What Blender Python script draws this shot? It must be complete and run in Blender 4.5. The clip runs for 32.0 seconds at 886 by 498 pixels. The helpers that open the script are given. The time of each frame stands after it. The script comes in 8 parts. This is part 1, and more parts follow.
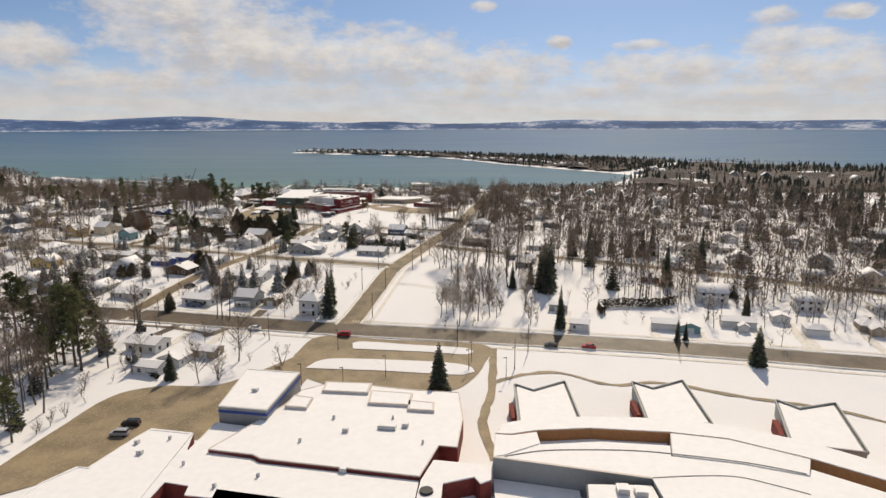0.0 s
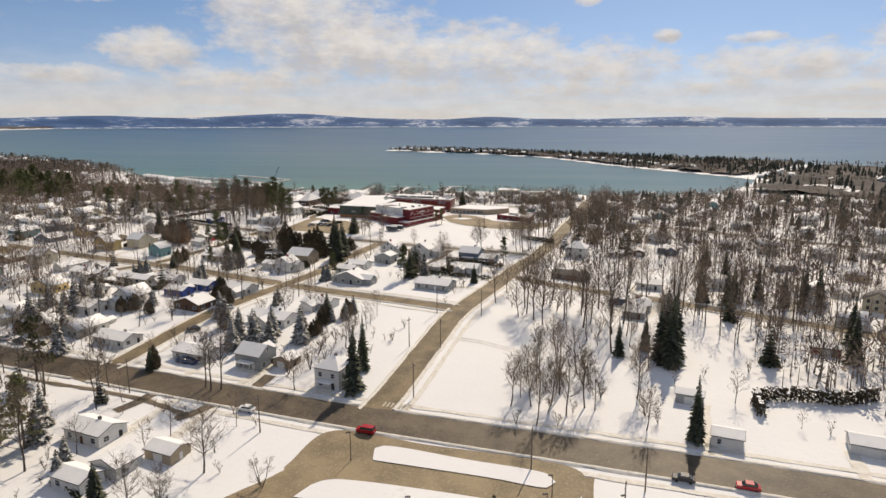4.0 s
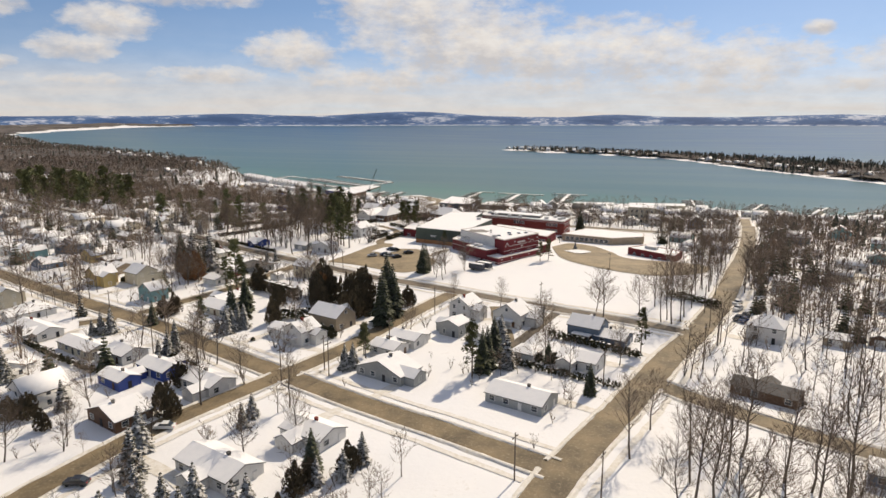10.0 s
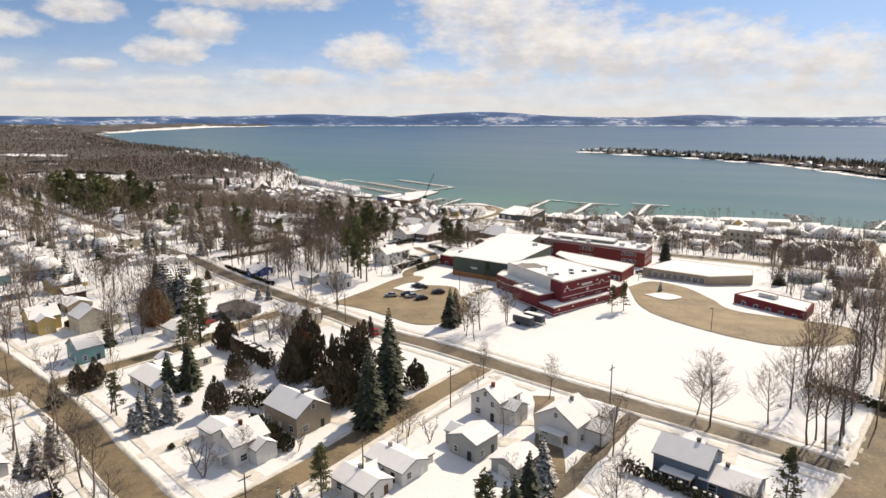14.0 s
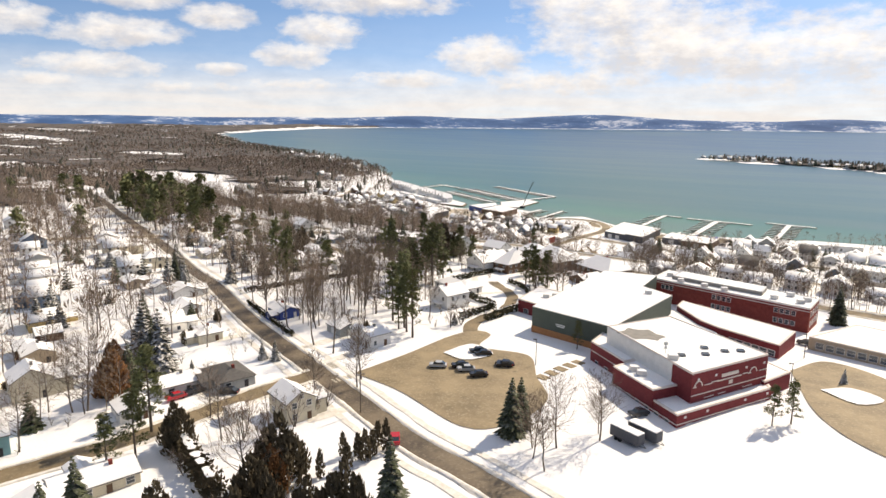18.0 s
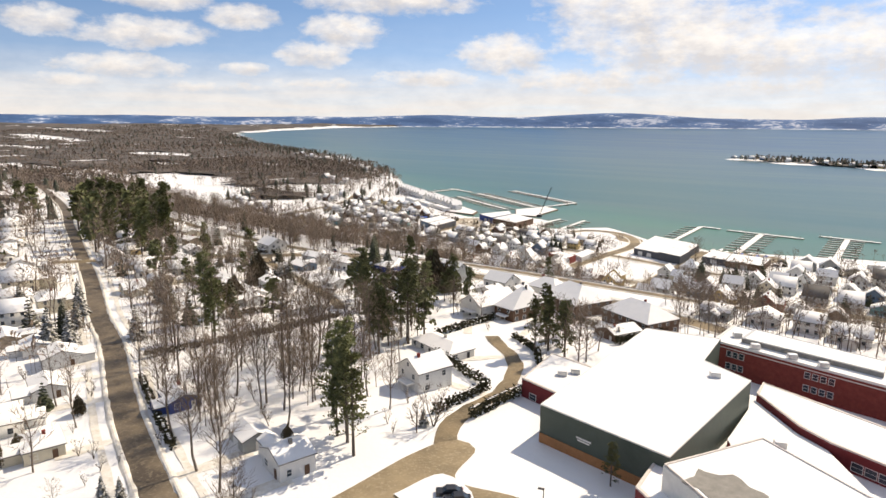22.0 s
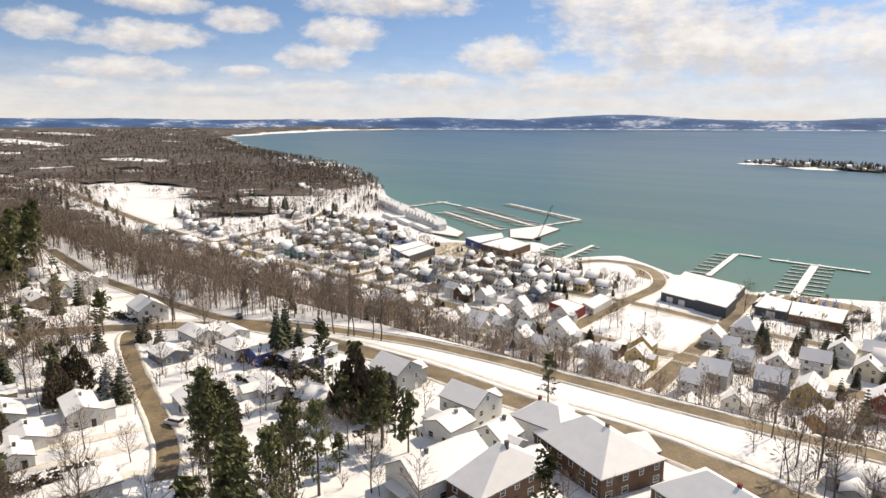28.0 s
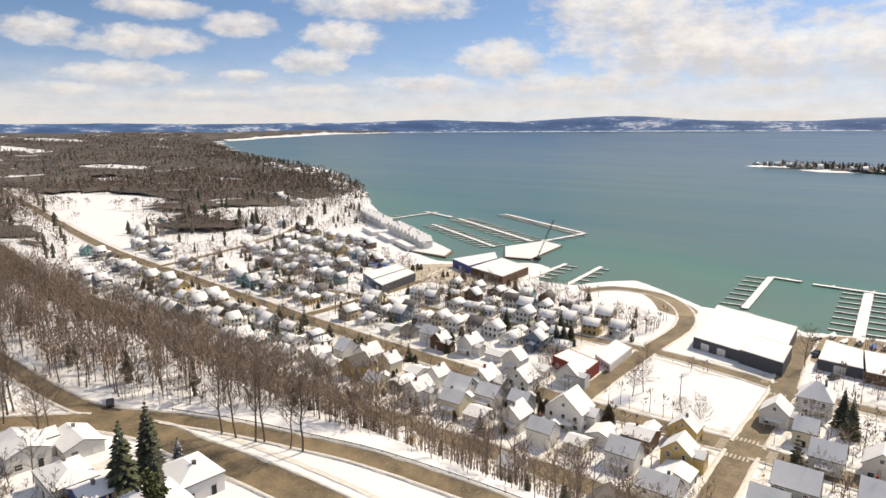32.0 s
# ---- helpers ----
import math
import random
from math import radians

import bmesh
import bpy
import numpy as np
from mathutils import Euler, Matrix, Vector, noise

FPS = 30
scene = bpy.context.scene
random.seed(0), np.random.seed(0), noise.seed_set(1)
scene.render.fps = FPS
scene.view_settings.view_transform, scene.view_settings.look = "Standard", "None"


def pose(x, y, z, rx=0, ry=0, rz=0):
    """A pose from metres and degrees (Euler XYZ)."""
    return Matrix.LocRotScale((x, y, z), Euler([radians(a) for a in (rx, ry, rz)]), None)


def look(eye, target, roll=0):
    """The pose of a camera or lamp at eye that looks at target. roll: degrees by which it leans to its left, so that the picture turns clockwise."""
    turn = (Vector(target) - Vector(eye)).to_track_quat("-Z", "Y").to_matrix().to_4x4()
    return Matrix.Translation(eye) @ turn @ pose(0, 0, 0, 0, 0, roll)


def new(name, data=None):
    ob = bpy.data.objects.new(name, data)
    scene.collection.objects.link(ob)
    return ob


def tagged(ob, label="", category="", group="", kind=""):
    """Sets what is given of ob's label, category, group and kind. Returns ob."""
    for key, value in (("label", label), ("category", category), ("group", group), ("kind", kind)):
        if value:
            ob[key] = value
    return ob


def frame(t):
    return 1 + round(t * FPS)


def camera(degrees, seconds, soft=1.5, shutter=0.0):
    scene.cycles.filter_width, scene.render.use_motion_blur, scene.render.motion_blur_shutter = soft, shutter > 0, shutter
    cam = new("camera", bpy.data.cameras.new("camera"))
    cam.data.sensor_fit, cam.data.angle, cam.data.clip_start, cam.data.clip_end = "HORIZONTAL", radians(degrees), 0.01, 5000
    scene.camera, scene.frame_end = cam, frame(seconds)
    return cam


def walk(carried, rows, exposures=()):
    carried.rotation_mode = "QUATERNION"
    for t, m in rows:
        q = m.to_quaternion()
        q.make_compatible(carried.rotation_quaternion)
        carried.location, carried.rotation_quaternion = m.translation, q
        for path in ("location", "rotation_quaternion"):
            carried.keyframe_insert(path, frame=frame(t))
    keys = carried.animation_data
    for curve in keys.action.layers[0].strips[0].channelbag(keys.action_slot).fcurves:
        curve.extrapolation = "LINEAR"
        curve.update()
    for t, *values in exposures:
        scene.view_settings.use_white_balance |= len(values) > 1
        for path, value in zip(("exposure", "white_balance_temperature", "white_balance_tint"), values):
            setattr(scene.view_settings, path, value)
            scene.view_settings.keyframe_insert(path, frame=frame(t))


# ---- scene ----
cam = camera(69.21, 32.0, soft=1.5)
# seconds, eye (x, y, z), yaw, pitch, roll
PATH = [
    (0.0, -0.01, 0.00, 78.53, 0.054, -11.012, -0.166),
    (0.5, 1.51, 9.60, 78.78, 0.759, -11.058, -0.169),
    (1.0, 2.98, 19.19, 78.94, 1.769, -11.070, -0.128),
    (1.5, 4.11, 28.79, 79.05, 2.873, -11.124, -0.157),
    (2.0, 5.05, 38.56, 79.15, 4.188, -11.139, -0.158),
    (2.5, 5.63, 48.39, 79.09, 5.504, -11.189, -0.134),
    (3.0, 5.98, 58.38, 79.07, 6.807, -11.208, -0.088),
    (3.5, 5.85, 68.38, 79.10, 7.896, -11.237, -0.118),
    (5.5, 1.35, 109.05, 77.40, 10.790, -11.230, -0.076),
    (6.0, 0.76, 118.59, 77.47, 11.800, -11.278, -0.058),
    (6.5, 0.15, 128.06, 77.62, 12.822, -11.312, -0.060),
    (7.0, -0.60, 137.38, 77.69, 13.824, -11.333, -0.083),
    (7.5, -1.49, 146.54, 77.75, 14.893, -11.326, -0.102),
    (8.0, -2.52, 155.71, 77.76, 15.953, -11.331, -0.086),
    (8.5, -3.64, 164.70, 77.80, 16.883, -11.345, -0.077),
    (9.0, -4.72, 173.56, 77.85, 17.762, -11.370, -0.063),
    (9.5, -5.83, 182.52, 77.83, 18.629, -11.375, -0.059),
    (10.0, -6.98, 191.64, 77.83, 19.408, -11.371, -0.077),
    (10.5, -8.34, 200.81, 77.86, 20.128, -11.388, -0.059),
    (11.0, -9.88, 210.04, 77.81, 20.742, -11.397, -0.043),
    (11.5, -11.48, 219.38, 77.77, 21.342, -11.407, -0.066),
    (12.0, -13.09, 228.75, 77.79, 22.023, -11.405, -0.110),
    (12.5, -14.86, 237.94, 77.83, 22.804, -11.387, -0.123),
    (13.0, -16.63, 246.74, 77.86, 23.729, -11.369, -0.136),
    (13.5, -18.44, 255.40, 77.91, 24.758, -11.342, -0.095),
    (14.0, -20.77, 264.28, 77.95, 25.862, -11.338, -0.053),
    (14.5, -23.31, 273.28, 77.97, 27.132, -11.339, 0.063),
    (16.5, -34.34, 308.43, 77.40, 32.456, -11.189, 0.236),
    (17.0, -37.41, 316.54, 77.48, 33.410, -11.197, 0.329),
    (17.5, -40.72, 324.22, 77.53, 34.347, -11.193, 0.361),
    (18.0, -43.98, 331.56, 77.59, 35.390, -11.143, 0.413),
    (18.5, -47.49, 339.06, 77.65, 36.256, -11.142, 0.466),
    (19.0, -51.10, 346.79, 77.63, 36.851, -11.138, 0.528),
    (19.5, -54.91, 354.73, 77.67, 37.150, -11.173, 0.526),
    (20.0, -58.71, 362.71, 77.76, 37.275, -11.221, 0.470),
    (20.5, -62.49, 370.74, 77.81, 37.308, -11.255, 0.385),
    (21.0, -66.60, 378.96, 77.83, 37.279, -11.286, 0.366),
    (21.5, -70.72, 387.09, 77.94, 37.229, -11.273, 0.310),
    (22.0, -74.64, 395.10, 78.05, 37.218, -11.251, 0.250),
    (22.5, -78.50, 403.05, 78.13, 37.194, -11.256, 0.252),
    (23.0, -82.56, 411.18, 78.29, 37.186, -11.271, 0.229),
    (23.5, -86.87, 419.48, 78.48, 37.144, -11.285, 0.215),
    (24.0, -91.28, 427.68, 78.56, 37.134, -11.303, 0.240),
    (24.5, -95.71, 435.85, 78.57, 37.085, -11.260, 0.198),
    (25.0, -100.30, 444.02, 78.59, 37.120, -11.240, 0.184),
    (25.5, -104.88, 452.19, 78.44, 37.185, -11.184, 0.144),
    (27.5, -121.24, 483.01, 79.69, 37.286, -11.098, 0.102),
    (28.0, -125.46, 490.64, 79.88, 37.293, -11.076, 0.038),
    (28.5, -129.81, 498.49, 80.07, 37.319, -11.043, -0.039),
    (29.0, -134.22, 506.33, 80.26, 37.277, -11.026, -0.084),
    (29.5, -138.49, 514.29, 80.38, 37.302, -11.013, -0.127),
    (30.0, -142.83, 522.41, 80.40, 37.307, -10.972, -0.207),
    (30.5, -147.34, 530.64, 80.36, 37.275, -10.941, -0.276),
    (31.0, -151.85, 538.64, 80.27, 37.225, -10.920, -0.348),
    (31.5, -156.19, 546.47, 79.99, 37.193, -10.872, -0.399),
    (32.0, -160.43, 554.15, 79.52, 37.244, -10.826, -0.382),
]
walk(cam, [(t, pose(x, y, z, 90 + pitch, 0, yaw) @ pose(0, 0, 0, 0, 0, roll)) for t, x, y, z, yaw, pitch, roll in PATH],
     exposures=[(0.0, -0.26), (4.0, -0.2), (8.0, -0.13), (13.0, -0.01), (18.0, 0.31), (24.0, 0.22), (32.0, 0.11)])

# ---- world, sun ----
SUN_AZ, SUN_EL = 15.0, 44.0
sun_way = Vector((math.sin(radians(SUN_AZ)) * math.cos(radians(SUN_EL)), math.cos(radians(SUN_AZ)) * math.cos(radians(SUN_EL)), math.sin(radians(SUN_EL))))
sun = new("sun", bpy.data.lights.new("sun", "SUN"))
sun.data.energy, sun.data.angle, sun.data.color = 4.45, radians(0.53), (1.0, 0.846, 0.65)
sun.matrix_world = look(sun_way * 300, (0, 0, 0))


class Nodes:
    """A small wrapper round a node tree: n(type, inputs, settings) adds a node and links or sets its inputs."""

    def __init__(self, tree):
        self.tree = tree
        tree.nodes.clear()

    def __call__(self, kind, ins=None, **sets):
        node = self.tree.nodes.new(kind)
        for key, value in sets.items():
            setattr(node, key, value)
        for key, value in (ins or {}).items():
            if isinstance(value, bpy.types.NodeSocket):
                self.tree.links.new(value, node.inputs[key])
            else:
                node.inputs[key].default_value = value
        return node

    def ramp(self, fac, *stops, ease="LINEAR"):
        node = self("ShaderNodeValToRGB", {0: fac})
        node.color_ramp.interpolation = ease
        els = node.color_ramp.elements
        while len(els) < len(stops):
            els.new(0.5)
        for el, (p, c) in zip(els, stops):
            el.position = p
            el.color = (c, c, c, 1) if isinstance(c, (int, float)) else (*c, 1)
        return node.outputs[0]

    def math(self, op, a, b=0.0, c=0.0, clamp=False):
        return self("ShaderNodeMath", {0: a, 1: b, 2: c}, operation=op, use_clamp=clamp).outputs[0]

    def mix(self, fac, a, b, mode="MIX"):
        return self("ShaderNodeMix", {0: fac, 6: a, 7: b}, data_type="RGBA", blend_type=mode).outputs[2]

    def noise(self, vec, scale, detail=4.0, rough=0.55, dist=0.0):
        return self("ShaderNodeTexNoise", {"Vector": vec, "Scale": scale, "Detail": detail, "Roughness": rough, "Distortion": dist}).outputs[0]


def col(c):
    return (*c, 1.0)


world = bpy.data.worlds.new("winter_sky")
scene.world = world
world.use_nodes = True
n = Nodes(world.node_tree)
d = n("ShaderNodeTexCoord").outputs["Generated"]
xyz = n("ShaderNodeSeparateXYZ", {0: d})
up = n.math("MAXIMUM", xyz.outputs[2], 0.0)
# the blue is taken a little higher in the sky than it is seen: cold clear air over the lake
clear_way = n("ShaderNodeCombineXYZ", {0: xyz.outputs[0], 1: xyz.outputs[1], 2: n.math("ADD", n.math("MULTIPLY", up, 1.9), 0.10)}).outputs[0]
sky = n("ShaderNodeTexSky", {0: n("ShaderNodeVectorMath", {0: clear_way}, operation="NORMALIZE").outputs[0]}, sky_type="NISHITA", sun_disc=False, sun_elevation=radians(SUN_EL), sun_rotation=radians(SUN_AZ), altitude=200.0, air_density=1.0, dust_density=0.25, ozone_density=2.6)
az = n.math("MULTIPLY", n.math("ARCTAN2", xyz.outputs[0], xyz.outputs[1]), 57.2958)
el = n.math("MULTIPLY", n.math("ARCSINE", xyz.outputs[2]), 57.2958)
plane = n("ShaderNodeCombineXYZ", {0: az, 1: n.math("MULTIPLY", el, 1.9), 2: 0.0}).outputs[0]
# cumulus banks and puffs: bearing, height, half-width, half-height, in degrees
CLOUDS = [(-18, 6.4, 9.5, 3.9), (-22, 9.2, 7, 2.4), (-10.8, 5.0, 8, 2.8), (-4.1, 5.2, 7.5, 3.1), (4.7, 4.2, 7, 2.5), (18.6, 4.1, 7.5, 1.9), (27.4, 6.2, 3.8, 1.2),
          (29.2, 3.6, 8, 2.8), (-32.2, 5.5, 4.2, 1.9), (3.5, 9.7, 1.1, 0.5), (9.8, 6.7, 1.2, 0.6), (26.1, 8.0, 2.0, 0.7), (31.1, 7.9, 1.7, 0.6),
          (16.5, 6.3, 2.2, 0.5), (-61.1, 6.7, 4.8, 1.25), (-60.3, 9.2, 3.8, 0.9), (-62.9, 4.1, 5.4, 1.0), (-68.2, 7.3, 2.8, 1.2), (-53.8, 8.2, 3.0, 1.0)]
CLOUDS += [(-54, 4.2, 2.2, 0.6), (-48.2, 5.4, 3.2, 1.2), (-45.5, 7.4, 3.6, 1.4), (-41.7, 10.0, 7.8, 1.3), (-75, 5, 4, 1.2), (-25, 3.3, 9, 1.3), (-12, 2.7, 8, 1.0), (2, 2.5, 9, 1.0), (14, 2.6, 7, 0.9), (24, 2.3, 7, 0.8), (-38, 3.5, 5.5, 0.9), (-48, 3.0, 5, 0.7), (-57, 2.6, 6, 0.6), (-67, 3.0, 4, 0.6)]
wide = n.noise(plane, 0.16, 3.0, 0.5)
fine = n.noise(plane, 0.55, 9.0, 0.6)
form = None
height = None
for ca, ce, ra, re_ in CLOUDS:
    da = n.math("MULTIPLY", n.math("SUBTRACT", az, float(ca)), 1.0 / ra)
    de = n.math("MULTIPLY", n.math("SUBTRACT", el, float(ce)), 1.0 / re_)
    one = n.math("SUBTRACT", 1.0, n.math("ADD", n.math("MULTIPLY", da, da), n.math("MULTIPLY", de, de)))
    form = one if form is None else n.math("SMOOTH_MAX", form, one, 0.25)
    lift_ = n.math("MULTIPLY", n.math("MAXIMUM", one, 0.0), de)
    height = lift_ if height is None else n.math("ADD", height, lift_)
# above and behind the view: scattered fair-weather clouds, unseen, added for brighter fill light
aloft = n.math("SUBTRACT", n.ramp(up, (0.2, 0.0), (0.3, 1.0)), 1.0)
open_ = n.math("ADD", aloft, n.math("SUBTRACT", n.math("MULTIPLY", n.noise(d, 4.0, 6.0, 0.55), 3.0), 1.4))
form = n.math("MAXIMUM", n.math("MAXIMUM", form, -1.2), open_)
billow = n.math("ADD", n.math("MULTIPLY", n.math("SUBTRACT", fine, 0.5), 2.5), n.math("MULTIPLY", n.math("SUBTRACT", wide, 0.5), 1.3))
dens = n.math("ADD", form, billow)
cover = n.ramp(n.math("MULTIPLY_ADD", dens, 0.5, 0.25), (0.10, 0.0), (0.27, 0.24), (0.46, 0.62), (0.8, 0.94))
shade = n.math("ADD", n.math("MULTIPLY", n.noise(n("ShaderNodeMapping", {0: plane, 1: (0.3, 0.9, 0.0)}).outputs[0], 0.42, 8.0, 0.62), 0.95), n.math("SUBTRACT", 0.1, n.math("MULTIPLY", height, 0.32)))
lit = n.ramp(shade, (0.32, (1.0, 0.94, 0.86)), (0.5, (0.90, 0.83, 0.76)), (0.74, (0.66, 0.62, 0.60)))
veil = n.math("MULTIPLY", n.ramp(n.math("MULTIPLY", el, 0.1), (0.0, 1.0), (0.14, 0.95), (0.27, 0.8), (0.38, 0.45), (0.55, 0.12), (0.9, 0.0)), n.ramp(n.noise(n("ShaderNodeMapping", {0: plane, 3: (0.25, 1.4, 1.0)}).outputs[0], 0.35, 5.0, 0.6), (0.3, 0.7), (0.6, 1.0)))
cloud = n("ShaderNodeBackground", {0: n.mix(n.math("MULTIPLY", veil, 0.75), lit, col((0.78, 0.725, 0.68))), 1: 0.95})
tint = n.mix(1.0, sky.outputs[0], col((1.0, 0.98, 0.94)), "MULTIPLY")
clear = n("ShaderNodeBackground", {0: tint, 1: 0.128})
blend = n("ShaderNodeMixShader", {0: n.math("MAXIMUM", cover, veil), 1: clear.outputs[0], 2: cloud.outputs[0]})
n("ShaderNodeOutputWorld", {0: blend.outputs[0]})

# ---- materials ----


def material(name, paint, rough=0.8, bump=0.0, bscale=8.0, metal=0.0, spec=0.3, dist=0.1):
    """paint(n, pos, rand) returns the colour socket; bump: strength of fine relief."""
    m = bpy.data.materials.new(name)
    m.use_nodes = True
    k = Nodes(m.node_tree)
    pos = k("ShaderNodeNewGeometry").outputs["Position"]
    rand = k("ShaderNodeObjectInfo").outputs["Random"]
    b = k("ShaderNodeBsdfPrincipled", {"Roughness": rough, "Metallic": metal, "Specular IOR Level": spec})
    c = paint(k, pos, rand)
    if isinstance(c, bpy.types.NodeSocket):
        k.tree.links.new(c, b.inputs["Base Color"])
    else:
        b.inputs["Base Color"].default_value = col(c)
    if bump:
        h = k.noise(pos, bscale, 5.0, 0.6)
        k.tree.links.new(k("ShaderNodeBump", {"Strength": bump, "Distance": dist, "Height": h}).outputs[0], b.inputs["Normal"])
    k("ShaderNodeOutputMaterial", {0: b.outputs[0]})
    return m


def two(a, b, scale, lo=0.35, hi=0.65, scale2=None, rnd=0.0):
    """Paint that varies between two colours at two scales, with a little shift from object to object."""
    def paint(k, pos, rand):
        f = k.noise(pos, scale, 5.0, 0.6)
        g = k.noise(pos, scale2 or scale * 9, 3.0, 0.5)
        f = k.ramp(k.math("ADD", k.math("MULTIPLY", f, 0.7), k.math("MULTIPLY", g, 0.3)), (lo, 0.0), (hi, 1.0))
        c = k.mix(f, col(a), col(b))
        if rnd:
            v = k.math("ADD", k.math("MULTIPLY", rand, 2 * rnd), 1 - rnd)
            c = k.mix(1.0, c, k("ShaderNodeCombineColor", {0: v, 1: v, 2: v}).outputs[0], "MULTIPLY")
        return c
    return paint


def snow_paint(k, pos, rand):
    f = k.noise(pos, 0.035, 5.0, 0.62)
    g = k.noise(pos, 0.9, 5.0, 0.65)
    c = k.mix(k.ramp(f, (0.3, 0.0), (0.7, 1.0)), col((0.80, 0.80, 0.81)), col((0.86, 0.85, 0.84)))
    dirt = k.ramp(k.math("ADD", k.math("MULTIPLY", f, 0.45), k.math("MULTIPLY", g, 0.55)), (0.585, 0.0), (0.76, 0.55))
    return k.mix(dirt, c, col((0.50, 0.44, 0.36)))


def road_paint(base, wet, pale):
    def paint(k, pos, rand):
        f = k.noise(pos, 0.11, 5.0, 0.62)
        g = k.noise(pos, 1.6, 5.0, 0.6)
        m = k.mix(k.ramp(f, (0.36, 0.0), (0.62, 1.0)), col(wet), col(base))
        return k.mix(k.ramp(g, (0.52, 0.0), (0.75, 0.7)), m, col(pale))
    return paint


M = {}
M["snow"] = material("snow", snow_paint, 0.75, 0.35, 0.8, spec=0.25, dist=0.25)
M["roof_snow"] = material("roof_snow", two((0.88, 0.87, 0.86), (0.80, 0.80, 0.80), 0.5, 0.4, 0.7), 0.7, 0.25, 1.5)
M["road"] = material("road", road_paint((0.245, 0.188, 0.11), (0.115, 0.09, 0.056), (0.35, 0.29, 0.19)), 0.7, 0.2, 6.0)
M["highway"] = material("highway", road_paint((0.135, 0.104, 0.068), (0.058, 0.045, 0.032), (0.225, 0.178, 0.12)), 0.6, 0.2, 6.0)
M["street"] = material("street", road_paint((0.185, 0.147, 0.10), (0.075, 0.06, 0.045), (0.30, 0.25, 0.18)), 0.65, 0.2, 6.0)
M["lot"] = material("lot", road_paint((0.32, 0.25, 0.15), (0.20, 0.157, 0.095), (0.45, 0.38, 0.265)), 0.7, 0.2, 6.0)
M["slush"] = material("slush", two((0.62, 0.57, 0.48), (0.82, 0.80, 0.76), 0.8), 0.7, 0.5, 2.0)
M["paint_line"] = material("paint_line", two((0.62, 0.58, 0.48), (0.38, 0.33, 0.24), 1.5), 0.7)
M["bark"] = material("bark", two((0.085, 0.07, 0.058), (0.175, 0.142, 0.115), 2.0, rnd=0.25), 0.9)
M["twig"] = material("twig", two((0.14, 0.108, 0.084), (0.285, 0.218, 0.162), 0.1, rnd=0.3), 0.9)
M["rust_leaf"] = material("rust_leaf", two((0.13, 0.06, 0.025), (0.24, 0.12, 0.045), 0.6, rnd=0.3), 0.8)


def needle_paint(a, b, snowy, steep=0.55):
    def paint(k, pos, rand):
        c = two(a, b, 0.7, rnd=0.3)(k, pos, rand)
        nz = k("ShaderNodeSeparateXYZ", {0: k("ShaderNodeNewGeometry").outputs["Normal"]}).outputs[2]
        s = k.math("MULTIPLY", k.math("SUBTRACT", k.math("ABSOLUTE", nz), steep, clamp=True), k.noise(pos, 1.4, 4.0, 0.6))
        return k.mix(k.ramp(s, (0.16, 0.0), (0.24, snowy)), c, col((0.76, 0.74, 0.72)))
    return paint


M["spruce"] = material("spruce", needle_paint((0.034, 0.042, 0.022), (0.078, 0.086, 0.042), 0.18), 0.8)
M["snowy_spruce"] = material("snowy_spruce", needle_paint((0.042, 0.042, 0.03), (0.085, 0.084, 0.058), 0.85, 0.47), 0.8)
M["pine"] = material("pine", needle_paint((0.072, 0.084, 0.034), (0.17, 0.17, 0.07), 0.25), 0.8)
M["cedar"] = material("cedar", needle_paint((0.05, 0.042, 0.026), (0.115, 0.088, 0.05), 0.15), 0.85)
M["hedge"] = material("hedge", needle_paint((0.035, 0.038, 0.02), (0.085, 0.075, 0.036), 0.75), 0.85)
M["far_wood"] = material("far_wood", two((0.125, 0.1, 0.082), (0.265, 0.205, 0.16), 0.02, scale2=0.3), 0.9)
M["thicket"] = material("thicket", two((0.07, 0.063, 0.058), (0.145, 0.124, 0.11), 0.010, 0.42, 0.6, scale2=0.12), 0.95, 0.6, 0.4, dist=1.5)
M["far_pine"] = material("far_pine", two((0.05, 0.056, 0.042), (0.105, 0.107, 0.074), 0.02, scale2=0.3), 0.9)


def siding(name, c, rough=0.6):
    def paint(k, pos, rand):
        z = k("ShaderNodeSeparateXYZ", {0: pos}).outputs[2]
        # board laps drawn in colour only: each course darker along its lower edge
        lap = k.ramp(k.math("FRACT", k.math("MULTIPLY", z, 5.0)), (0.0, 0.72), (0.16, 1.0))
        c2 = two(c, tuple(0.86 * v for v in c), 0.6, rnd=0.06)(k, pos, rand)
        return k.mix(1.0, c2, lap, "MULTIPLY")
    M[name] = material(name, paint, rough, 0.1, 5.0)


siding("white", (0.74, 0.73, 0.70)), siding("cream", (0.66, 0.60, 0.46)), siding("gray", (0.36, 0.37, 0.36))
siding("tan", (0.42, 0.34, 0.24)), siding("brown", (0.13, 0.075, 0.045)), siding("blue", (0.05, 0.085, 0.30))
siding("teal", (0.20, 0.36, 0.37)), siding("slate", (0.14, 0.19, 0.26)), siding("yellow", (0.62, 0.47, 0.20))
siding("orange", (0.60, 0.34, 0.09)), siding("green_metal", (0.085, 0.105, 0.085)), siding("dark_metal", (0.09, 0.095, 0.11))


def brick_paint(a, b, mortar):
    def paint(k, pos, rand):
        z = k("ShaderNodeSeparateXYZ", {0: pos}).outputs[2]
        course = k.ramp(k.math("FRACT", k.math("MULTIPLY", z, 4.2)), (0.0, 0.0), (0.12, 1.0))
        return k.mix(course, col(mortar), two(a, b, 1.1, scale2=7.0)(k, pos, rand))
    return paint


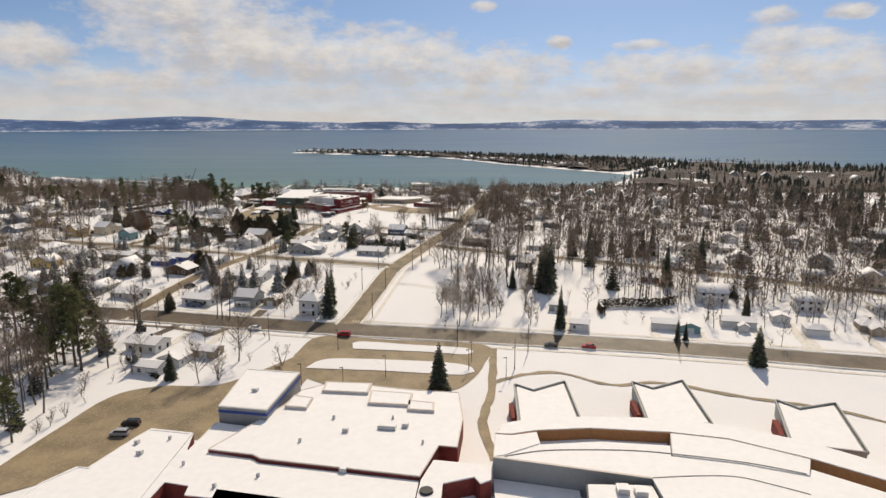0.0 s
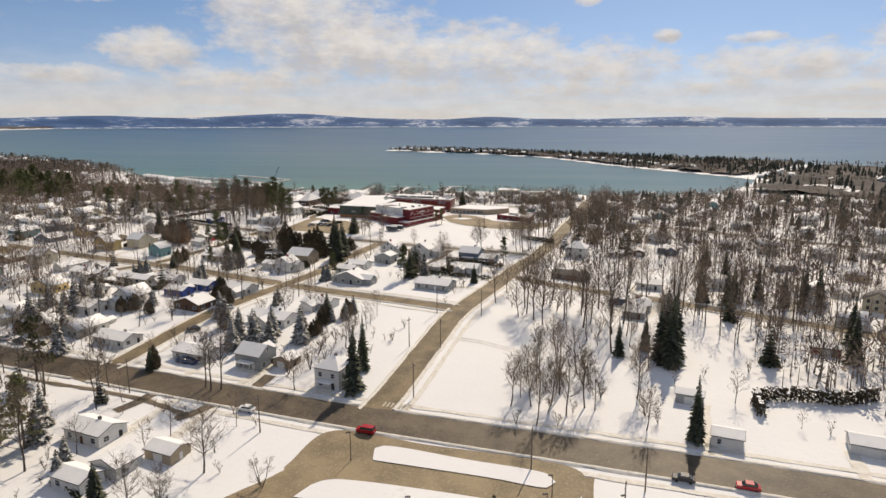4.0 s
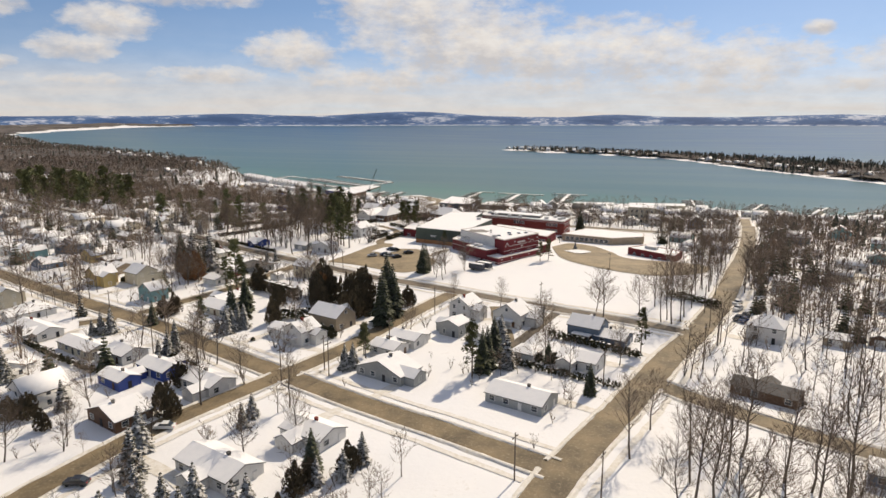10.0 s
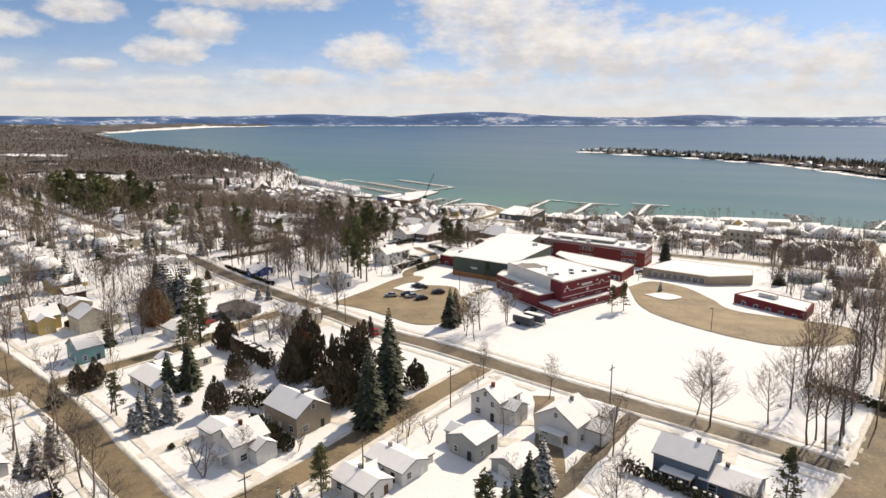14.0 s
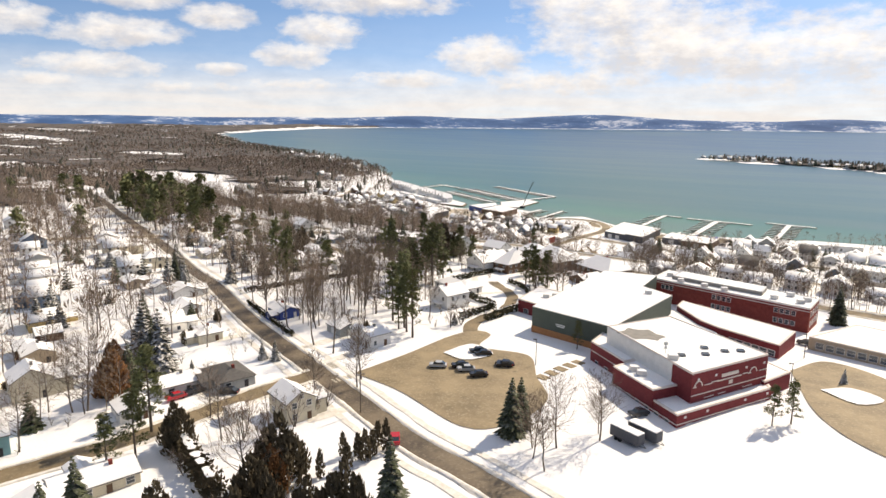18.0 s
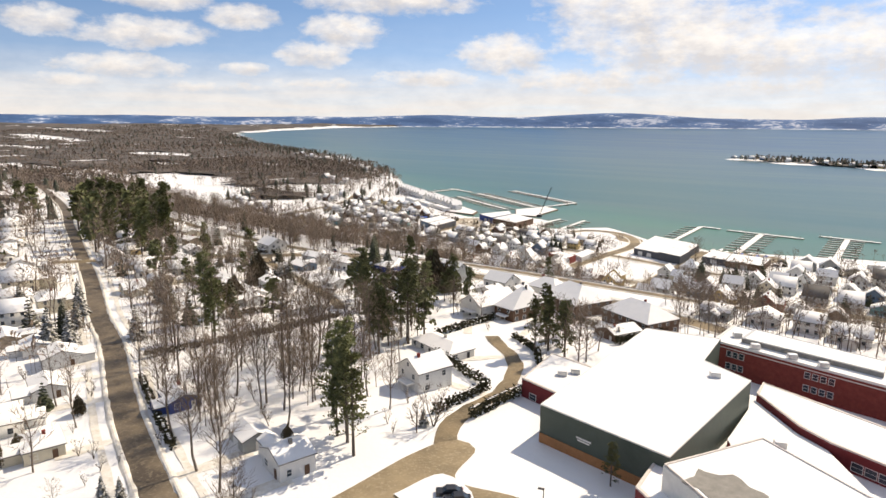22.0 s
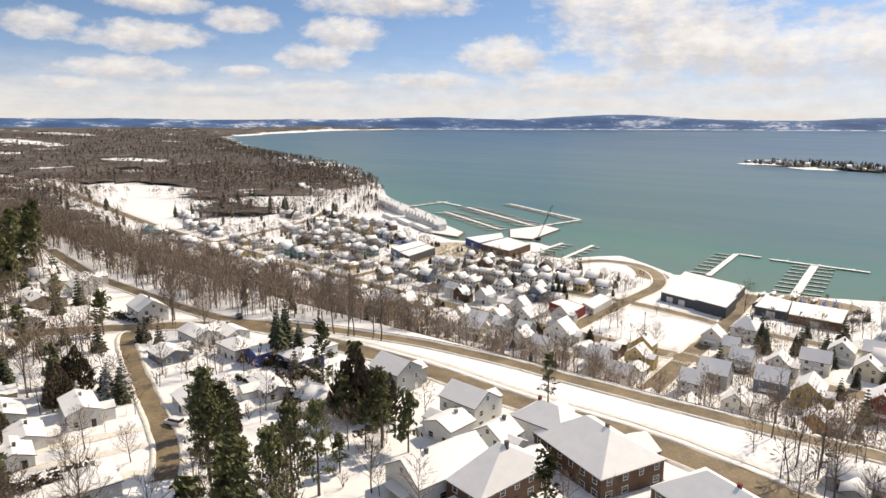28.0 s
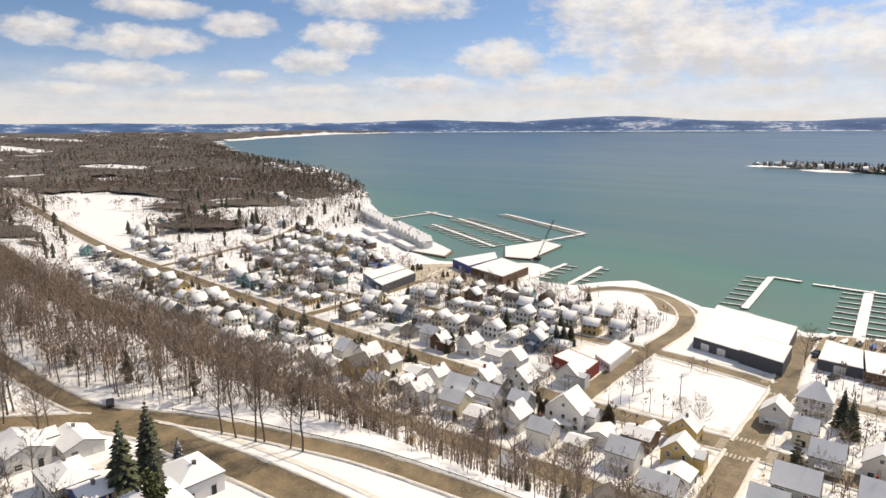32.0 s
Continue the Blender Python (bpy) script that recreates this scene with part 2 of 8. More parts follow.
M["brick"] = material("brick", brick_paint((0.17, 0.035, 0.028), (0.25, 0.06, 0.045), (0.15, 0.05, 0.045)), 0.85, 0.2, 9.0)
M["school_brick"] = material("school_brick", brick_paint((0.15, 0.024, 0.028), (0.205, 0.036, 0.038), (0.13, 0.027, 0.03)), 0.8, 0.2, 9.0)
M["wood_wall"] = material("wood_wall", two((0.34, 0.15, 0.06), (0.44, 0.21, 0.085), 1.2), 0.6, 0.2, 4.0)
M["stone_band"] = material("stone_band", two((0.62, 0.55, 0.50), (0.72, 0.66, 0.60), 1.0), 0.7)
M["shingle"] = material("shingle", two((0.10, 0.095, 0.09), (0.17, 0.16, 0.15), 1.5, rnd=0.2), 0.9, 0.3, 8.0)
M["grey_roof"] = material("grey_roof", two((0.33, 0.33, 0.33), (0.56, 0.55, 0.54), 0.6), 0.8, 0.3, 4.0)
M["membrane"] = material("membrane", two((0.20, 0.19, 0.17), (0.30, 0.28, 0.25), 0.7), 0.8)
M["trim"] = material("trim", lambda k, p, r: (0.72, 0.71, 0.68), 0.5)
M["metal"] = material("metal", two((0.45, 0.46, 0.47), (0.60, 0.60, 0.60), 2.0), 0.4, metal=0.6)
M["dark"] = material("dark", two((0.02, 0.02, 0.022), (0.045, 0.045, 0.05), 3.0), 0.6)
M["pole"] = material("pole", two((0.13, 0.10, 0.075), (0.20, 0.16, 0.125), 2.0), 0.85)
M["glass"] = material("glass", lambda k, p, r: (0.035, 0.045, 0.055), 0.08, spec=0.8)
M["tyre"] = material("tyre", lambda k, p, r: (0.02, 0.02, 0.02), 0.85)
M["dock"] = material("dock", two((0.87, 0.87, 0.86), (0.76, 0.75, 0.73), 0.9), 0.75)
M["dock_wood"] = material("dock_wood", two((0.16, 0.12, 0.085), (0.24, 0.19, 0.14), 1.5), 0.85)
M["sand"] = material("sand", two((0.34, 0.27, 0.17), (0.62, 0.58, 0.5), 0.25), 0.9)
M["tarp"] = material("tarp", lambda k, p, r: (0.03, 0.10, 0.42), 0.5)
for nm, c in (("car_black", (0.02, 0.021, 0.025)), ("car_silver", (0.42, 0.43, 0.44)), ("car_red", (0.42, 0.012, 0.018)), ("car_white", (0.75, 0.75, 0.74)), ("car_blue", (0.03, 0.06, 0.16))):
    M[nm] = material(nm, lambda k, p, r, c=c: c, 0.25, spec=0.6)


def water_paint(k, pos, rand):
    s = k("ShaderNodeSeparateXYZ", {0: pos})
    far = k.math("ADD", s.outputs[1], k.math("MULTIPLY", s.outputs[0], 0.35))
    wob = k.math("MULTIPLY", k.noise(k("ShaderNodeMapping", {0: pos, 3: (0.25, 1.0, 1.0)}).outputs[0], 0.006, 4.0, 0.6), 420.0)
    f = k.ramp(k.math("DIVIDE", k.math("ADD", far, wob), 3000.0), (0.27, (0.17, 0.27, 0.165)), (0.33, (0.10, 0.21, 0.165)), (0.41, (0.062, 0.145, 0.155)), (0.6, (0.066, 0.135, 0.18)), (1.0, (0.045, 0.105, 0.195)))
    streak = k.noise(k("ShaderNodeMapping", {0: pos, 3: (0.0016, 0.012, 0.01), 2: (0, 0, 0.5)}).outputs[0], 1.0, 5.0, 0.55)
    return k.mix(k.ramp(streak, (0.44, 0.0), (0.66, 0.6)), f, col((0.13, 0.185, 0.18)))


M["water"] = material("water", water_paint, 0.3, 0.25, 0.35, spec=0.06, dist=0.15)


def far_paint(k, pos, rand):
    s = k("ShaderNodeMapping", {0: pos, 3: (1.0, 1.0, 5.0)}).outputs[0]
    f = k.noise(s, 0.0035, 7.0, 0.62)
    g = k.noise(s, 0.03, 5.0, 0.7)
    # the haze of distance is mixed into both blue forest tones
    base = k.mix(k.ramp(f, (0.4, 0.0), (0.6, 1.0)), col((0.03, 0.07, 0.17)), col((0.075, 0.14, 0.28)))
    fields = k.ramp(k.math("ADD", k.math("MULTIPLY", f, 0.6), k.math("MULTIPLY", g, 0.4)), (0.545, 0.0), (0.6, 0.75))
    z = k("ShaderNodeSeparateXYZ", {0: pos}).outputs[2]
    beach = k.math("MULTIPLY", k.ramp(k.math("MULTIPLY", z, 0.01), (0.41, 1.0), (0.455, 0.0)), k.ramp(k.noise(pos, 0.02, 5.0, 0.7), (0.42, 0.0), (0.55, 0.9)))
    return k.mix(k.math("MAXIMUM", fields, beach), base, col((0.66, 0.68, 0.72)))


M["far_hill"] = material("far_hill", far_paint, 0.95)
# a weak blue emission is added to stand in for haze over the bay
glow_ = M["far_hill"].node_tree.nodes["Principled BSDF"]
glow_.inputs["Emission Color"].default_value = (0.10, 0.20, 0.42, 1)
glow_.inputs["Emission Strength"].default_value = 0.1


# ---- mesh helpers ----
class Mesh:
    """Collects vertices and faces and becomes one mesh object."""

    def __init__(self):
        self.v, self.f, self.m = [], [], []

    def add(self, verts, faces, mat=0):
        b = len(self.v)
        self.v += [tuple(p) for p in verts]
        self.f += [tuple(b + i for i in f) for f in faces]
        self.m += [mat] * len(faces)
        return self

    def box(self, x0, y0, z0, x1, y1, z1, mat=0, turn=None):
        p = [Vector((x, y, z)) for z in (z0, z1) for x, y in ((x0, y0), (x1, y0), (x1, y1), (x0, y1))]
        if turn is not None:
            p = [turn @ q for q in p]
        return self.add(p, [(3, 2, 1, 0), (4, 5, 6, 7), (0, 1, 5, 4), (1, 2, 6, 5), (2, 3, 7, 6), (3, 0, 4, 7)], mat)

    def prism(self, poly, z0, z1, mat=0, top=None):
        """An upright prism over a plan polygon (counter-clockwise)."""
        k = len(poly)
        self.add([(x, y, z0) for x, y in poly] + [(x, y, z1) for x, y in poly], [(i, (i + 1) % k, k + (i + 1) % k, k + i) for i in range(k)], mat)
        self.add([(x, y, z1) for x, y in poly], [tuple(range(k))], mat if top is None else top)
        return self

    def tube(self, a, b, r0, r1, sides=4, mat=0):
        a, b = Vector(a), Vector(b)
        w = (b - a).normalized()
        u = w.orthogonal().normalized()
        v = w.cross(u)
        ring = [(math.cos(2 * math.pi * i / sides), math.sin(2 * math.pi * i / sides)) for i in range(sides)]
        pts = [a + (u * c + v * s) * r0 for c, s in ring] + [b + (u * c + v * s) * r1 for c, s in ring]
        self.add(pts, [(i, (i + 1) % sides, sides + (i + 1) % sides, sides + i) for i in range(sides)] + [tuple(range(sides, 2 * sides))], mat)
        return self

    def data(self, name, mats, smooth=False):
        me = bpy.data.meshes.new(name)
        me.from_pydata(self.v, [], self.f)
        for m in mats:
            me.materials.append(M[m])
        if len(mats) > 1:
            me.polygons.foreach_set("material_index", self.m)
        if smooth:
            me.polygons.foreach_set("use_smooth", [True] * len(self.f))
        me.update()
        return me


def part(name, mesh, mats, parent=None, label="", smooth=False, at=None):
    """Links a Mesh (or ready mesh data) as one object under a thing or a part."""
    data = mesh.data(name, mats if isinstance(mats, (list, tuple)) else [mats], smooth) if isinstance(mesh, Mesh) else mesh
    ob = new(name, data)
    if parent is not None:
        ob.parent = parent
    if at is not None:
        ob.matrix_basis = at
    return tagged(ob, label=label) if label else ob


def thing(name, label, category, at, group=""):
    ob = new(name)
    ob.empty_display_size = 0.5
    ob.matrix_basis = at
    return tagged(ob, label, category, group)


# ---- ground, water, distance ----
LAKE = -13.0
CENTRE = (-80.0, 300.0)
COAST = [(-4700, 4650), (-2700, 4300), (-3050, 3900), (-3200, 3400), (-3120, 2850), (-2960, 2420), (-2650, 2240), (-2100, 1930), (-1500, 1640), (-1240, 1540), (-1086, 1437), (-808, 1226), (-700, 1120), (-624, 1056), (-575, 1006), (-520, 962), (-468, 918), (-432, 902),
         (-396, 912), (-372, 936), (-352, 925), (-345, 890), (-322, 893), (-309, 914), (-296, 926), (-271, 908), (-246, 888), (-230, 895), (-199, 874), (-165, 884),
         (-110, 905), (-13, 932), (60, 905), (114, 890), (180, 905), (239, 952), (300, 1060), (341, 1153), (317, 1210), (262, 1291), (143, 1479), (24, 1740)]
POINT = [(-193, 1945), (-400, 2050), (-505, 2098), (-520, 2122), (-480, 2150), (-300, 2150), (24, 2000), (300, 1780), (567, 1563), (866, 1292), (1400, 1050), (4700, 500)]
SHORE = np.array(COAST + POINT, float)


def smooth(a, b, x):
    t = np.clip((x - a) / (b - a), 0, 1)
    return t * t * (3 - 2 * t)


def shore_side(x, y):
    """Distance from the shore, positive on land."""
    a, b = SHORE[:-1], SHORE[1:]
    ring = np.vstack([SHORE, [(4700, -3000), (-4800, -3000)]])
    x, y = np.atleast_1d(x).astype(float), np.atleast_1d(y).astype(float)
    best = np.full(x.shape, 1e9)
    for (ax, ay), (bx, by) in zip(a, b):
        ex, ey = bx - ax, by - ay
        t = np.clip(((x - ax) * ex + (y - ay) * ey) / (ex * ex + ey * ey), 0, 1)
        best = np.minimum(best, np.hypot(x - ax - t * ex, y - ay - t * ey))
    inside = np.zeros(x.shape, bool)
    for (ax, ay), (bx, by) in zip(ring, np.roll(ring, -1, 0)):
        hit = ((ay > y) != (by > y)) & (x < (bx - ax) * (y - ay) / (by - ay + 1e-12) + ax)
        inside ^= hit
    return np.where(inside, best, -best)


def ground_at(x, y):
    x, y = np.asarray(x, float), np.asarray(y, float)
    s = y - (648 + 0.04 * np.maximum(-330 - x, 0))
    high = 0.07 * (np.clip(y, 160, 300) - 160) + 0.028 * (np.clip(y, 300, 480) - 300) - 0.034 * np.maximum(0, np.minimum(y, 650) - 480)
    low = -9.3 - 0.014 * np.clip(s - 40, 0, 220)
    k = smooth(2, 40, s)
    z = high * (1 - k) + low * k
    r = np.hypot(x - CENTRE[0], y - CENTRE[1])
    hilly = 6 * np.sin(x * 0.004 + 1) * np.sin(y * 0.0047) + 0.004 * np.maximum(r - 1250, 0)
    return np.maximum(z + hilly * smooth(1000, 1700, r) * smooth(250, -500, x), -12.0) + 56.0 * smooth(2300, 5140, r)


def gz(x, y):
    return float(ground_at(x, y))


def full_ground(x, y):
    z = ground_at(x, y)
    side = shore_side(x, y).reshape(np.shape(x))
    bank = LAKE + 56.0 * smooth(2300, 5140, np.hypot(x - CENTRE[0], y - CENTRE[1])) + np.where(side > 0, np.minimum(side * 0.14, 60), np.maximum(side * 0.1, -4))
    return np.where(side < 0, bank, np.minimum(z, bank))


def spread(lo, hi, step, out, grow=1.10):
    core = list(np.arange(lo, hi, step))
    a, s = core[-1], step
    right = []
    while a < out:
        s = min(s * grow, 100)
        a += s
        right.append(a)
    a, s = core[0], step
    left = []
    while a > -out:
        s = min(s * grow, 100)
        a -= s
        left.append(a)
    return np.array(left[::-1] + core + right)


gx, gy = spread(-640, 240, 7.0, 4700), spread(90, 960, 4.0, 4700)
gy = gy[gy > -2500]
XX, YY = np.meshgrid(gx, gy)
ZZ = full_ground(XX, YY)
wob = np.random.RandomState(3).rand(*ZZ.shape)
ZZ = ZZ + np.where((ZZ > LAKE + 0.6) & (np.abs(XX) < 900), (wob - 0.5) * 0.09, 0)
nx, ny = len(gx), len(gy)
idx = np.arange(nx * ny).reshape(ny, nx)
quads = np.stack([idx[:-1, :-1], idx[:-1, 1:], idx[1:, 1:], idx[1:, :-1]], -1).reshape(-1, 4)
me = bpy.data.meshes.new("ground")
me.from_pydata(np.stack([XX, YY, ZZ], -1).reshape(-1, 3).tolist(), [], quads.tolist())
me.materials.append(M["snow"])
me.polygons.foreach_set("use_smooth", [True] * len(quads))
tagged(new("ground", me), "gently sloping ground under old sunlit snow", "ground", kind="structure")

RIM = 4640.0


def water_level(r):
    return LAKE + 56.0 * smooth(2300, RIM + 500, r) ** 1.0


lake = Mesh()
rings = [0, 300, 600, 900, 1200, 1500, 1800, 2100, 2400, 2700, 3000, 3300, 3600, 3900, 4200, 4450, RIM]
SEG = 96
for i, r in enumerate(rings):
    for k in range(SEG):
        a = 2 * math.pi * k / SEG
        lake.v.append((CENTRE[0] + r * math.sin(a), CENTRE[1] + r * math.cos(a), float(water_level(r))))
for i in range(len(rings) - 1):
    for k in range(SEG):
        q = (k + 1) % SEG
        if i == 0:
            lake.f.append((k, SEG + q, SEG + k)), lake.m.append(0)
        else:
            lake.f.append((i * SEG + k, i * SEG + q, (i + 1) * SEG + q, (i + 1) * SEG + k)), lake.m.append(0)
# the lake lies only beyond the shore; the sheet under the town is below the ground
keep = [f for f in lake.f if sum(lake.v[i][1] for i in f) / len(f) > 700]
lake.f, lake.m = keep, [0] * len(keep)
tagged(part("water", lake, "water", smooth=True), "calm blue-green bay with wind streaks", "water", kind="structure")

# hills across the bay, far beyond everything else
hill = Mesh()
ks = 360
tops = []
for j, (r, up_to) in enumerate(((RIM - 30, 0.0), (RIM + 25, 0.10), (RIM + 90, 0.45), (RIM + 170, 0.8), (RIM + 250, 1.0), (RIM + 300, 0.6))):
    for k in range(ks + 1):
        az = radians(-75 + 180 * k / ks)
        x, y = CENTRE[0] - r * math.sin(az), CENTRE[1] + r * math.cos(az)
        nz = noise.fractal(Vector((az * 5.0, 0.3, 0.1)), 0.9, 2.1, 5)
        deg_ = math.degrees(az)
        top = 96 + 8 * nz + sum(hh * math.exp(-((deg_ - c) / w_) ** 2) for c, w_, hh in ((21.5, 6.5, 44), (37, 5.0, 26), (48, 6.0, 16), (4, 3.0, 14), (-12, 4, 9), (66, 10, 10)))
        base = 40.0
        hill.v.append((x, y, base - 4 + (top - base + 4) * up_to + (6 * noise.noise(Vector((az * 40, r * 0.02, 0))) if 0 < up_to < 1 else 0)))
for j in range(5):
    for k in range(ks):
        a = j * (ks + 1) + k
        hill.f.append((a, a + 1, a + ks + 2, a + ks + 1)), hill.m.append(0)
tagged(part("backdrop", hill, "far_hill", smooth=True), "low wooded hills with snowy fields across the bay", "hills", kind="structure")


# ---- roads ----
ROADS = []


def smooth_line(pts, step=3.0):
    """Points along a rounded line through the given ones."""
    p = [Vector((x, y, 0)) for x, y in pts]
    p = [2 * p[0] - p[1]] + p + [2 * p[-1] - p[-2]]
    out = []
    for a, b, c, e in zip(p, p[1:], p[2:], p[3:]):
        k = max(2, int((c - b).length / step))
        for i in range(k):
            t = i / k
            out.append(0.5 * ((2 * b) + (c - a) * t + (2 * a - 5 * b + 4 * c - e) * t * t + (3 * b - a - 3 * c + e) * t ** 3))
    return out + [p[-2]]


def strip(line, width, lift, mesh, mat=0, across=4, rough=0.0, offset=0.0, arch=0.0):
    rng = random.Random(len(line))
    k = across + 1
    b = len(mesh.v)
    for i, q in enumerate(line):
        w = (line[min(i + 1, len(line) - 1)] - line[max(i - 1, 0)]).normalized()
        side = Vector((w.y, -w.x, 0))
        for j in range(k):
            u = (j / across - 0.5) * width + offset + (rng.uniform(-rough, rough) if j in (0, across) else 0)
            x, y = q.x + side.x * u, q.y + side.y * u
            mesh.v.append((x, y, gz(x, y) + lift + arch * (1 - (2 * j / across - 1) ** 2)))
    for i in range(len(line) - 1):
        for j in range(across):
            a = b + i * k + j
            mesh.f.append((a, a + 1, a + k + 1, a + k)), mesh.m.append(mat)


def road(pts, width, mat="road", lift=0.16, label="sanded road with tan slush between snow banks", bank=True, name="road"):
    line = smooth_line(pts)
    me_ = Mesh()
    strip(line, width, lift, me_, rough=0.35)
    ob = tagged(part(name, me_, mat, smooth=True), label, "road", kind="structure")
    if bank:
        for sgn in (-1, 1):
            bk = Mesh()
            strip(line, 1.5, 0.0, bk, across=4, rough=0.3, offset=sgn * (width / 2 + 0.5), arch=0.42)
            BANKS.append(bk)
    ROADS.append((line, width))
    return ob


BANKS = []
road([(-700, 352), (-420, 297), (-181, 252), (-120, 241), (-78, 233), (-38, 226), (3, 220), (43, 214), (79, 208), (114, 201), (141, 195), (260, 172), (520, 120)], 10.5, "highway", 0.17, "wide main road with wet dark tracks in slush")
road([(-37, 226), (-34, 240), (-29, 275), (-25, 300), (-19, 322), (-12, 345), (-4, 374), (4, 398), (13, 432), (23, 487), (33, 550), (44, 650), (55, 760), (60, 830)], 7.9)
road([(-25, 308), (-48, 315), (-74, 322), (-99, 330), (-132, 341), (-160, 351), (-202, 362), (-238, 372), (-330, 400), (-480, 450)], 6.7, lift=0.14)
road([(-126, 236), (-122, 250), (-116, 285), (-108, 312), (-101, 332), (-95, 352), (-90, 378), (-85, 402), (-82, 415)], 6.3, lift=0.15)
road([(4, 397), (-17, 403), (-40, 408), (-61, 413), (-99, 423), (-120, 427), (-146, 436), (-170, 444), (-210, 458), (-258, 478), (-287, 488), (-336, 508), (-428, 543), (-509, 573), (-640, 622), (-900, 700)], 5.7, "street", 0.13, "long residential street with dark wet tracks")
road([(-190, 345), (-180, 357), (-174, 375), (-168, 395), (-165, 418), (-161, 440)], 5.8, lift=0.12)
road([(-9, 358), (0, 351), (19, 341), (31, 336), (49, 329), (100, 305), (190, 262)], 6.2, lift=0.12)
road([(28, 505), (80, 480), (160, 440), (260, 390)], 6.0, lift=0.12)
road([(-62, 405), (-55, 385), (-50, 372)], 5.0, lift=0.11, bank=False, label="slushy driveway between the houses")
road([(-420, 470), (-361, 562), (-336, 596), (-317, 616), (-300, 623.5), (-284, 624.8), (-266, 626.8), (-240, 627.6), (-222, 626.2), (-205, 624.5), (-185, 624.5), (-166, 623.5), (-137, 617), (-115, 610.5), (-60, 601), (40, 590)], 8.4, lift=0.15, label="curving bluff-top road with tan slush")
road([(-520, 640), (-440, 625), (-390, 621), (-347, 619.5), (-322, 621), (-303, 630), (-285, 636.8), (-268, 641.6), (-250, 645.8), (-220, 648.4), (-198, 647.8), (-150, 648.5), (-100, 650), (0, 648)], 5.6, lift=0.14, label="narrow bluff-edge road with dirty slush")
road([(-334, 594), (-328, 587), (-300, 575), (-273, 565), (-250, 556), (-236, 548)], 4.6, lift=0.12, label="wet lane between garden hedges")
road([(-1300, 930), (-1008, 862), (-681, 787), (-518, 764), (-398, 749), (-327, 742), (-272, 738), (-231, 737), (-195, 737), (-161, 736), (-100, 738), (40, 745), (200, 760)], 8.6, lift=0.15, label="straight lower-town street with tan slush")
road([(-760, 740), (-566, 707), (-481, 702), (-409, 695), (-356, 693), (-309, 692), (-271, 692), (-245, 693), (-200, 692), (-140, 692), (0, 700)], 7.6, lift=0.14, label="lower-town street at the foot of the bluff")
road([(-194, 692), (-194, 737), (-193, 785), (-195, 816), (-196, 862)], 7.6, lift=0.13)
road([(-246, 740), (-246, 770), (-245, 804), (-244, 848), (-256, 880), (-276, 897), (-298, 896), (-309, 880)], 7.4, lift=0.13)
road([(-310, 800), (-245, 803), (-210, 797), (-193, 792), (-164, 789), (-90, 790), (30, 800)], 6.4, lift=0.12)
road([(-520, 800), (-440, 792), (-380, 797), (-310, 800)], 5.4, lift=0.12)
road([(-395, 749), (-394, 795), (-398, 850), (-405, 880)], 6.0, lift=0.11)
road([(-560, 770), (-575, 830), (-600, 900), (-640, 960)], 6.0, lift=0.11)
def road_points(step=2):
    return np.array([(q.x, q.y, w) for l, w in ROADS for q in l[::step]])


road([(-144, 487), (-150, 497), (-152, 508), (-151.5, 519), (-155, 531), (-162, 543), (-172, 551), (-178, 557)], 4.2, lift=0.12, label="wet drive between the hedges", bank=False)
RP = road_points(1)
banks = Mesh()
for bk in BANKS:
    # a bank that would lie on a road is left out
    c = np.array([np.mean([bk.v[i] for i in f], 0) for f in bk.f])
    free = np.array([(np.hypot(RP[:, 0] - x, RP[:, 1] - y) > RP[:, 2] / 2 - 0.45).all() for x, y, _ in c])
    for f, ok in zip(bk.f, free):
        if ok:
            banks.add([bk.v[i] for i in f], [tuple(range(len(f)))])
tagged(part("snow_bank", banks, "slush"), "ploughed dirty snow banks along the roads", "snow", kind="stuff")


def yard(pts, mat, label, name="pavement", lift=0.17, step=3.0):
    """A flat surface over a rounded plan outline, laid on the ground."""
    line = smooth_line(pts + pts[:1], 2.0)[:-1]
    bm = bmesh.new()
    bm.faces.new([bm.verts.new((q.x, q.y, 0)) for q in line])
    xs, ys = [q.x for q in line], [q.y for q in line]
    for a, lo, hi in ((0, min(xs), max(xs)), (1, min(ys), max(ys))):
        v = lo + 4
        while v < hi:
            p = [0, 0, 0]
            p[a] = v
            nn = [0, 0, 0]
            nn[a] = 1
            bmesh.ops.bisect_plane(bm, geom=bm.verts[:] + bm.edges[:] + bm.faces[:], plane_co=p, plane_no=nn)
            v += 6
    bmesh.ops.triangulate(bm, faces=bm.faces[:])
    for v in bm.verts:
        v.co.z = gz(v.co.x, v.co.y) + lift
    for f in bm.faces:
        if f.normal.z < 0:
            f.normal_flip()
    me_ = bpy.data.meshes.new(name)
    bm.to_mesh(me_)
    bm.free()
    me_.materials.append(M[mat])
    return tagged(new(name, me_), label, "pavement", kind="structure")


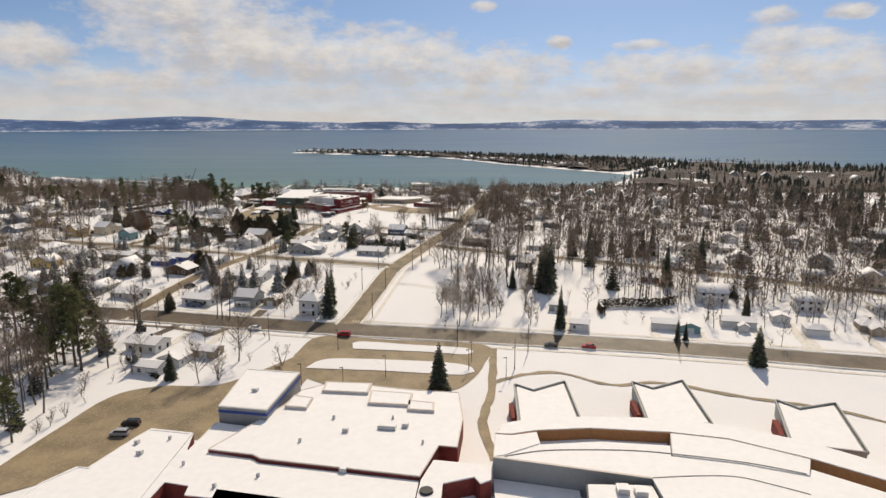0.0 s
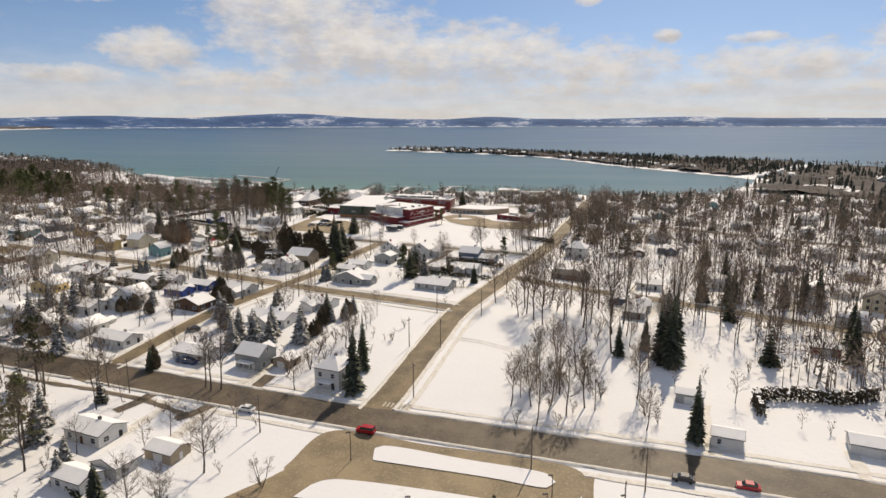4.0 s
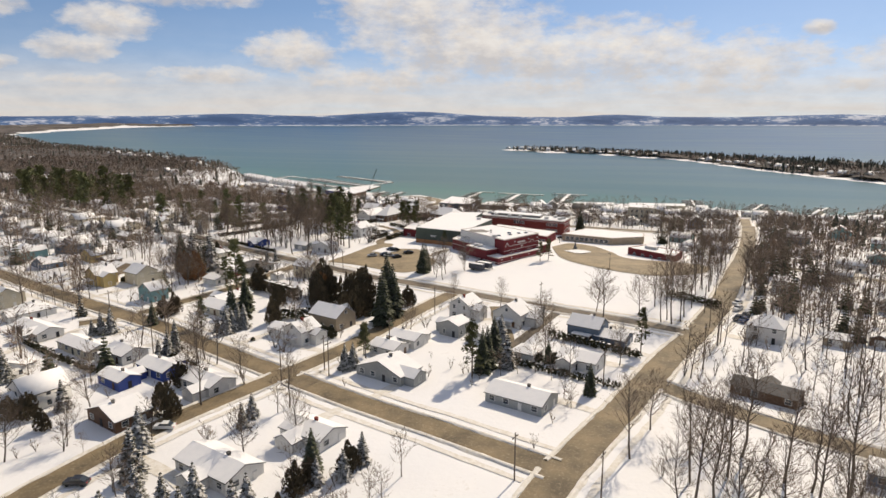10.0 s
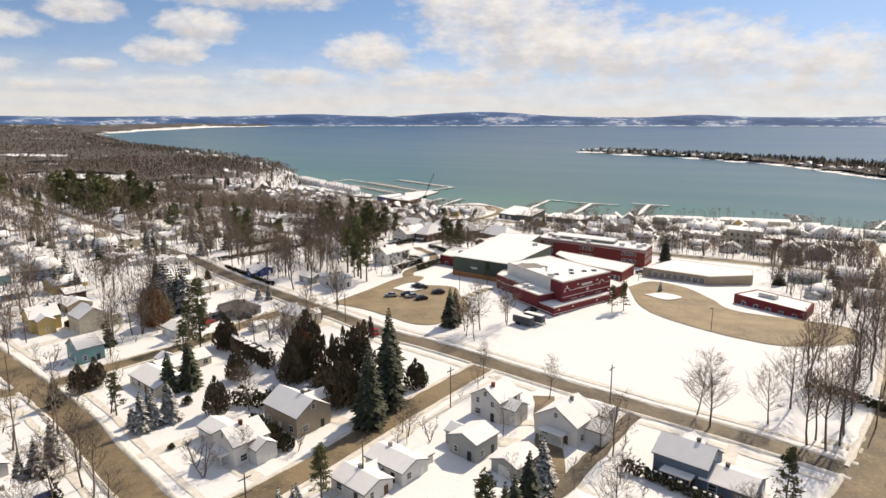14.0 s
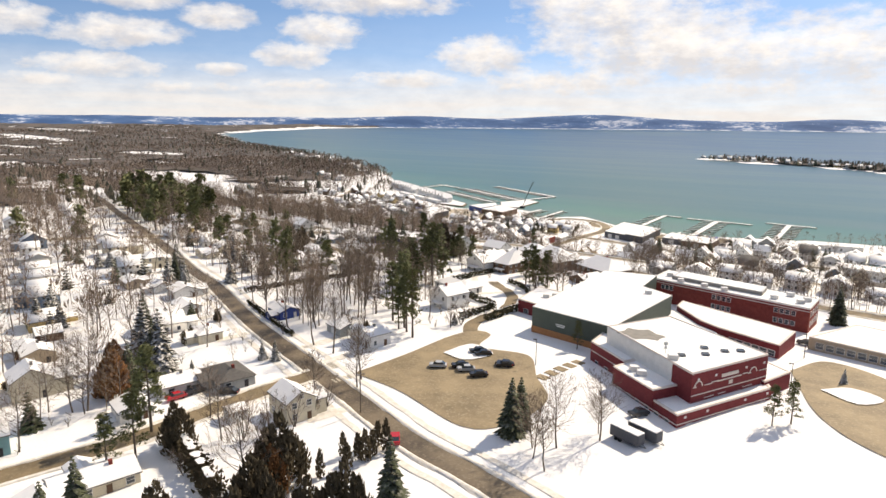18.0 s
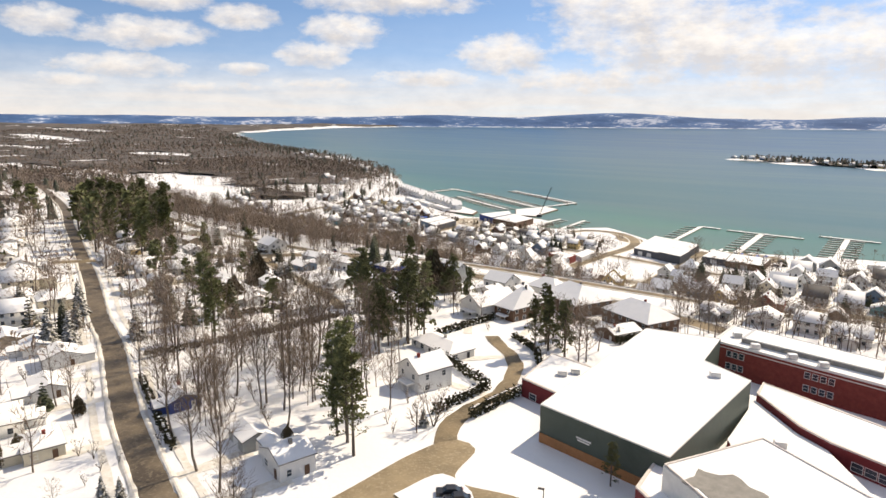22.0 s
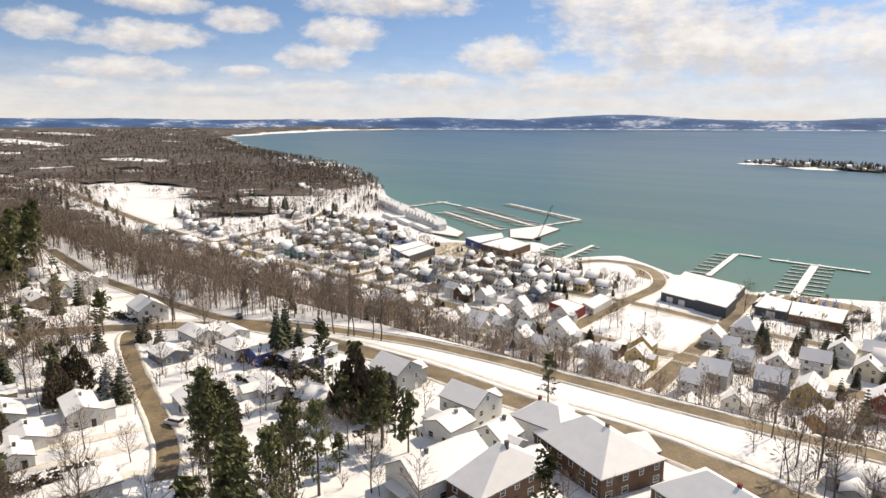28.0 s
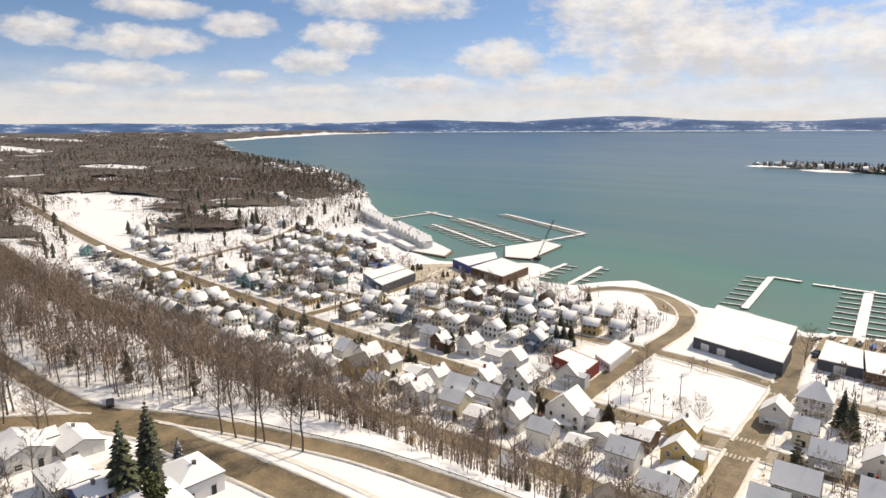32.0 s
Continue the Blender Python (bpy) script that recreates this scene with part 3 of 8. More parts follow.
yard([(-153, 446), (-150, 464), (-147, 490), (-140, 492), (-136, 480), (-122, 482), (-113, 470), (-105, 460), (-106, 446), (-114, 438), (-136, 444)], "lot", "sandy school car park cleared of snow")
yard([(-62, 516), (-55, 531), (-42, 526), (-31, 510), (-22, 496), (8, 492), (10, 476), (-11, 464), (-38, 473), (-52, 486)], "lot", "sandy school bus loop cleared of snow")
yard([(-50, 203), (-44, 219), (-20, 216), (14, 211), (13, 196), (8, 184), (2, 178), (-12, 175), (-30, 180), (-44, 188)], "lot", "sanded forecourt with parking bays", lift=0.13)
yard([(-104, 120), (-104, 140), (-98, 172), (-86, 181), (-68, 182), (-54, 196), (-47, 203), (-42, 186), (-52, 160), (-64, 150), (-80, 138)], "lot", "sandy car park with worn bay lines", lift=0.15)
yard([(-44, 193), (-20, 191), (6, 188), (9, 193), (0, 197), (-30, 200), (-40, 199)], "snow", "snow-covered traffic island", "traffic_island", 0.3)
yard([(-31, 208), (-5, 205), (8, 203), (8, 208), (-10, 211), (-30, 214)], "snow", "snow-covered verge between road and forecourt", "traffic_island", 0.3)
yard([(-142, 470), (-139, 480), (-130, 477), (-134, 469)], "snow", "heap of snow left on the car park", "traffic_island", 0.4)
yard([(-54, 505), (-48, 511), (-41, 507), (-46, 500)], "snow", "round snow island in the bus loop", "traffic_island", 0.4)
yard([(-440, 862), (-420, 890), (-385, 905), (-350, 878), (-370, 850), (-410, 845)], "sand", "bare sandy boatyard", lift=0.15)
yard([(-192, 830), (-188, 870), (-150, 872), (-150, 850), (-178, 840), (-180, 826)], "lot", "sandy waterfront yard", lift=0.15)
yard([(-262, 866), (-248, 862), (-246, 876), (-262, 892), (-282, 897), (-272, 884)], "lot", "beach car park of sandy slush", lift=0.16)


# ---- trees ----
def grow_bare(seed, height, rise, limbs, first=0.28, stems=1, light=False):
    """Two meshes: the trunk with its limbs, and the crown of fine twigs. rise: how steeply the limbs climb."""
    rng = random.Random(seed)
    wood, fine = Mesh(), Mesh()

    def blade(p, q, w):
        e = Vector(q) - Vector(p)
        s = (Matrix.Rotation(rng.uniform(0, 3.14), 3, e.normalized()) @ e.orthogonal().normalized()) * w
        fine.add([p - s, p + s, q], [(0, 1, 2)])

    for st in range(stems):
        a0 = rng.uniform(0, 6.28)
        lean = Vector((math.cos(a0), math.sin(a0), 0)) * (0.05 if stems == 1 else 0.3)
        pts = [Vector((0, 0, -0.3))]
        for i in range(5):
            pts.append(pts[-1] + (Vector((0, 0, 1)) + lean + Vector((rng.gauss(0, 0.06), rng.gauss(0, 0.06), 0))) * height * 0.185)
        r0 = height * 0.0105 + 0.055
        rad = [r0 * (1 - 0.17 * i) for i in range(6)]
        for i in range(5):
            wood.tube(pts[i], pts[i + 1], rad[i], rad[i + 1], 3 if light else 5)
        for j in range(limbs // stems):
            f = first + (0.98 - first) * (j + rng.random()) / (limbs // stems)
            i = min(4, int(f * 5))
            p = pts[i].lerp(pts[i + 1], f * 5 - i)
            az = j * 2.4 + rng.uniform(-0.5, 0.5)
            out = Vector((math.cos(az), math.sin(az), 0))
            ln = height * (0.40 * (1 - f) ** 0.6 + 0.13) * rng.uniform(0.75, 1.15) * (1.25 - 0.45 * rise)
            w = (out + Vector((0, 0, rise * rng.uniform(0.8, 1.3)))).normalized()
            m = p + w * ln * 0.5
            w2 = (w + Vector((rng.gauss(0, 0.2), rng.gauss(0, 0.2), 0.35))).normalized()
            t = m + w2 * ln * 0.5
            rl = rad[i] * 0.42
            if light:
                blade(p, t, rl * 1.1)
            else:
                wood.tube(p, m, rl, rl * 0.6, 3), wood.tube(m, t, rl * 0.6, 0.012, 3)
            for s in range(8):
                g = rng.uniform(0.25, 1.0)
                c = p.lerp(m, g * 2) if g < 0.5 else m.lerp(t, g * 2 - 1)
                d_ = (w2 + Vector((rng.gauss(0, 0.75), rng.gauss(0, 0.75), rng.gauss(0.25, 0.45)))).normalized()
                l2 = ln * rng.uniform(0.28, 0.5)
                e = c + d_ * l2
                blade(c, e, 0.026 if not light else 0.056)
                if light:
                    continue
                for _ in range(4):
                    d3 = (d_ + Vector((rng.gauss(0, 0.6), rng.gauss(0, 0.6), rng.gauss(0.2, 0.4)))).normalized()
                    k = c.lerp(e, rng.uniform(0.2, 0.95))
                    blade(k, k + d3 * l2 * rng.uniform(0.5, 0.9), 0.023)
    return wood.data("trunk", ["bark"]), fine.data("crown", ["twig"])


def grow_spruce(seed, height, radius, mat, ragged=0.25, full=1.0, foot=0.06):
    rng = random.Random(seed)
    wood, crown = Mesh(), Mesh()
    wood.tube((0, 0, -0.3), (0, 0, height * 0.97), height * 0.018 + 0.05, 0.02, 6)
    tiers = int(height * 1.9 * full)
    for i in range(tiers):
        f = (i + 0.3) / tiers
        z = height * (foot + (0.98 - foot) * f)
        r = radius * (1 - f) ** (0.85 if foot < 0.1 else 0.55) * rng.uniform(0.86, 1.1) + 0.12
        k = max(4, int((12 * (1 - f) + 4) * full))
        for j in range(k):
            a = 2 * math.pi * (j + rng.random()) / k
            ln = r * rng.uniform(1 - ragged, 1 + ragged * 0.6)
            w, s = Vector((math.cos(a), math.sin(a), 0)), Vector((-math.sin(a), math.cos(a), 0))
            base = Vector((0, 0, z))
            droop = 0.32 * ln
            half = (0.20 * ln + 0.14) / full
            mid = base + w * ln * 0.55 + Vector((0, 0, -droop * 0.35))
            tip = base + w * ln + Vector((0, 0, -droop + rng.uniform(-0.1, 0.14)))
            hang = Vector((0, 0, -0.22 - 0.13 * ln))
            crown.add([base, mid + s * half, tip, mid - s * half, mid + hang, mid + Vector((0, 0, 0.1))], [(0, 1, 5), (1, 2, 5), (0, 5, 3), (5, 2, 3), (0, 4, 1), (1, 4, 2), (2, 4, 3), (3, 4, 0)])
    return wood.data("trunk", ["bark"]), crown.data("crown", [mat])


def grow_pine(seed, height, mat="pine", low_=0.17, full=1.0):
    rng = random.Random(seed)
    wood, crown = Mesh(), Mesh()
    wood.tube((0, 0, -0.3), (0, 0, height * 0.93), height * 0.014 + 0.06, 0.05, 6)
    for i in range(int(height * 3.3 * (0.6 + 0.4 * full))):
        f = rng.random() ** 0.8
        z = height * (low_ + (0.98 - low_) * f)
        a = rng.uniform(0, 6.28)
        ln = height * 0.23 * (1 - 0.74 * f) * rng.uniform(0.6, 1.15)
        w = Vector((math.cos(a), math.sin(a), 0.12))
        q = Vector((0, 0, z)) + w * ln
        wood.tube((0, 0, z - 0.1), q, 0.06, 0.02, 3)
        for _ in range(int(15 * full)):
            c = Vector((0, 0, z)).lerp(q, rng.uniform(0.45, 1.05)) + Vector((rng.gauss(0, 0.3), rng.gauss(0, 0.3), rng.gauss(0.1, 0.18)))
            for _ in range(2):
                e = Vector((rng.gauss(0, 1), rng.gauss(0, 1), rng.gauss(0.35, 0.6))).normalized() * rng.uniform(0.35, 0.7) / full ** 0.5
                s = e.orthogonal().normalized() * 0.21 / full
                crown.add([c - s, c + e * 0.6 + s, c + e, c + e * 0.4 - s * 1.1], [(0, 1, 2), (0, 2, 3)])
    return wood.data("trunk", ["bark"]), crown.data("crown", [mat])


def grow_cedar(seed, height, radius, mat):
    """A dense cedar of several ragged leaders."""
    rng = random.Random(seed)
    wood, crown = Mesh(), Mesh()
    wood.tube((0, 0, -0.3), (0, 0, height * 0.8), 0.12, 0.03, 5)
    tops = [(0, 0, 1.0)] + [(math.cos(a) * radius * 0.5, math.sin(a) * radius * 0.5, rng.uniform(0.62, 0.95)) for a in (rng.uniform(0, 6.28) for _ in range(4 if radius > 1 else 0))]
    for cx, cy, top in tops:
        rr = radius * (0.72 if radius > 1 else 1.0)
        for i in range(int((60 + height * radius * 26) / len(tops) ** 0.6)):
            f = rng.random()
            a = rng.uniform(0, 6.28)
            r = rr * min(1, (1 - f) * 1.7) ** 0.8 * rng.uniform(0.55, 1.05)
            c = Vector((cx + math.cos(a) * r, cy + math.sin(a) * r, 0.1 + f * height * top * 0.93))
            e = Vector((math.cos(a) * 0.35, math.sin(a) * 0.35, rng.uniform(0.6, 1.3))).normalized() * rng.uniform(0.45, 0.9)
            s = Vector((-math.sin(a), math.cos(a), rng.gauss(0, 0.4))) * rng.uniform(0.14, 0.3)
            crown.add([c - s, c + s, c + e, c + e * 0.4 + Vector((math.cos(a), math.sin(a), 0)) * 0.2], [(0, 1, 3), (1, 2, 3), (2, 0, 3)])
    return wood.data("trunk", ["bark"]), crown.data("crown", [mat])


KINDS = {
    "bare": [grow_bare(11 + i, 12.5 + (i % 3) * 1.5, 0.75, 32, 0.24) for i in range(5)],
    "tall": [grow_bare(31 + i, 17 + (i % 3) * 1.2, 1.15, 30, 0.34) for i in range(5)],
    "small": [grow_bare(51 + i, 5.5 + i * 0.6, 1.0, 15, 0.12, 3) for i in range(4)],
    "spruce": [grow_spruce(71 + i, 11 + i * 1.3, 2.9 + 0.2 * i, "spruce") for i in range(3)],
    "tall_spruce": [grow_spruce(61 + i, 19, 2.7 + 0.25 * i, "spruce", 0.5) for i in range(3)],
    "snowy": [grow_spruce(81 + i, 8.5 + i * 1.3, 2.5 + 0.2 * i, "snowy_spruce", 0.3) for i in range(3)],
    "pine": [grow_pine(91 + i, 15 + i * 1.5) for i in range(3)],
    "cedar": [grow_cedar(101 + i, 6 + i * 0.8, 1.9 + 0.25 * i, "cedar") for i in range(3)],
    "column": [grow_cedar(111 + i, 5 + i * 0.6, 0.75, "cedar") for i in range(2)],
    "rust": [grow_cedar(131 + i, 7.5 + i, 2.6, "rust_leaf") for i in range(2)],
    "bush": [grow_cedar(121 + i, 1.7 + 0.3 * i, 1.3, "hedge") for i in range(2)],
}
LOOK = {
    "bare": ("bare spreading deciduous tree standing in the snow", "tree", "bare_tree"),
    "tall": ("tall slender leafless tree with upright branches", "tree", "bare_tree"),
    "small": ("small leafless many-stemmed tree with fine twigs", "tree", "bare_tree"),
    "spruce": ("dark green conical spruce tree on snowy ground", "tree", "spruce_tree"),
    "tall_spruce": ("tall dark narrow spruce towering over the snow", "tree", "spruce_tree"),
    "snowy": ("dark spruce tree with snow lying on its boughs", "tree", "spruce_tree"),
    "pine": ("tall yellow-green pine with an open crown", "tree", "pine_tree"),
    "cedar": ("dense brown-green cedar with a rounded outline", "tree", "cedar_tree"),
    "column": ("narrow columnar brown-green cedar", "tree", "cedar_tree"),
    "rust": ("rust-brown tree still holding its withered leaves", "tree", "leafy_tree"),
    "bush": ("low evergreen bush dusted with snow", "bush", "bush"),
}
trng = random.Random(5)
TALLER = {"tall": 1.32, "bare": 1.25, "small": 1.15}
PLACED = []


def tree(kind, x, y, scale=1.0, z=None):
    trunk, crown = trng.choice(KINDS[kind])
    label, cat, name = LOOK[kind]
    s = scale * trng.uniform(0.9, 1.1) * TALLER.get(kind, 1.0)
    at = pose(x, y, gz(x, y) if z is None else z, 0, 0, trng.uniform(0, 360)) @ Matrix.Diagonal((s, s, s * trng.uniform(0.92, 1.08), 1))
    ob = tagged(part(name, trunk, [], at=at), label, cat, "trees of the town")
    part("crown", crown, [], ob)
    PLACED.append((x, y))
    return ob


GROWN = {"spruce": 1.35, "snowy": 1.18, "pine": 1.5, "cedar": 1.2, "bare": 1.0, "tall": 1.0}


def trees(kind, rows):
    for x, y, s in rows:
        tree(kind, x, y, s * GROWN.get(kind, 1.0))


def clear_of_roads(x, y, gap=2.0):
    return bool((np.hypot(RP[:, 0] - x, RP[:, 1] - y) > RP[:, 2] / 2 + gap).all())


def spots(poly, count, seed, gap=3.0, houses_=True):
    """Places spread over a plan polygon, clear of roads and houses."""
    rng = random.Random(seed)
    xs, ys = [p[0] for p in poly], [p[1] for p in poly]
    got = []
    for _ in range(count * 12):
        if len(got) >= count:
            break
        x, y = rng.uniform(min(xs), max(xs)), rng.uniform(min(ys), max(ys))
        inside = False
        for (ax, ay), (bx, by) in zip(poly, poly[1:] + poly[:1]):
            if (ay > y) != (by > y) and x < (bx - ax) * (y - ay) / (by - ay) + ax:
                inside = not inside
        if not inside or any(abs(x - p) + abs(y - q) < gap for p, q in got) or not clear_of_roads(x, y, 1.0):
            continue
        if any(abs(x - p) < r and abs(y - q) < r for p, q, r in BUILT):
            continue
        got.append((x, y))
    return got


def scatter(kinds, poly, count, seed, gap=3.0, scale=(0.8, 1.1)):
    rng = random.Random(seed + 500)
    for x, y in spots(poly, count, seed, gap):
        tree(rng.choice(kinds), x, y, rng.uniform(*scale))


def arrays(me_):
    """Vertices and triangles of a mesh of triangles and quads."""
    v = np.empty(len(me_.vertices) * 3)
    me_.vertices.foreach_get("co", v)
    me_.calc_loop_triangles()
    t = np.empty(len(me_.loop_triangles) * 3, int)
    me_.loop_triangles.foreach_get("vertices", t)
    return v.reshape(-1, 3), t.reshape(-1, 3)


def joined(name, label, category, pieces, mats):
    """One mesh of many triangles: pieces are (vertices, triangles, material)."""
    vs, ts, ms, base = [], [], [], 0
    for v, t, m in pieces:
        vs.append(v), ts.append(t + base), ms.append(np.full(len(t), m))
        base += len(v)
    v, t, m = np.concatenate(vs), np.concatenate(ts), np.concatenate(ms)
    me_ = bpy.data.meshes.new(name)
    me_.vertices.add(len(v)), me_.loops.add(len(t) * 3), me_.polygons.add(len(t))
    me_.vertices.foreach_set("co", v.astype(np.float32).ravel())
    me_.loops.foreach_set("vertex_index", t.astype(np.int32).ravel())
    me_.polygons.foreach_set("loop_start", np.arange(0, len(t) * 3, 3, dtype=np.int32))
    for k in mats:
        me_.materials.append(M[k])
    me_.polygons.foreach_set("material_index", m.astype(np.int32))
    me_.update(calc_edges=True)
    return tagged(new(name, me_), label, category, kind="stuff")


LOW = {}


def low_kinds():
    """Lighter trees for groves that the camera never passes near."""
    sets = {"bare": [grow_bare(211 + i, 13, 0.75, 20, 0.24, 1, True) for i in range(4)], "tall": [grow_bare(231 + i, 17, 1.15, 18, 0.32, 1, True) for i in range(4)], "small": [grow_bare(251 + i, 5.5, 1.0, 12, 0.12, 3, True) for i in range(3)],
            "spruce": [grow_spruce(271 + i, 7 + i, 2.2, "spruce", full=0.7) for i in range(2)], "snowy": [grow_spruce(281 + i, 6.5 + i, 2.0, "snowy_spruce", 0.3, 0.7) for i in range(2)], "pine": [grow_pine(291 + i, 11.5, low_=0.25, full=0.42) for i in range(3)], "cedar": [grow_cedar(301 + i, 3.6, 0.98, "cedar") for i in range(2)]}
    grow_ = {"spruce": 1.7, "snowy": 1.5, "pine": 1.75, "cedar": 1.7, "tall": 1.32, "bare": 1.22, "small": 1.15}
    for k, two_ in sets.items():
        LOW[k] = [(arrays(a), arrays(b), b.materials[0].name, grow_.get(k, 1.0)) for a, b in two_]


def grove(kinds, poly, count, seed, gap=3.0, scale=(0.8, 1.1), label="grove of leafless trees among the houses"):
    if not LOW:
        low_kinds()
    rng = random.Random(seed + 500)
    mats, pieces = ["bark", "twig", "spruce", "snowy_spruce", "pine", "cedar"], []
    for x, y in spots(poly, count, seed, gap):
        (tv, tt), (cv, ct), mat, g = rng.choice(LOW[rng.choice(kinds)])
        s, a = rng.uniform(*scale) * g, rng.uniform(0, 6.283)
        c_, s_ = math.cos(a) * s, math.sin(a) * s
        R_ = np.array([[c_, s_, 0], [-s_, c_, 0], [0, 0, s * rng.uniform(0.9, 1.1)]])
        o = np.array([x, y, gz(x, y)])
        pieces += [(tv @ R_ + o, tt, 0), (cv @ R_ + o, ct, mats.index(mat))]
    if pieces:
        joined("grove", label, "trees", pieces, mats)


# ---- houses ----
BUILT = []
WINDOW = {}


def window_data(w, h):
    key = (w, h)
    if key not in WINDOW:
        f = Mesh()
        for x0, z0, x1, z1 in ((-w / 2 - 0.1, -0.1, w / 2 + 0.1, 0), (-w / 2 - 0.1, h, w / 2 + 0.1, h + 0.1), (-w / 2 - 0.1, 0, -w / 2, h), (w / 2, 0, w / 2 + 0.1, h), (-w / 2, h / 2 - 0.03, w / 2, h / 2 + 0.03)):
            f.box(x0, -0.06, z0, x1, 0.03, z1)
        g = Mesh().box(-w / 2, -0.02, 0, w / 2, 0.02, h)
        WINDOW[key] = (f.data("window", ["trim"]), g.data("pane", ["glass"]))
    return WINDOW[key]


def put_window(parent, at, w, h, pane=True):
    f, g = window_data(w, h)
    ob = part("window", f, [], parent, at=at)
    if pane:
        part("pane", g, [], ob)
    return ob


def gable_roof(w, d, h, rise, along, over=0.34, thick=0.12):
    """Roof slab and its snow cover, ridge along x ('g') or y ('G'), or hipped."""
    roof, snow = Mesh(), Mesh()
    a, b = (w / 2 + over, d / 2 + over) if along != "G" else (d / 2 + over, w / 2 + over)
    low_ = h - rise * over / (b - over)
    hip = min(a, b) * 0.85 if along == "h" else 0.0

    def sheet(mesh, grow, z0, t, jag):
        aa, bb = a + grow, b + grow
        ra = aa - hip
        P = [(-aa, -bb, low_), (aa, -bb, low_), (aa, bb, low_), (-aa, bb, low_), (-ra, 0, h + rise), (ra, 0, h + rise)]
        if along == "G":
            P = [(-y, x, z) for x, y, z in P]
        up_ = [(x, y, z + z0 + t) for x, y, z in P]
        dn = [(x, y, z + z0) for x, y, z in P]
        mesh.add(dn + up_, [(6, 7, 11, 10), (8, 9, 10, 11), (4, 5, 1, 0), (5, 4, 3, 2), (0, 1, 7, 6), (2, 3, 9, 8)] + ([(7, 8, 11), (9, 6, 10), (1, 2, 8, 7), (3, 0, 6, 9), (1, 5, 2), (3, 4, 0)] if hip else [(1, 5, 11, 7), (5, 2, 8, 11), (3, 4, 10, 9), (4, 0, 6, 10)]))

    sheet(roof, 0.0, 0.0, thick, 0)
    sheet(snow, -0.08, thick + 0.004, 0.13, 0.1)
    return roof, snow


COLOUR_WORD = {"white": "white", "cream": "cream", "gray": "grey", "tan": "tan", "brown": "dark brown", "blue": "deep blue", "teal": "pale teal", "slate": "slate blue", "yellow": "yellow", "orange": "orange-yellow", "brick": "red brick"}


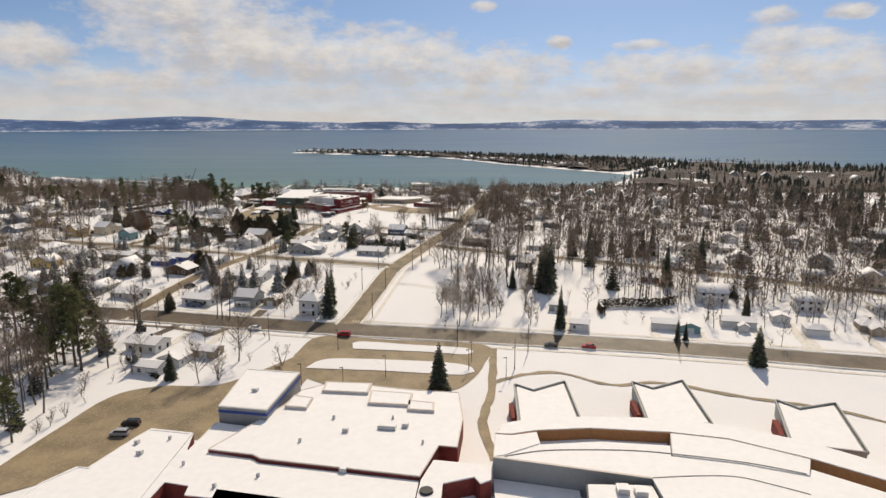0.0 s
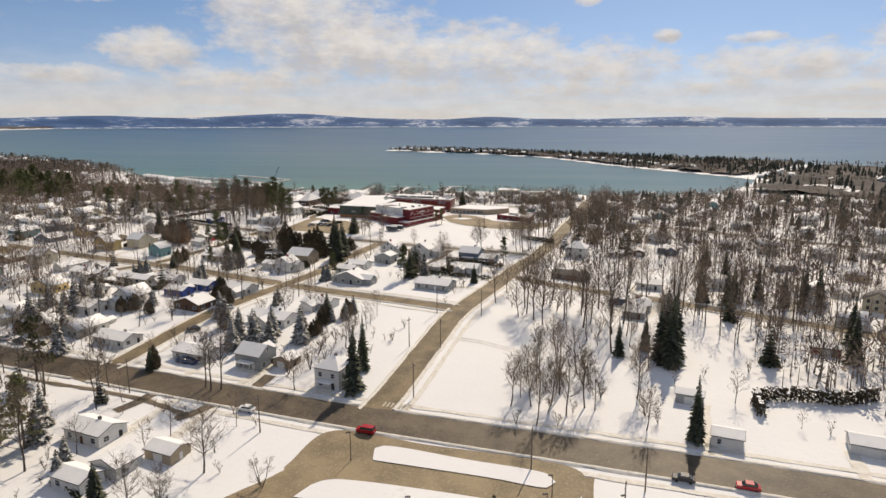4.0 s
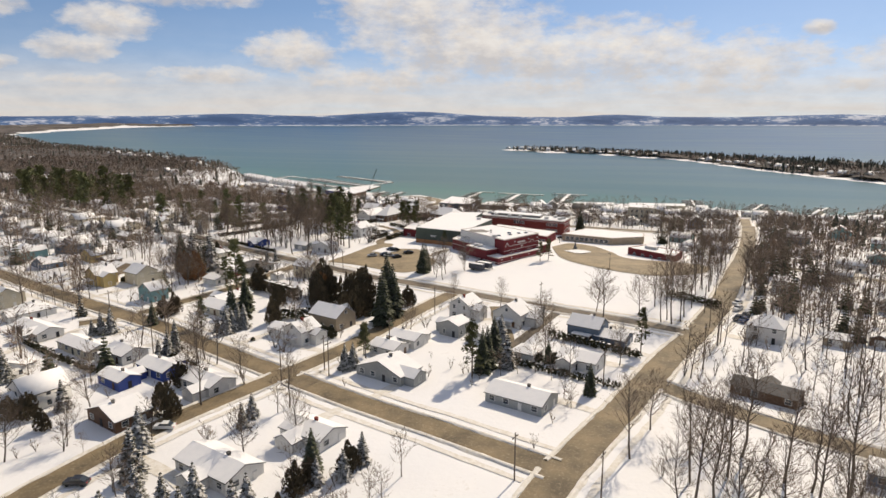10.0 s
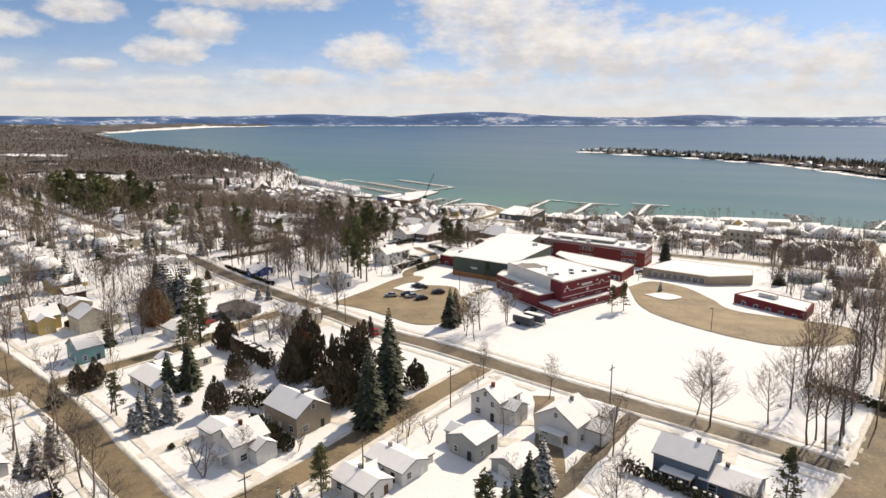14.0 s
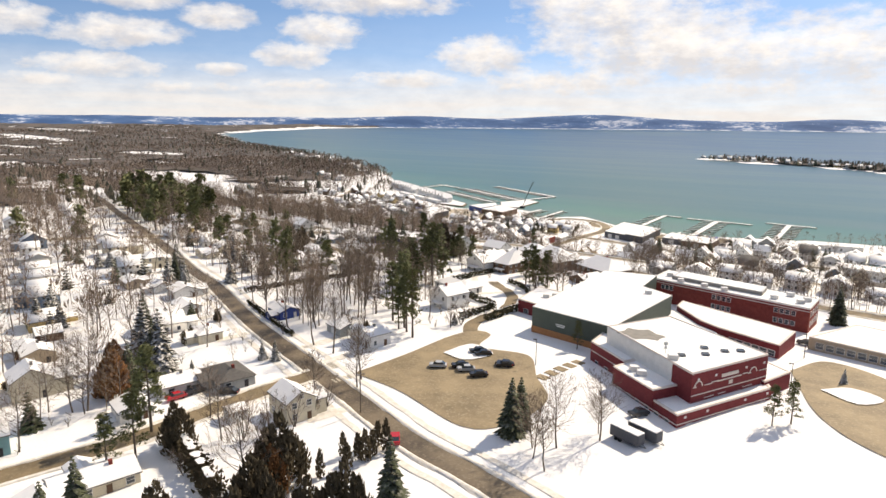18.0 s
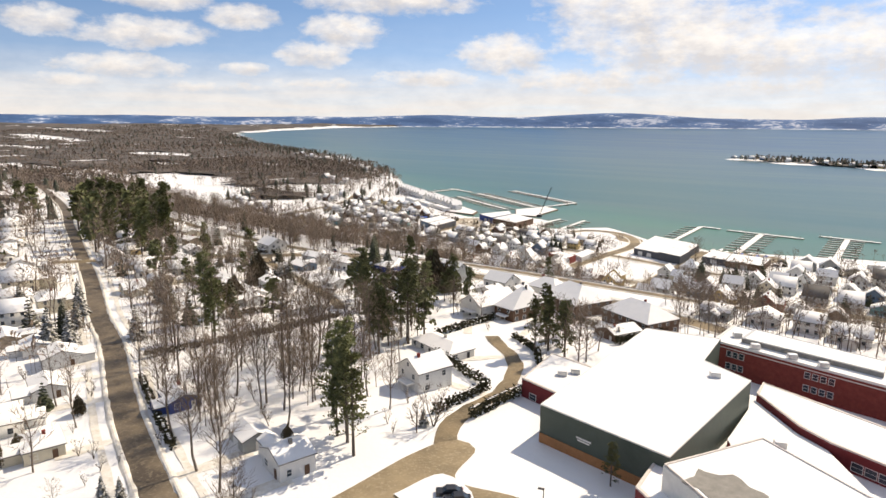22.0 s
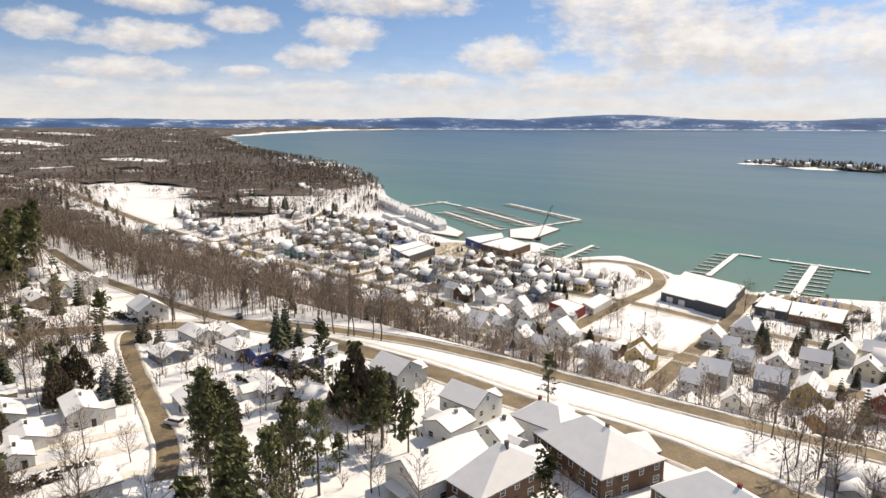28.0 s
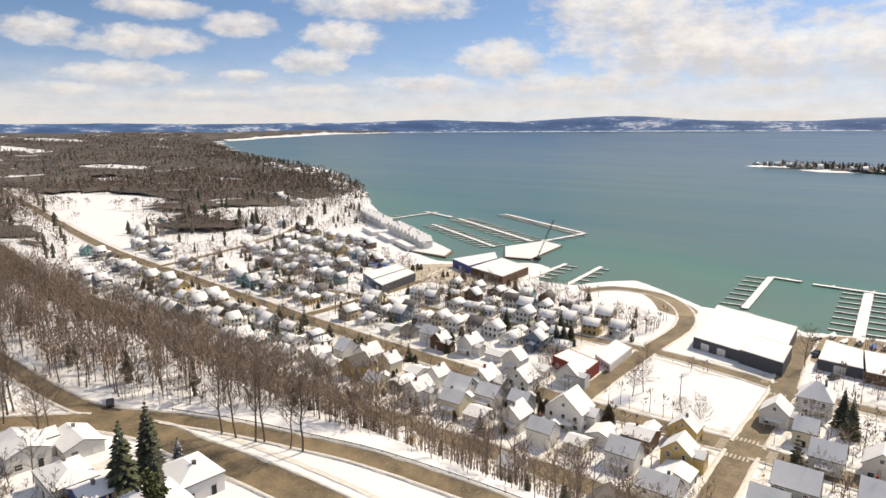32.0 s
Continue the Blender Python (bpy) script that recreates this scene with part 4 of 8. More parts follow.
def house(x, y, w, d, h, roof, wall, turn=None, detail=2, rise=None, bare=False):
    rng = random.Random(int(x * 13 + y * 7))
    if turn is None:
        turn = -15.0 if y < 580 else (-6.0 if y < 650 else 0.0)
        if x < -330 and y > 580:
            turn = -10.0
    z = min(gz(x + i * w / 2, y + j * d / 2) for i in (-1, 1) for j in (-1, 1)) - 0.1
    storeys = 2 if h >= 4.4 else 1
    h = h * 0.86 if 2.9 < h <= 3.5 else h
    kind = "garage" if w * d < 60 and h < 3.4 else "house"
    word = COLOUR_WORD[wall]
    label = f"{'two-storey' if storeys == 2 else 'single-storey'} {word} {kind} with {'a bare shingle roof' if bare else 'a snow-covered ' + ('hipped' if roof == 'h' else 'gabled') + ' roof'}"
    ob = thing(kind, label, "building", pose(x, y, z, 0, 0, turn), "houses of the town")
    BUILT.append((x, y, max(w, d) / 2 + 1.5))
    span = d if roof != "G" else w
    rise = rise or span * (0.185 if storeys == 1 else 0.3 if y < 650 else 0.42)
    body = Mesh()
    body.box(-w / 2, -d / 2, 0, w / 2, d / 2, h)
    if roof in "gG":
        ends = [(-w / 2, -d / 2), (-w / 2, d / 2)], [(w / 2, d / 2), (w / 2, -d / 2)]
        if roof == "G":
            ends = [(-w / 2, -d / 2), (w / 2, -d / 2)], [(w / 2, d / 2), (-w / 2, d / 2)]
        for (ax, ay), (bx, by) in ends:
            body.add([(ax, ay, h), (bx, by, h), ((ax + bx) / 2, (ay + by) / 2, h + rise - 0.02)], [(0, 1, 2)])
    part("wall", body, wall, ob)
    slab, cover = gable_roof(w, d, h, rise, roof)
    rf = part("roof", slab, "shingle", ob)
    if not bare:
        part("snow_cover", cover, "roof_snow", rf)
    # windows and doors on all four walls
    if detail:
        sides = ((w, d / 2, 180), (w, d / 2, 0), (d, w / 2, 90), (d, w / 2, 270))
        for si, (ln, off, ang) in enumerate(sides):
            count = max(1, int(ln / 3.4))
            if si == 0 or detail == 1 and si == 3:
                continue
            face = pose(0, 0, 0, 0, 0, ang)
            for s in range(storeys):
                for k in range(count):
                    u = (k + 0.5) / count * ln - ln / 2
                    zz = 0.95 + 2.6 * s
                    if zz + 1.3 > h:
                        continue
                    if s == 0 and k == count // 2 and si in (1, 2):
                        if kind == "garage" and si == 1:
                            part("garage_door", Mesh().box(-1.3, -0.08, 0, 1.3, 0.0, 2.15), "trim", ob, at=face @ pose(0, -off - 0.004, 0))
                        else:
                            part("door", Mesh().box(-0.48, -0.09, 0, 0.48, 0.0, 2.05), rng.choice(["dark", "brown", "trim"]), ob, at=face @ pose(u, -off - 0.004, 0))
                        continue
                    if kind == "garage" and rng.random() < 0.6:
                        continue
                    put_window(ob, face @ pose(u, -off - 0.01, zz), rng.choice((0.9, 1.1)) if s or ln < 8 else 1.4, 1.25, detail > 1)
            if storeys == 2 and roof in "gG" and detail > 1 and ((roof == "g") == (si > 1)):
                put_window(ob, face @ pose(0, -off - 0.01, h + rise * 0.25), 0.9, 1.0)
    if kind == "house" and rng.random() < 0.75:
        cx, cy = (rng.uniform(-w / 4, w / 4), 0.5) if roof != "G" else (0.5, rng.uniform(-d / 4, d / 4))
        chim = Mesh().box(cx - 0.32, cy - 0.3, h, cx + 0.32, cy + 0.3, h + rise + 0.7).box(cx - 0.38, cy - 0.36, h + rise + 0.7, cx + 0.38, cy + 0.36, h + rise + 0.82)
        part("chimney", chim, rng.choice(["brick", "shingle", "membrane"]), ob)
    if storeys == 2 and rng.random() < 0.7 and w > 7:
        pw = w * 0.55
        porch = Mesh().box(-pw / 2, -d / 2 - 2.0, 0, pw / 2, -d / 2 - 0.01, 0.3).box(-pw / 2 - 0.15, -d / 2 - 2.2, 2.5, pw / 2 + 0.15, -d / 2 - 0.01, 2.65)
        for u in (-pw / 2 + 0.1, 0, pw / 2 - 0.1):
            porch.box(u - 0.07, -d / 2 - 1.95, 0.3, u + 0.07, -d / 2 - 1.81, 2.5)
        pr = part("porch", porch, "trim", ob)
        part("snow_cover", Mesh().box(-pw / 2 - 0.1, -d / 2 - 2.15, 2.654, pw / 2 + 0.1, -d / 2 - 0.02, 2.82), "roof_snow", pr)
    if kind == "house" and rng.random() < 0.7:
        # a wing with its own gable, square to the main ridge
        q = rng.choice((-1, 1))
        if storeys == 2:
            q = 1
        ww, ln_, h2 = min(w, d) * rng.uniform(0.5, 0.66), rng.uniform(2.6, 4.2), h * rng.uniform(0.72, 0.96)
        rise2 = ww * 0.27
        run = ln_ + (d if roof != "G" else w) * 0.45
        shell = Mesh().box(-ww / 2, -ln_ - 0.02, 0, ww / 2, 0, h2)
        shell.add([(-ww / 2, -ln_ - 0.02, h2), (ww / 2, -ln_ - 0.02, h2), (0, -ln_ - 0.02, h2 + rise2 - 0.02)], [(0, 1, 2)])
        if roof != "G":
            m = pose(rng.uniform(-0.22, 0.22) * w, q * d / 2, 0, 0, 0, 0 if q < 0 else 180)
        else:
            m = pose(q * w / 2, rng.uniform(-0.22, 0.22) * d, 0, 0, 0, 90 if q > 0 else 270)
        wg = part("wing", shell, wall, ob, at=m)
        slab2, cover2 = gable_roof(ww, run, h2, rise2, "G", 0.28)
        back = pose(0, run / 2 - ln_ - 0.02, 0)
        part("roof", slab2, "shingle", wg, at=back)
        if not bare:
            part("snow_cover", cover2, "roof_snow", wg, at=back)
        if detail:
            put_window(wg, pose(0, -ln_ - 0.03, 0.95), 1.1, 1.25, False)
    return ob


FAR_WALLS = ["white", "cream", "gray", "tan", "slate", "yellow", "teal", "brown", "brick", "blue", "orange"]
far_pieces = []


def far_house(x, y, w, d, h, roof, wall, turn, bare):
    """A house of the farther streets: walls, roof, snow and windows, joined with its neighbours later."""
    z = min(gz(x + i * w / 2, y + j * d / 2) for i in (-1, 1) for j in (-1, 1)) - 0.1
    rise = (d if roof != "G" else w) * (0.22 if h < 4.4 else 0.4 if y > 650 else 0.3)
    body = Mesh().box(-w / 2, -d / 2, 0, w / 2, d / 2, h)
    if roof == "g":
        for u in (-w / 2, w / 2):
            body.add([(u, -d / 2, h), (u, d / 2, h), (u, 0, h + rise - 0.02)], [(0, 1, 2)])
    elif roof == "G":
        for u in (-d / 2, d / 2):
            body.add([(-w / 2, u, h), (w / 2, u, h), (0, u, h + rise - 0.02)], [(0, 1, 2)])
    slab_, cover = gable_roof(w, d, h, rise, roof)
    glass = Mesh()
    for s in range(2 if h > 4.4 else 1):
        for u in (-0.3, 0.0, 0.3):
            for q in (-1, 1):
                glass.box(u * w - 0.5, q * (d / 2 + 0.01) - 0.03, 1 + 2.5 * s, u * w + 0.5, q * (d / 2 + 0.01) + 0.03, 2.25 + 2.5 * s)
                glass.box(q * (w / 2 + 0.01) - 0.03, u * d - 0.5, 1 + 2.5 * s, q * (w / 2 + 0.01) + 0.03, u * d + 0.5, 2.25 + 2.5 * s)
    hr = random.Random(int(x * 17 + y * 5))
    m = pose(x, y, z, 0, 0, turn + hr.uniform(-5, 5))
    if hr.random() < 0.65 and w > 6:
        # a lower wing across the ridge
        q, ww, ln_ = hr.choice((-1, 1)), w * hr.uniform(0.35, 0.5), d * hr.uniform(0.3, 0.5)
        h2, ux = h * hr.uniform(0.55, 0.9), hr.uniform(-0.2, 0.2) * w
        y0, y1 = sorted((q * d * 0.5, q * (d * 0.5 + ln_)))
        body.box(ux - ww / 2, y0, 0, ux + ww / 2, y1, h2)
        s2, c2 = gable_roof(ww, ln_ + d * 0.4, h2, ww * 0.22, "G", 0.3)
        off_ = q * (d * 0.5 + ln_ * 0.5 - d * 0.2)
        slab_.add([(a + ux, b + off_, c) for a, b, c in s2.v], s2.f), cover.add([(a + ux, b + off_, c) for a, b, c in c2.v], c2.f)
        body.add([(ux - ww / 2, q * (d * 0.5 + ln_), h2), (ux + ww / 2, q * (d * 0.5 + ln_), h2), (ux, q * (d * 0.5 + ln_), h2 + ww * 0.21)], [(0, 1, 2)])
    for me_, k in ((body, FAR_WALLS.index(wall)), (slab_, 11), (cover, 12), (glass, 13)):
        if me_ is cover and bare:
            continue
        v = np.array([m @ Vector(p) for p in me_.v])
        t = np.array([(f[0], f[i], f[i + 1]) for f in me_.f for i in range(1, len(f) - 1)])
        far_pieces.append((v, t, k))
    BUILT.append((x, y, max(w, d) / 2 + 1.5))


def houses(rows, **kw):
    for r in rows:
        house(*r, **kw)


# ---- big buildings ----
def block(name, label, category, poly, z0, z1, wall, parapet=0.4, roof="roof_snow", parent=None, group="", rim_mat=None, margin=0.7):
    """A flat-roofed block over a plan polygon: walls, a parapet and a snowed-in roof deck."""
    area = sum(poly[i][0] * poly[(i + 1) % len(poly)][1] - poly[(i + 1) % len(poly)][0] * poly[i][1] for i in range(len(poly)))
    poly = list(poly) if area > 0 else list(poly)[::-1]
    ob = parent or thing(name, label, category, pose(0, 0, 0), group)
    cx, cy = sum(p[0] for p in poly) / len(poly), sum(p[1] for p in poly) / len(poly)
    BUILT.append((cx, cy, max(max(abs(p[0] - cx), abs(p[1] - cy)) for p in poly)))
    part("wall", Mesh().prism(poly, z0, z1), wall, ob)
    inner = [(cx + (x - cx) * (1 - margin / max(4, math.hypot(x - cx, y - cy))), cy + (y - cy) * (1 - margin / max(4, math.hypot(x - cx, y - cy)))) for x, y in poly]
    k = len(poly)
    rim = Mesh()
    rim.add([(x, y, z1 + 0.004) for x, y in poly] + [(x, y, z1 + parapet) for x, y in poly] + [(x, y, z1 + parapet) for x, y in inner] + [(x, y, z1 + 0.004) for x, y in inner],
            [f for i in range(k) for f in ((i, (i + 1) % k, k + (i + 1) % k, k + i), (k + i, k + (i + 1) % k, 2 * k + (i + 1) % k, 2 * k + i), (2 * k + i, 2 * k + (i + 1) % k, 3 * k + (i + 1) % k, 3 * k + i))])
    part("parapet", rim, rim_mat or wall, ob)
    part("snow_cover", Mesh().prism(inner, z1 + 0.004, z1 + parapet * 0.6), roof, ob)
    return ob


def on_wall(a, b, u, z, out=0.02):
    """A pose on the wall from a to b (seen from outside, left to right), u of the way along, facing out."""
    a, b = Vector((*a, 0)), Vector((*b, 0))
    w = (b - a).normalized()
    p = a.lerp(b, u) + Vector((w.y, -w.x, 0)) * out
    return pose(p.x, p.y, z, 0, 0, math.degrees(math.atan2(w.y, w.x)))


def row_windows(ob, a, b, z, count, w, h, lo=0.06, hi=0.94):
    for k in range(count):
        put_window(ob, on_wall(a, b, lo + (hi - lo) * (k + 0.5) / count, z), w, h)


def band(ob, a, b, z, t, mat="stone_band", name="stone_band", out=0.03, depth=0.1):
    ln = (Vector((*b, 0)) - Vector((*a, 0))).length
    part(name, Mesh().box(0, -depth, 0, ln, 0.0, t), mat, ob, at=on_wall(a, b, 0.0, z, out))


def slab(name, poly, z0, z1, mat, parent, label=""):
    """A level slab over any plan outline, triangulated."""
    area = sum(poly[i][0] * poly[(i + 1) % len(poly)][1] - poly[(i + 1) % len(poly)][0] * poly[i][1] for i in range(len(poly)))
    poly = list(poly) if area > 0 else list(poly)[::-1]
    bm = bmesh.new()
    lo_ = [bm.verts.new((x, y, z0)) for x, y in poly]
    hi_ = [bm.verts.new((x, y, z1)) for x, y in poly]
    for i in range(len(poly)):
        j = (i + 1) % len(poly)
        bm.faces.new((lo_[i], lo_[j], hi_[j], hi_[i]))
    bmesh.ops.triangulate(bm, faces=[bm.faces.new(hi_)])
    me_ = bpy.data.meshes.new(name)
    bm.to_mesh(me_)
    bm.free()
    me_.materials.append(M[mat])
    return part(name, me_, [], parent, label)


def rooftop_unit(ob, x, y, z, w=2.2, d=1.6, h=1.1, turn=25):
    u = part("rooftop_unit", Mesh().box(-w / 2, -d / 2, 0, w / 2, d / 2, h).box(-w / 2 + 0.2, -d / 2 - 0.05, 0.25, w / 2 - 0.2, -d / 2, h - 0.25), "metal", ob, at=pose(x, y, z, 0, 0, turn))
    part("snow_cover", Mesh().box(-w / 2 + 0.1, -d / 2 + 0.1, h + 0.004, w / 2 - 0.1, d / 2 - 0.1, h + 0.14), "roof_snow", u)


G = 12.8
A1, B1, D1, C1 = (-75.9, 470.6), (-64.6, 493.6), (-92.6, 510.5), (-103.2, 491.4)
F1, R1, L1 = (-76.6, 463.2), (-62.8, 491.0), (-95.8, 476.6)
COURT = [(-100.9, 524), (-95, 513), (-84, 506), (-76, 518), (-84.4, 531.2), (-90.2, 535.2), (-100.8, 547.4)]
school = block("school", "large dark red brick school with stepped snow-covered flat roofs", "school", [F1, R1, (-66, 497), (-88, 488), L1], G - 0.6, G + 4.3, "school_brick", rim_mat="stone_band")
block("", "", "", [A1, B1, D1, C1], G + 3, G + 11.3, "school_brick", 0.5, parent=school, rim_mat="stone_band", margin=0.35)
block("", "", "", [(-95.5, 475.8), (-83.2, 467.4), (-79.0, 474.5), (-92.5, 484)], G + 3, G + 6.8, "school_brick", 0.35, parent=school, rim_mat="stone_band")
block("", "", "", [(-107.0, 489.8), (-94.5, 480.6), (-91, 486), (-102, 500), (-107.5, 504)], G - 0.6, G + 6.8, "school_brick", 0.35, parent=school, rim_mat="stone_band")
block("", "", "", [(-64.5, 491.5), (-60.4, 502.0), (-70, 509), (-76, 502)], G - 0.6, G + 5.2, "school_brick", 0.35, parent=school, rim_mat="stone_band")
gym = [(-132, 503.4), (-104.4, 498.3), (-101, 542.5), (-112.8, 549), (-113.9, 568), (-132.6, 564.5)]
block("", "", "", gym, G - 0.6, G + 9.2, "green_metal", 0.25, parent=school, rim_mat="trim", margin=0.35)
block("", "", "", [(-146.8, 521.5), (-134.0, 518), (-134.5, 538), (-149, 541)], G - 0.6, G + 5.0, "school_brick", 0.35, parent=school, rim_mat="stone_band")
block("", "", "", [(-116.6, 571.2), (-62.6, 559.5), (-61.5, 575.0), (-115.4, 588.5)], G - 2, G + 7.1, "brick", 0.6, parent=school, rim_mat="trim")
block("", "", "", [(-110, 574), (-78, 568), (-78, 577), (-109, 584)], G + 7, G + 8.6, "membrane", 0.3, parent=school, rim_mat="metal")
block("", "", "", [(-90, 535.7), (-84, 531.6), (-66, 524.6), (-64, 541), (-85, 549.5), (-100.8, 555.6), (-100.6, 548)], G - 0.6, G + 4.4, "school_brick", 0.35, parent=school, rim_mat="stone_band")
slab("wall", COURT, G - 0.6, G + 2.9, "school_brick", school)
slab("snow_cover", COURT, G + 2.904, G + 3.15, "roof_snow", school)
block("", "", "", [(-60.5, 541), (-33.5, 535), (-18, 545), (-18, 556), (-50, 563)], G - 2, G + 3.6, "tan", 0.3, parent=school, rim_mat="stone_band")
for a, b, z in ((F1, R1, 2.2), (L1, F1, 2.2), (A1, B1, 6.2), ((-107.0, 489.8), (-94.5, 480.6), 4.6)):
    band(school, a, b, G + z, 0.22)
# pale wall panel on the auditorium, the low brick course of the gymnasium
part("wall_panel", Mesh().box(0, -0.1, 0, 27.5, 0, 4.6), "white", school, "smooth pale grey wall panel", at=on_wall(C1, A1, 0.0, G + 6.85, 0.05))
part("wall_base", Mesh().box(0, -0.12, 0, 28.1, 0, 3.9), "wood_wall", school, "tan brick base of the gymnasium wall", at=on_wall(gym[0], gym[1], 0.0, G - 0.6, 0.05))
# wave-shaped stone relief on the front, with an unlettered sign
for u0 in (0.08, 0.80):
    rel = Mesh()
    for k in range(12):
        c0, s0, c1, s1 = math.cos(math.pi * k / 12), math.sin(math.pi * k / 12), math.cos(math.pi * (k + 1) / 12), math.sin(math.pi * (k + 1) / 12)
        rel.add([(25.6 * u0 + r * c, y_, 0.6 + r * q) for y_ in (-0.12, 0.0) for r, c, q in ((1.35, c0, s0), (1.35, c1, s1), (1.1, c1, s1), (1.1, c0, s0))], [(0, 1, 2, 3), (1, 0, 4, 5), (3, 2, 6, 7)])
    part("stone_relief", rel, "stone_band", school, "pale wave-shaped stone relief", at=on_wall(A1, B1, 0.0, G + 7.6, 0.06))
for x0, x1, zz in ((-0.2, 0.9, 0.5), (3.4, 5.8, 0.5), (18.0, 19.1, 0.5), (21.9, 24.8, 0.5), (5.6, 8.0, 0.75), (16.2, 18.0, 0.75)):
    part("stone_strip", Mesh().box(x0 + 0.6, -0.12, zz, x1 + 0.6, 0, zz + 0.2), "stone_band", school, at=on_wall(A1, B1, 0.0, G + 7.6, 0.06))
sg = Mesh().box(9.6, -0.1, 1.55, 15.2, 0, 2.35).box(8.2, -0.08, 0.75, 16.4, 0, 1.05).box(12.2, -0.08, -0.5, 13.4, 0, 0.4)
for x0, x1 in ((4.2, 7.4), (8.8, 11.2), (17.2, 20.4)):
    sg.box(x0, -0.08, -2.3, x1, 0, -2.12)
part("sign", sg, "stone_band", school, "pale sign of unreadable bars on the brick", at=on_wall(A1, B1, 0.0, G + 7.4, 0.06))
row_windows(school, L1, F1, G + 0.9, 6, 1.3, 1.5)
for u in (0.12, 0.9):
    part("door", Mesh().box(-0.9, -0.1, 0, 0.9, 0, 2.2), "trim", school, at=on_wall(F1, R1, u, G - 0.3))
row_windows(school, (-107.0, 489.8), (-94.5, 480.6), G + 1.0, 3, 1.3, 1.5)
for z in (0.9, 4.2):
    row_windows(school, (-116.6, 571.2), (-62.6, 559.5), G + z, 3, 1.2, 1.5, 0.07, 0.16)
    row_windows(school, (-116.6, 571.2), (-62.6, 559.5), G + z, 4, 1.2, 1.5, 0.42, 0.55)
    row_windows(school, (-116.6, 571.2), (-62.6, 559.5), G + z, 4, 1.2, 1.5, 0.8, 0.93)
    row_windows(school, (-62.6, 559.5), (-61.5, 575.0), G + z, 4, 1.5, 1.8)
band(school, (-116.6, 571.2), (-62.6, 559.5), G + 6.3, 0.25)
row_windows(school, (-84, 531.6), (-66, 524.6), G + 1.0, 6, 2.0, 1.6, 0.2, 0.95)
row_windows(school, (-146.8, 521.5), (-134.0, 518), G + 1.0, 2, 2.0, 1.4)
row_windows(school, (-60.5, 541), (-33.5, 535), G + 0.8, 9, 2.0, 1.7)
for k, (x, y) in enumerate([(-76.6, 484.5), (-73.4, 489.5), (-70.4, 492), (-78, 489), (-81, 480.5)]):
    part("skylight", Mesh().box(-0.8, -0.8, 0, 0.8, 0.8, 0.5), "glass", school, at=pose(x, y, G + 11.5, 0, 0, 27))
for x, y, z in ((-82, 477, 11.55), (-90.5, 476.2, 7.0), (-88.2, 474.6, 7.0), (-92, 527, 3.15), (-74, 566, 7.6), (-66, 565, 7.6), (-108, 540, 9.3), (-140, 529, 5.2), (-138, 532, 5.2), (-112, 578, 7.6), (-106, 571, 7.6), (-97, 568.6, 7.6), (-90, 567, 7.6), (-70, 573, 7.6), (-64.5, 569, 7.6)):
    rooftop_unit(school, x, y, G + z)
part("bare_patch", Mesh().prism([(-94.0 + 5.4 * math.cos(a * 0.3) * (1 + 0.2 * math.sin(a * 1.1)), 490.2 + 3.9 * math.sin(a * 0.3) * (1 + 0.25 * math.sin(a * 1.7))) for a in range(21)], G + 11.5, G + 11.68), "membrane", school, "bare grey roof showing through the snow")
for u0, u1, zz in ((9.0, 12.4, 5.6), (9.3, 12.0, 5.1)):
    part("sign", Mesh().box(u0, -0.08, zz, u1, 0, zz + 0.3), "trim", school, "small pale sign of unreadable bars", at=on_wall(gym[0], gym[1], 0.0, G, 0.06))
mast = Mesh().tube((0, 0, 0), (0, 0, 3.2), 0.08, 0.05, 5).tube((-1.1, 0, 0), (0, 0, 2.0), 0.05, 0.05, 4).tube((1.1, 0, 0), (0, 0, 2.0), 0.05, 0.05, 4).box(-0.5, -0.25, 2.2, 0.5, 0.25, 2.9).box(-0.3, -0.6, 1.4, 0.3, 0.1, 2.0)
part("antenna", mast, "metal", school, "grey antenna cluster on the roof", at=pose(-84.5, 479.5, G + 11.6, 0, 0, 20))
for k in range(8):
    part("wall_lamp", Mesh().box(-0.3, -0.12, 0, 0.3, 0, 0.5), "trim", school, at=on_wall(F1 if k > 3 else A1, R1 if k > 3 else B1, (0.08, 0.3, 0.7, 0.95)[k % 4], G + (3.3 if k > 3 else 9.6)))
annex = block("school_annex", "small dark red brick school building with a flat snowy roof", "building", [(-23.8, 509), (-2.0, 494.6), (1.0, 507.5), (-16.6, 519)], G - 1, G + 4.0, "school_brick", 0.4)
row_windows(annex, (-23.8, 509), (-2.0, 494.6), G + 1.0, 5, 1.4, 1.4)
rooftop_unit(annex, -13, 509, G + 4.3, 6, 2.2, 1.2, -30)

LOW_ROOF = [(-61.5, 146), (-60, 138), (-54.5, 136.6), (-43.5, 133.6), (-41.3, 131.8), (-5.4, 124.3), (-6.4, 112), (-27, 112), (-27.8, 117), (-47.3, 121.4), (-47.2, 118.3), (-53.2, 119.3), (-53.6, 122.7), (-59.3, 124.2), (-59.8, 117.6), (-61.5, 117.6)]
LINK = [(-5, 124.4), (-2.4, 132.7), (10.4, 130.4), (10, 124.6), (7.6, 123.1), (6.4, 125.7), (-0.3, 123.2), (-1, 112), (-6.2, 112)]


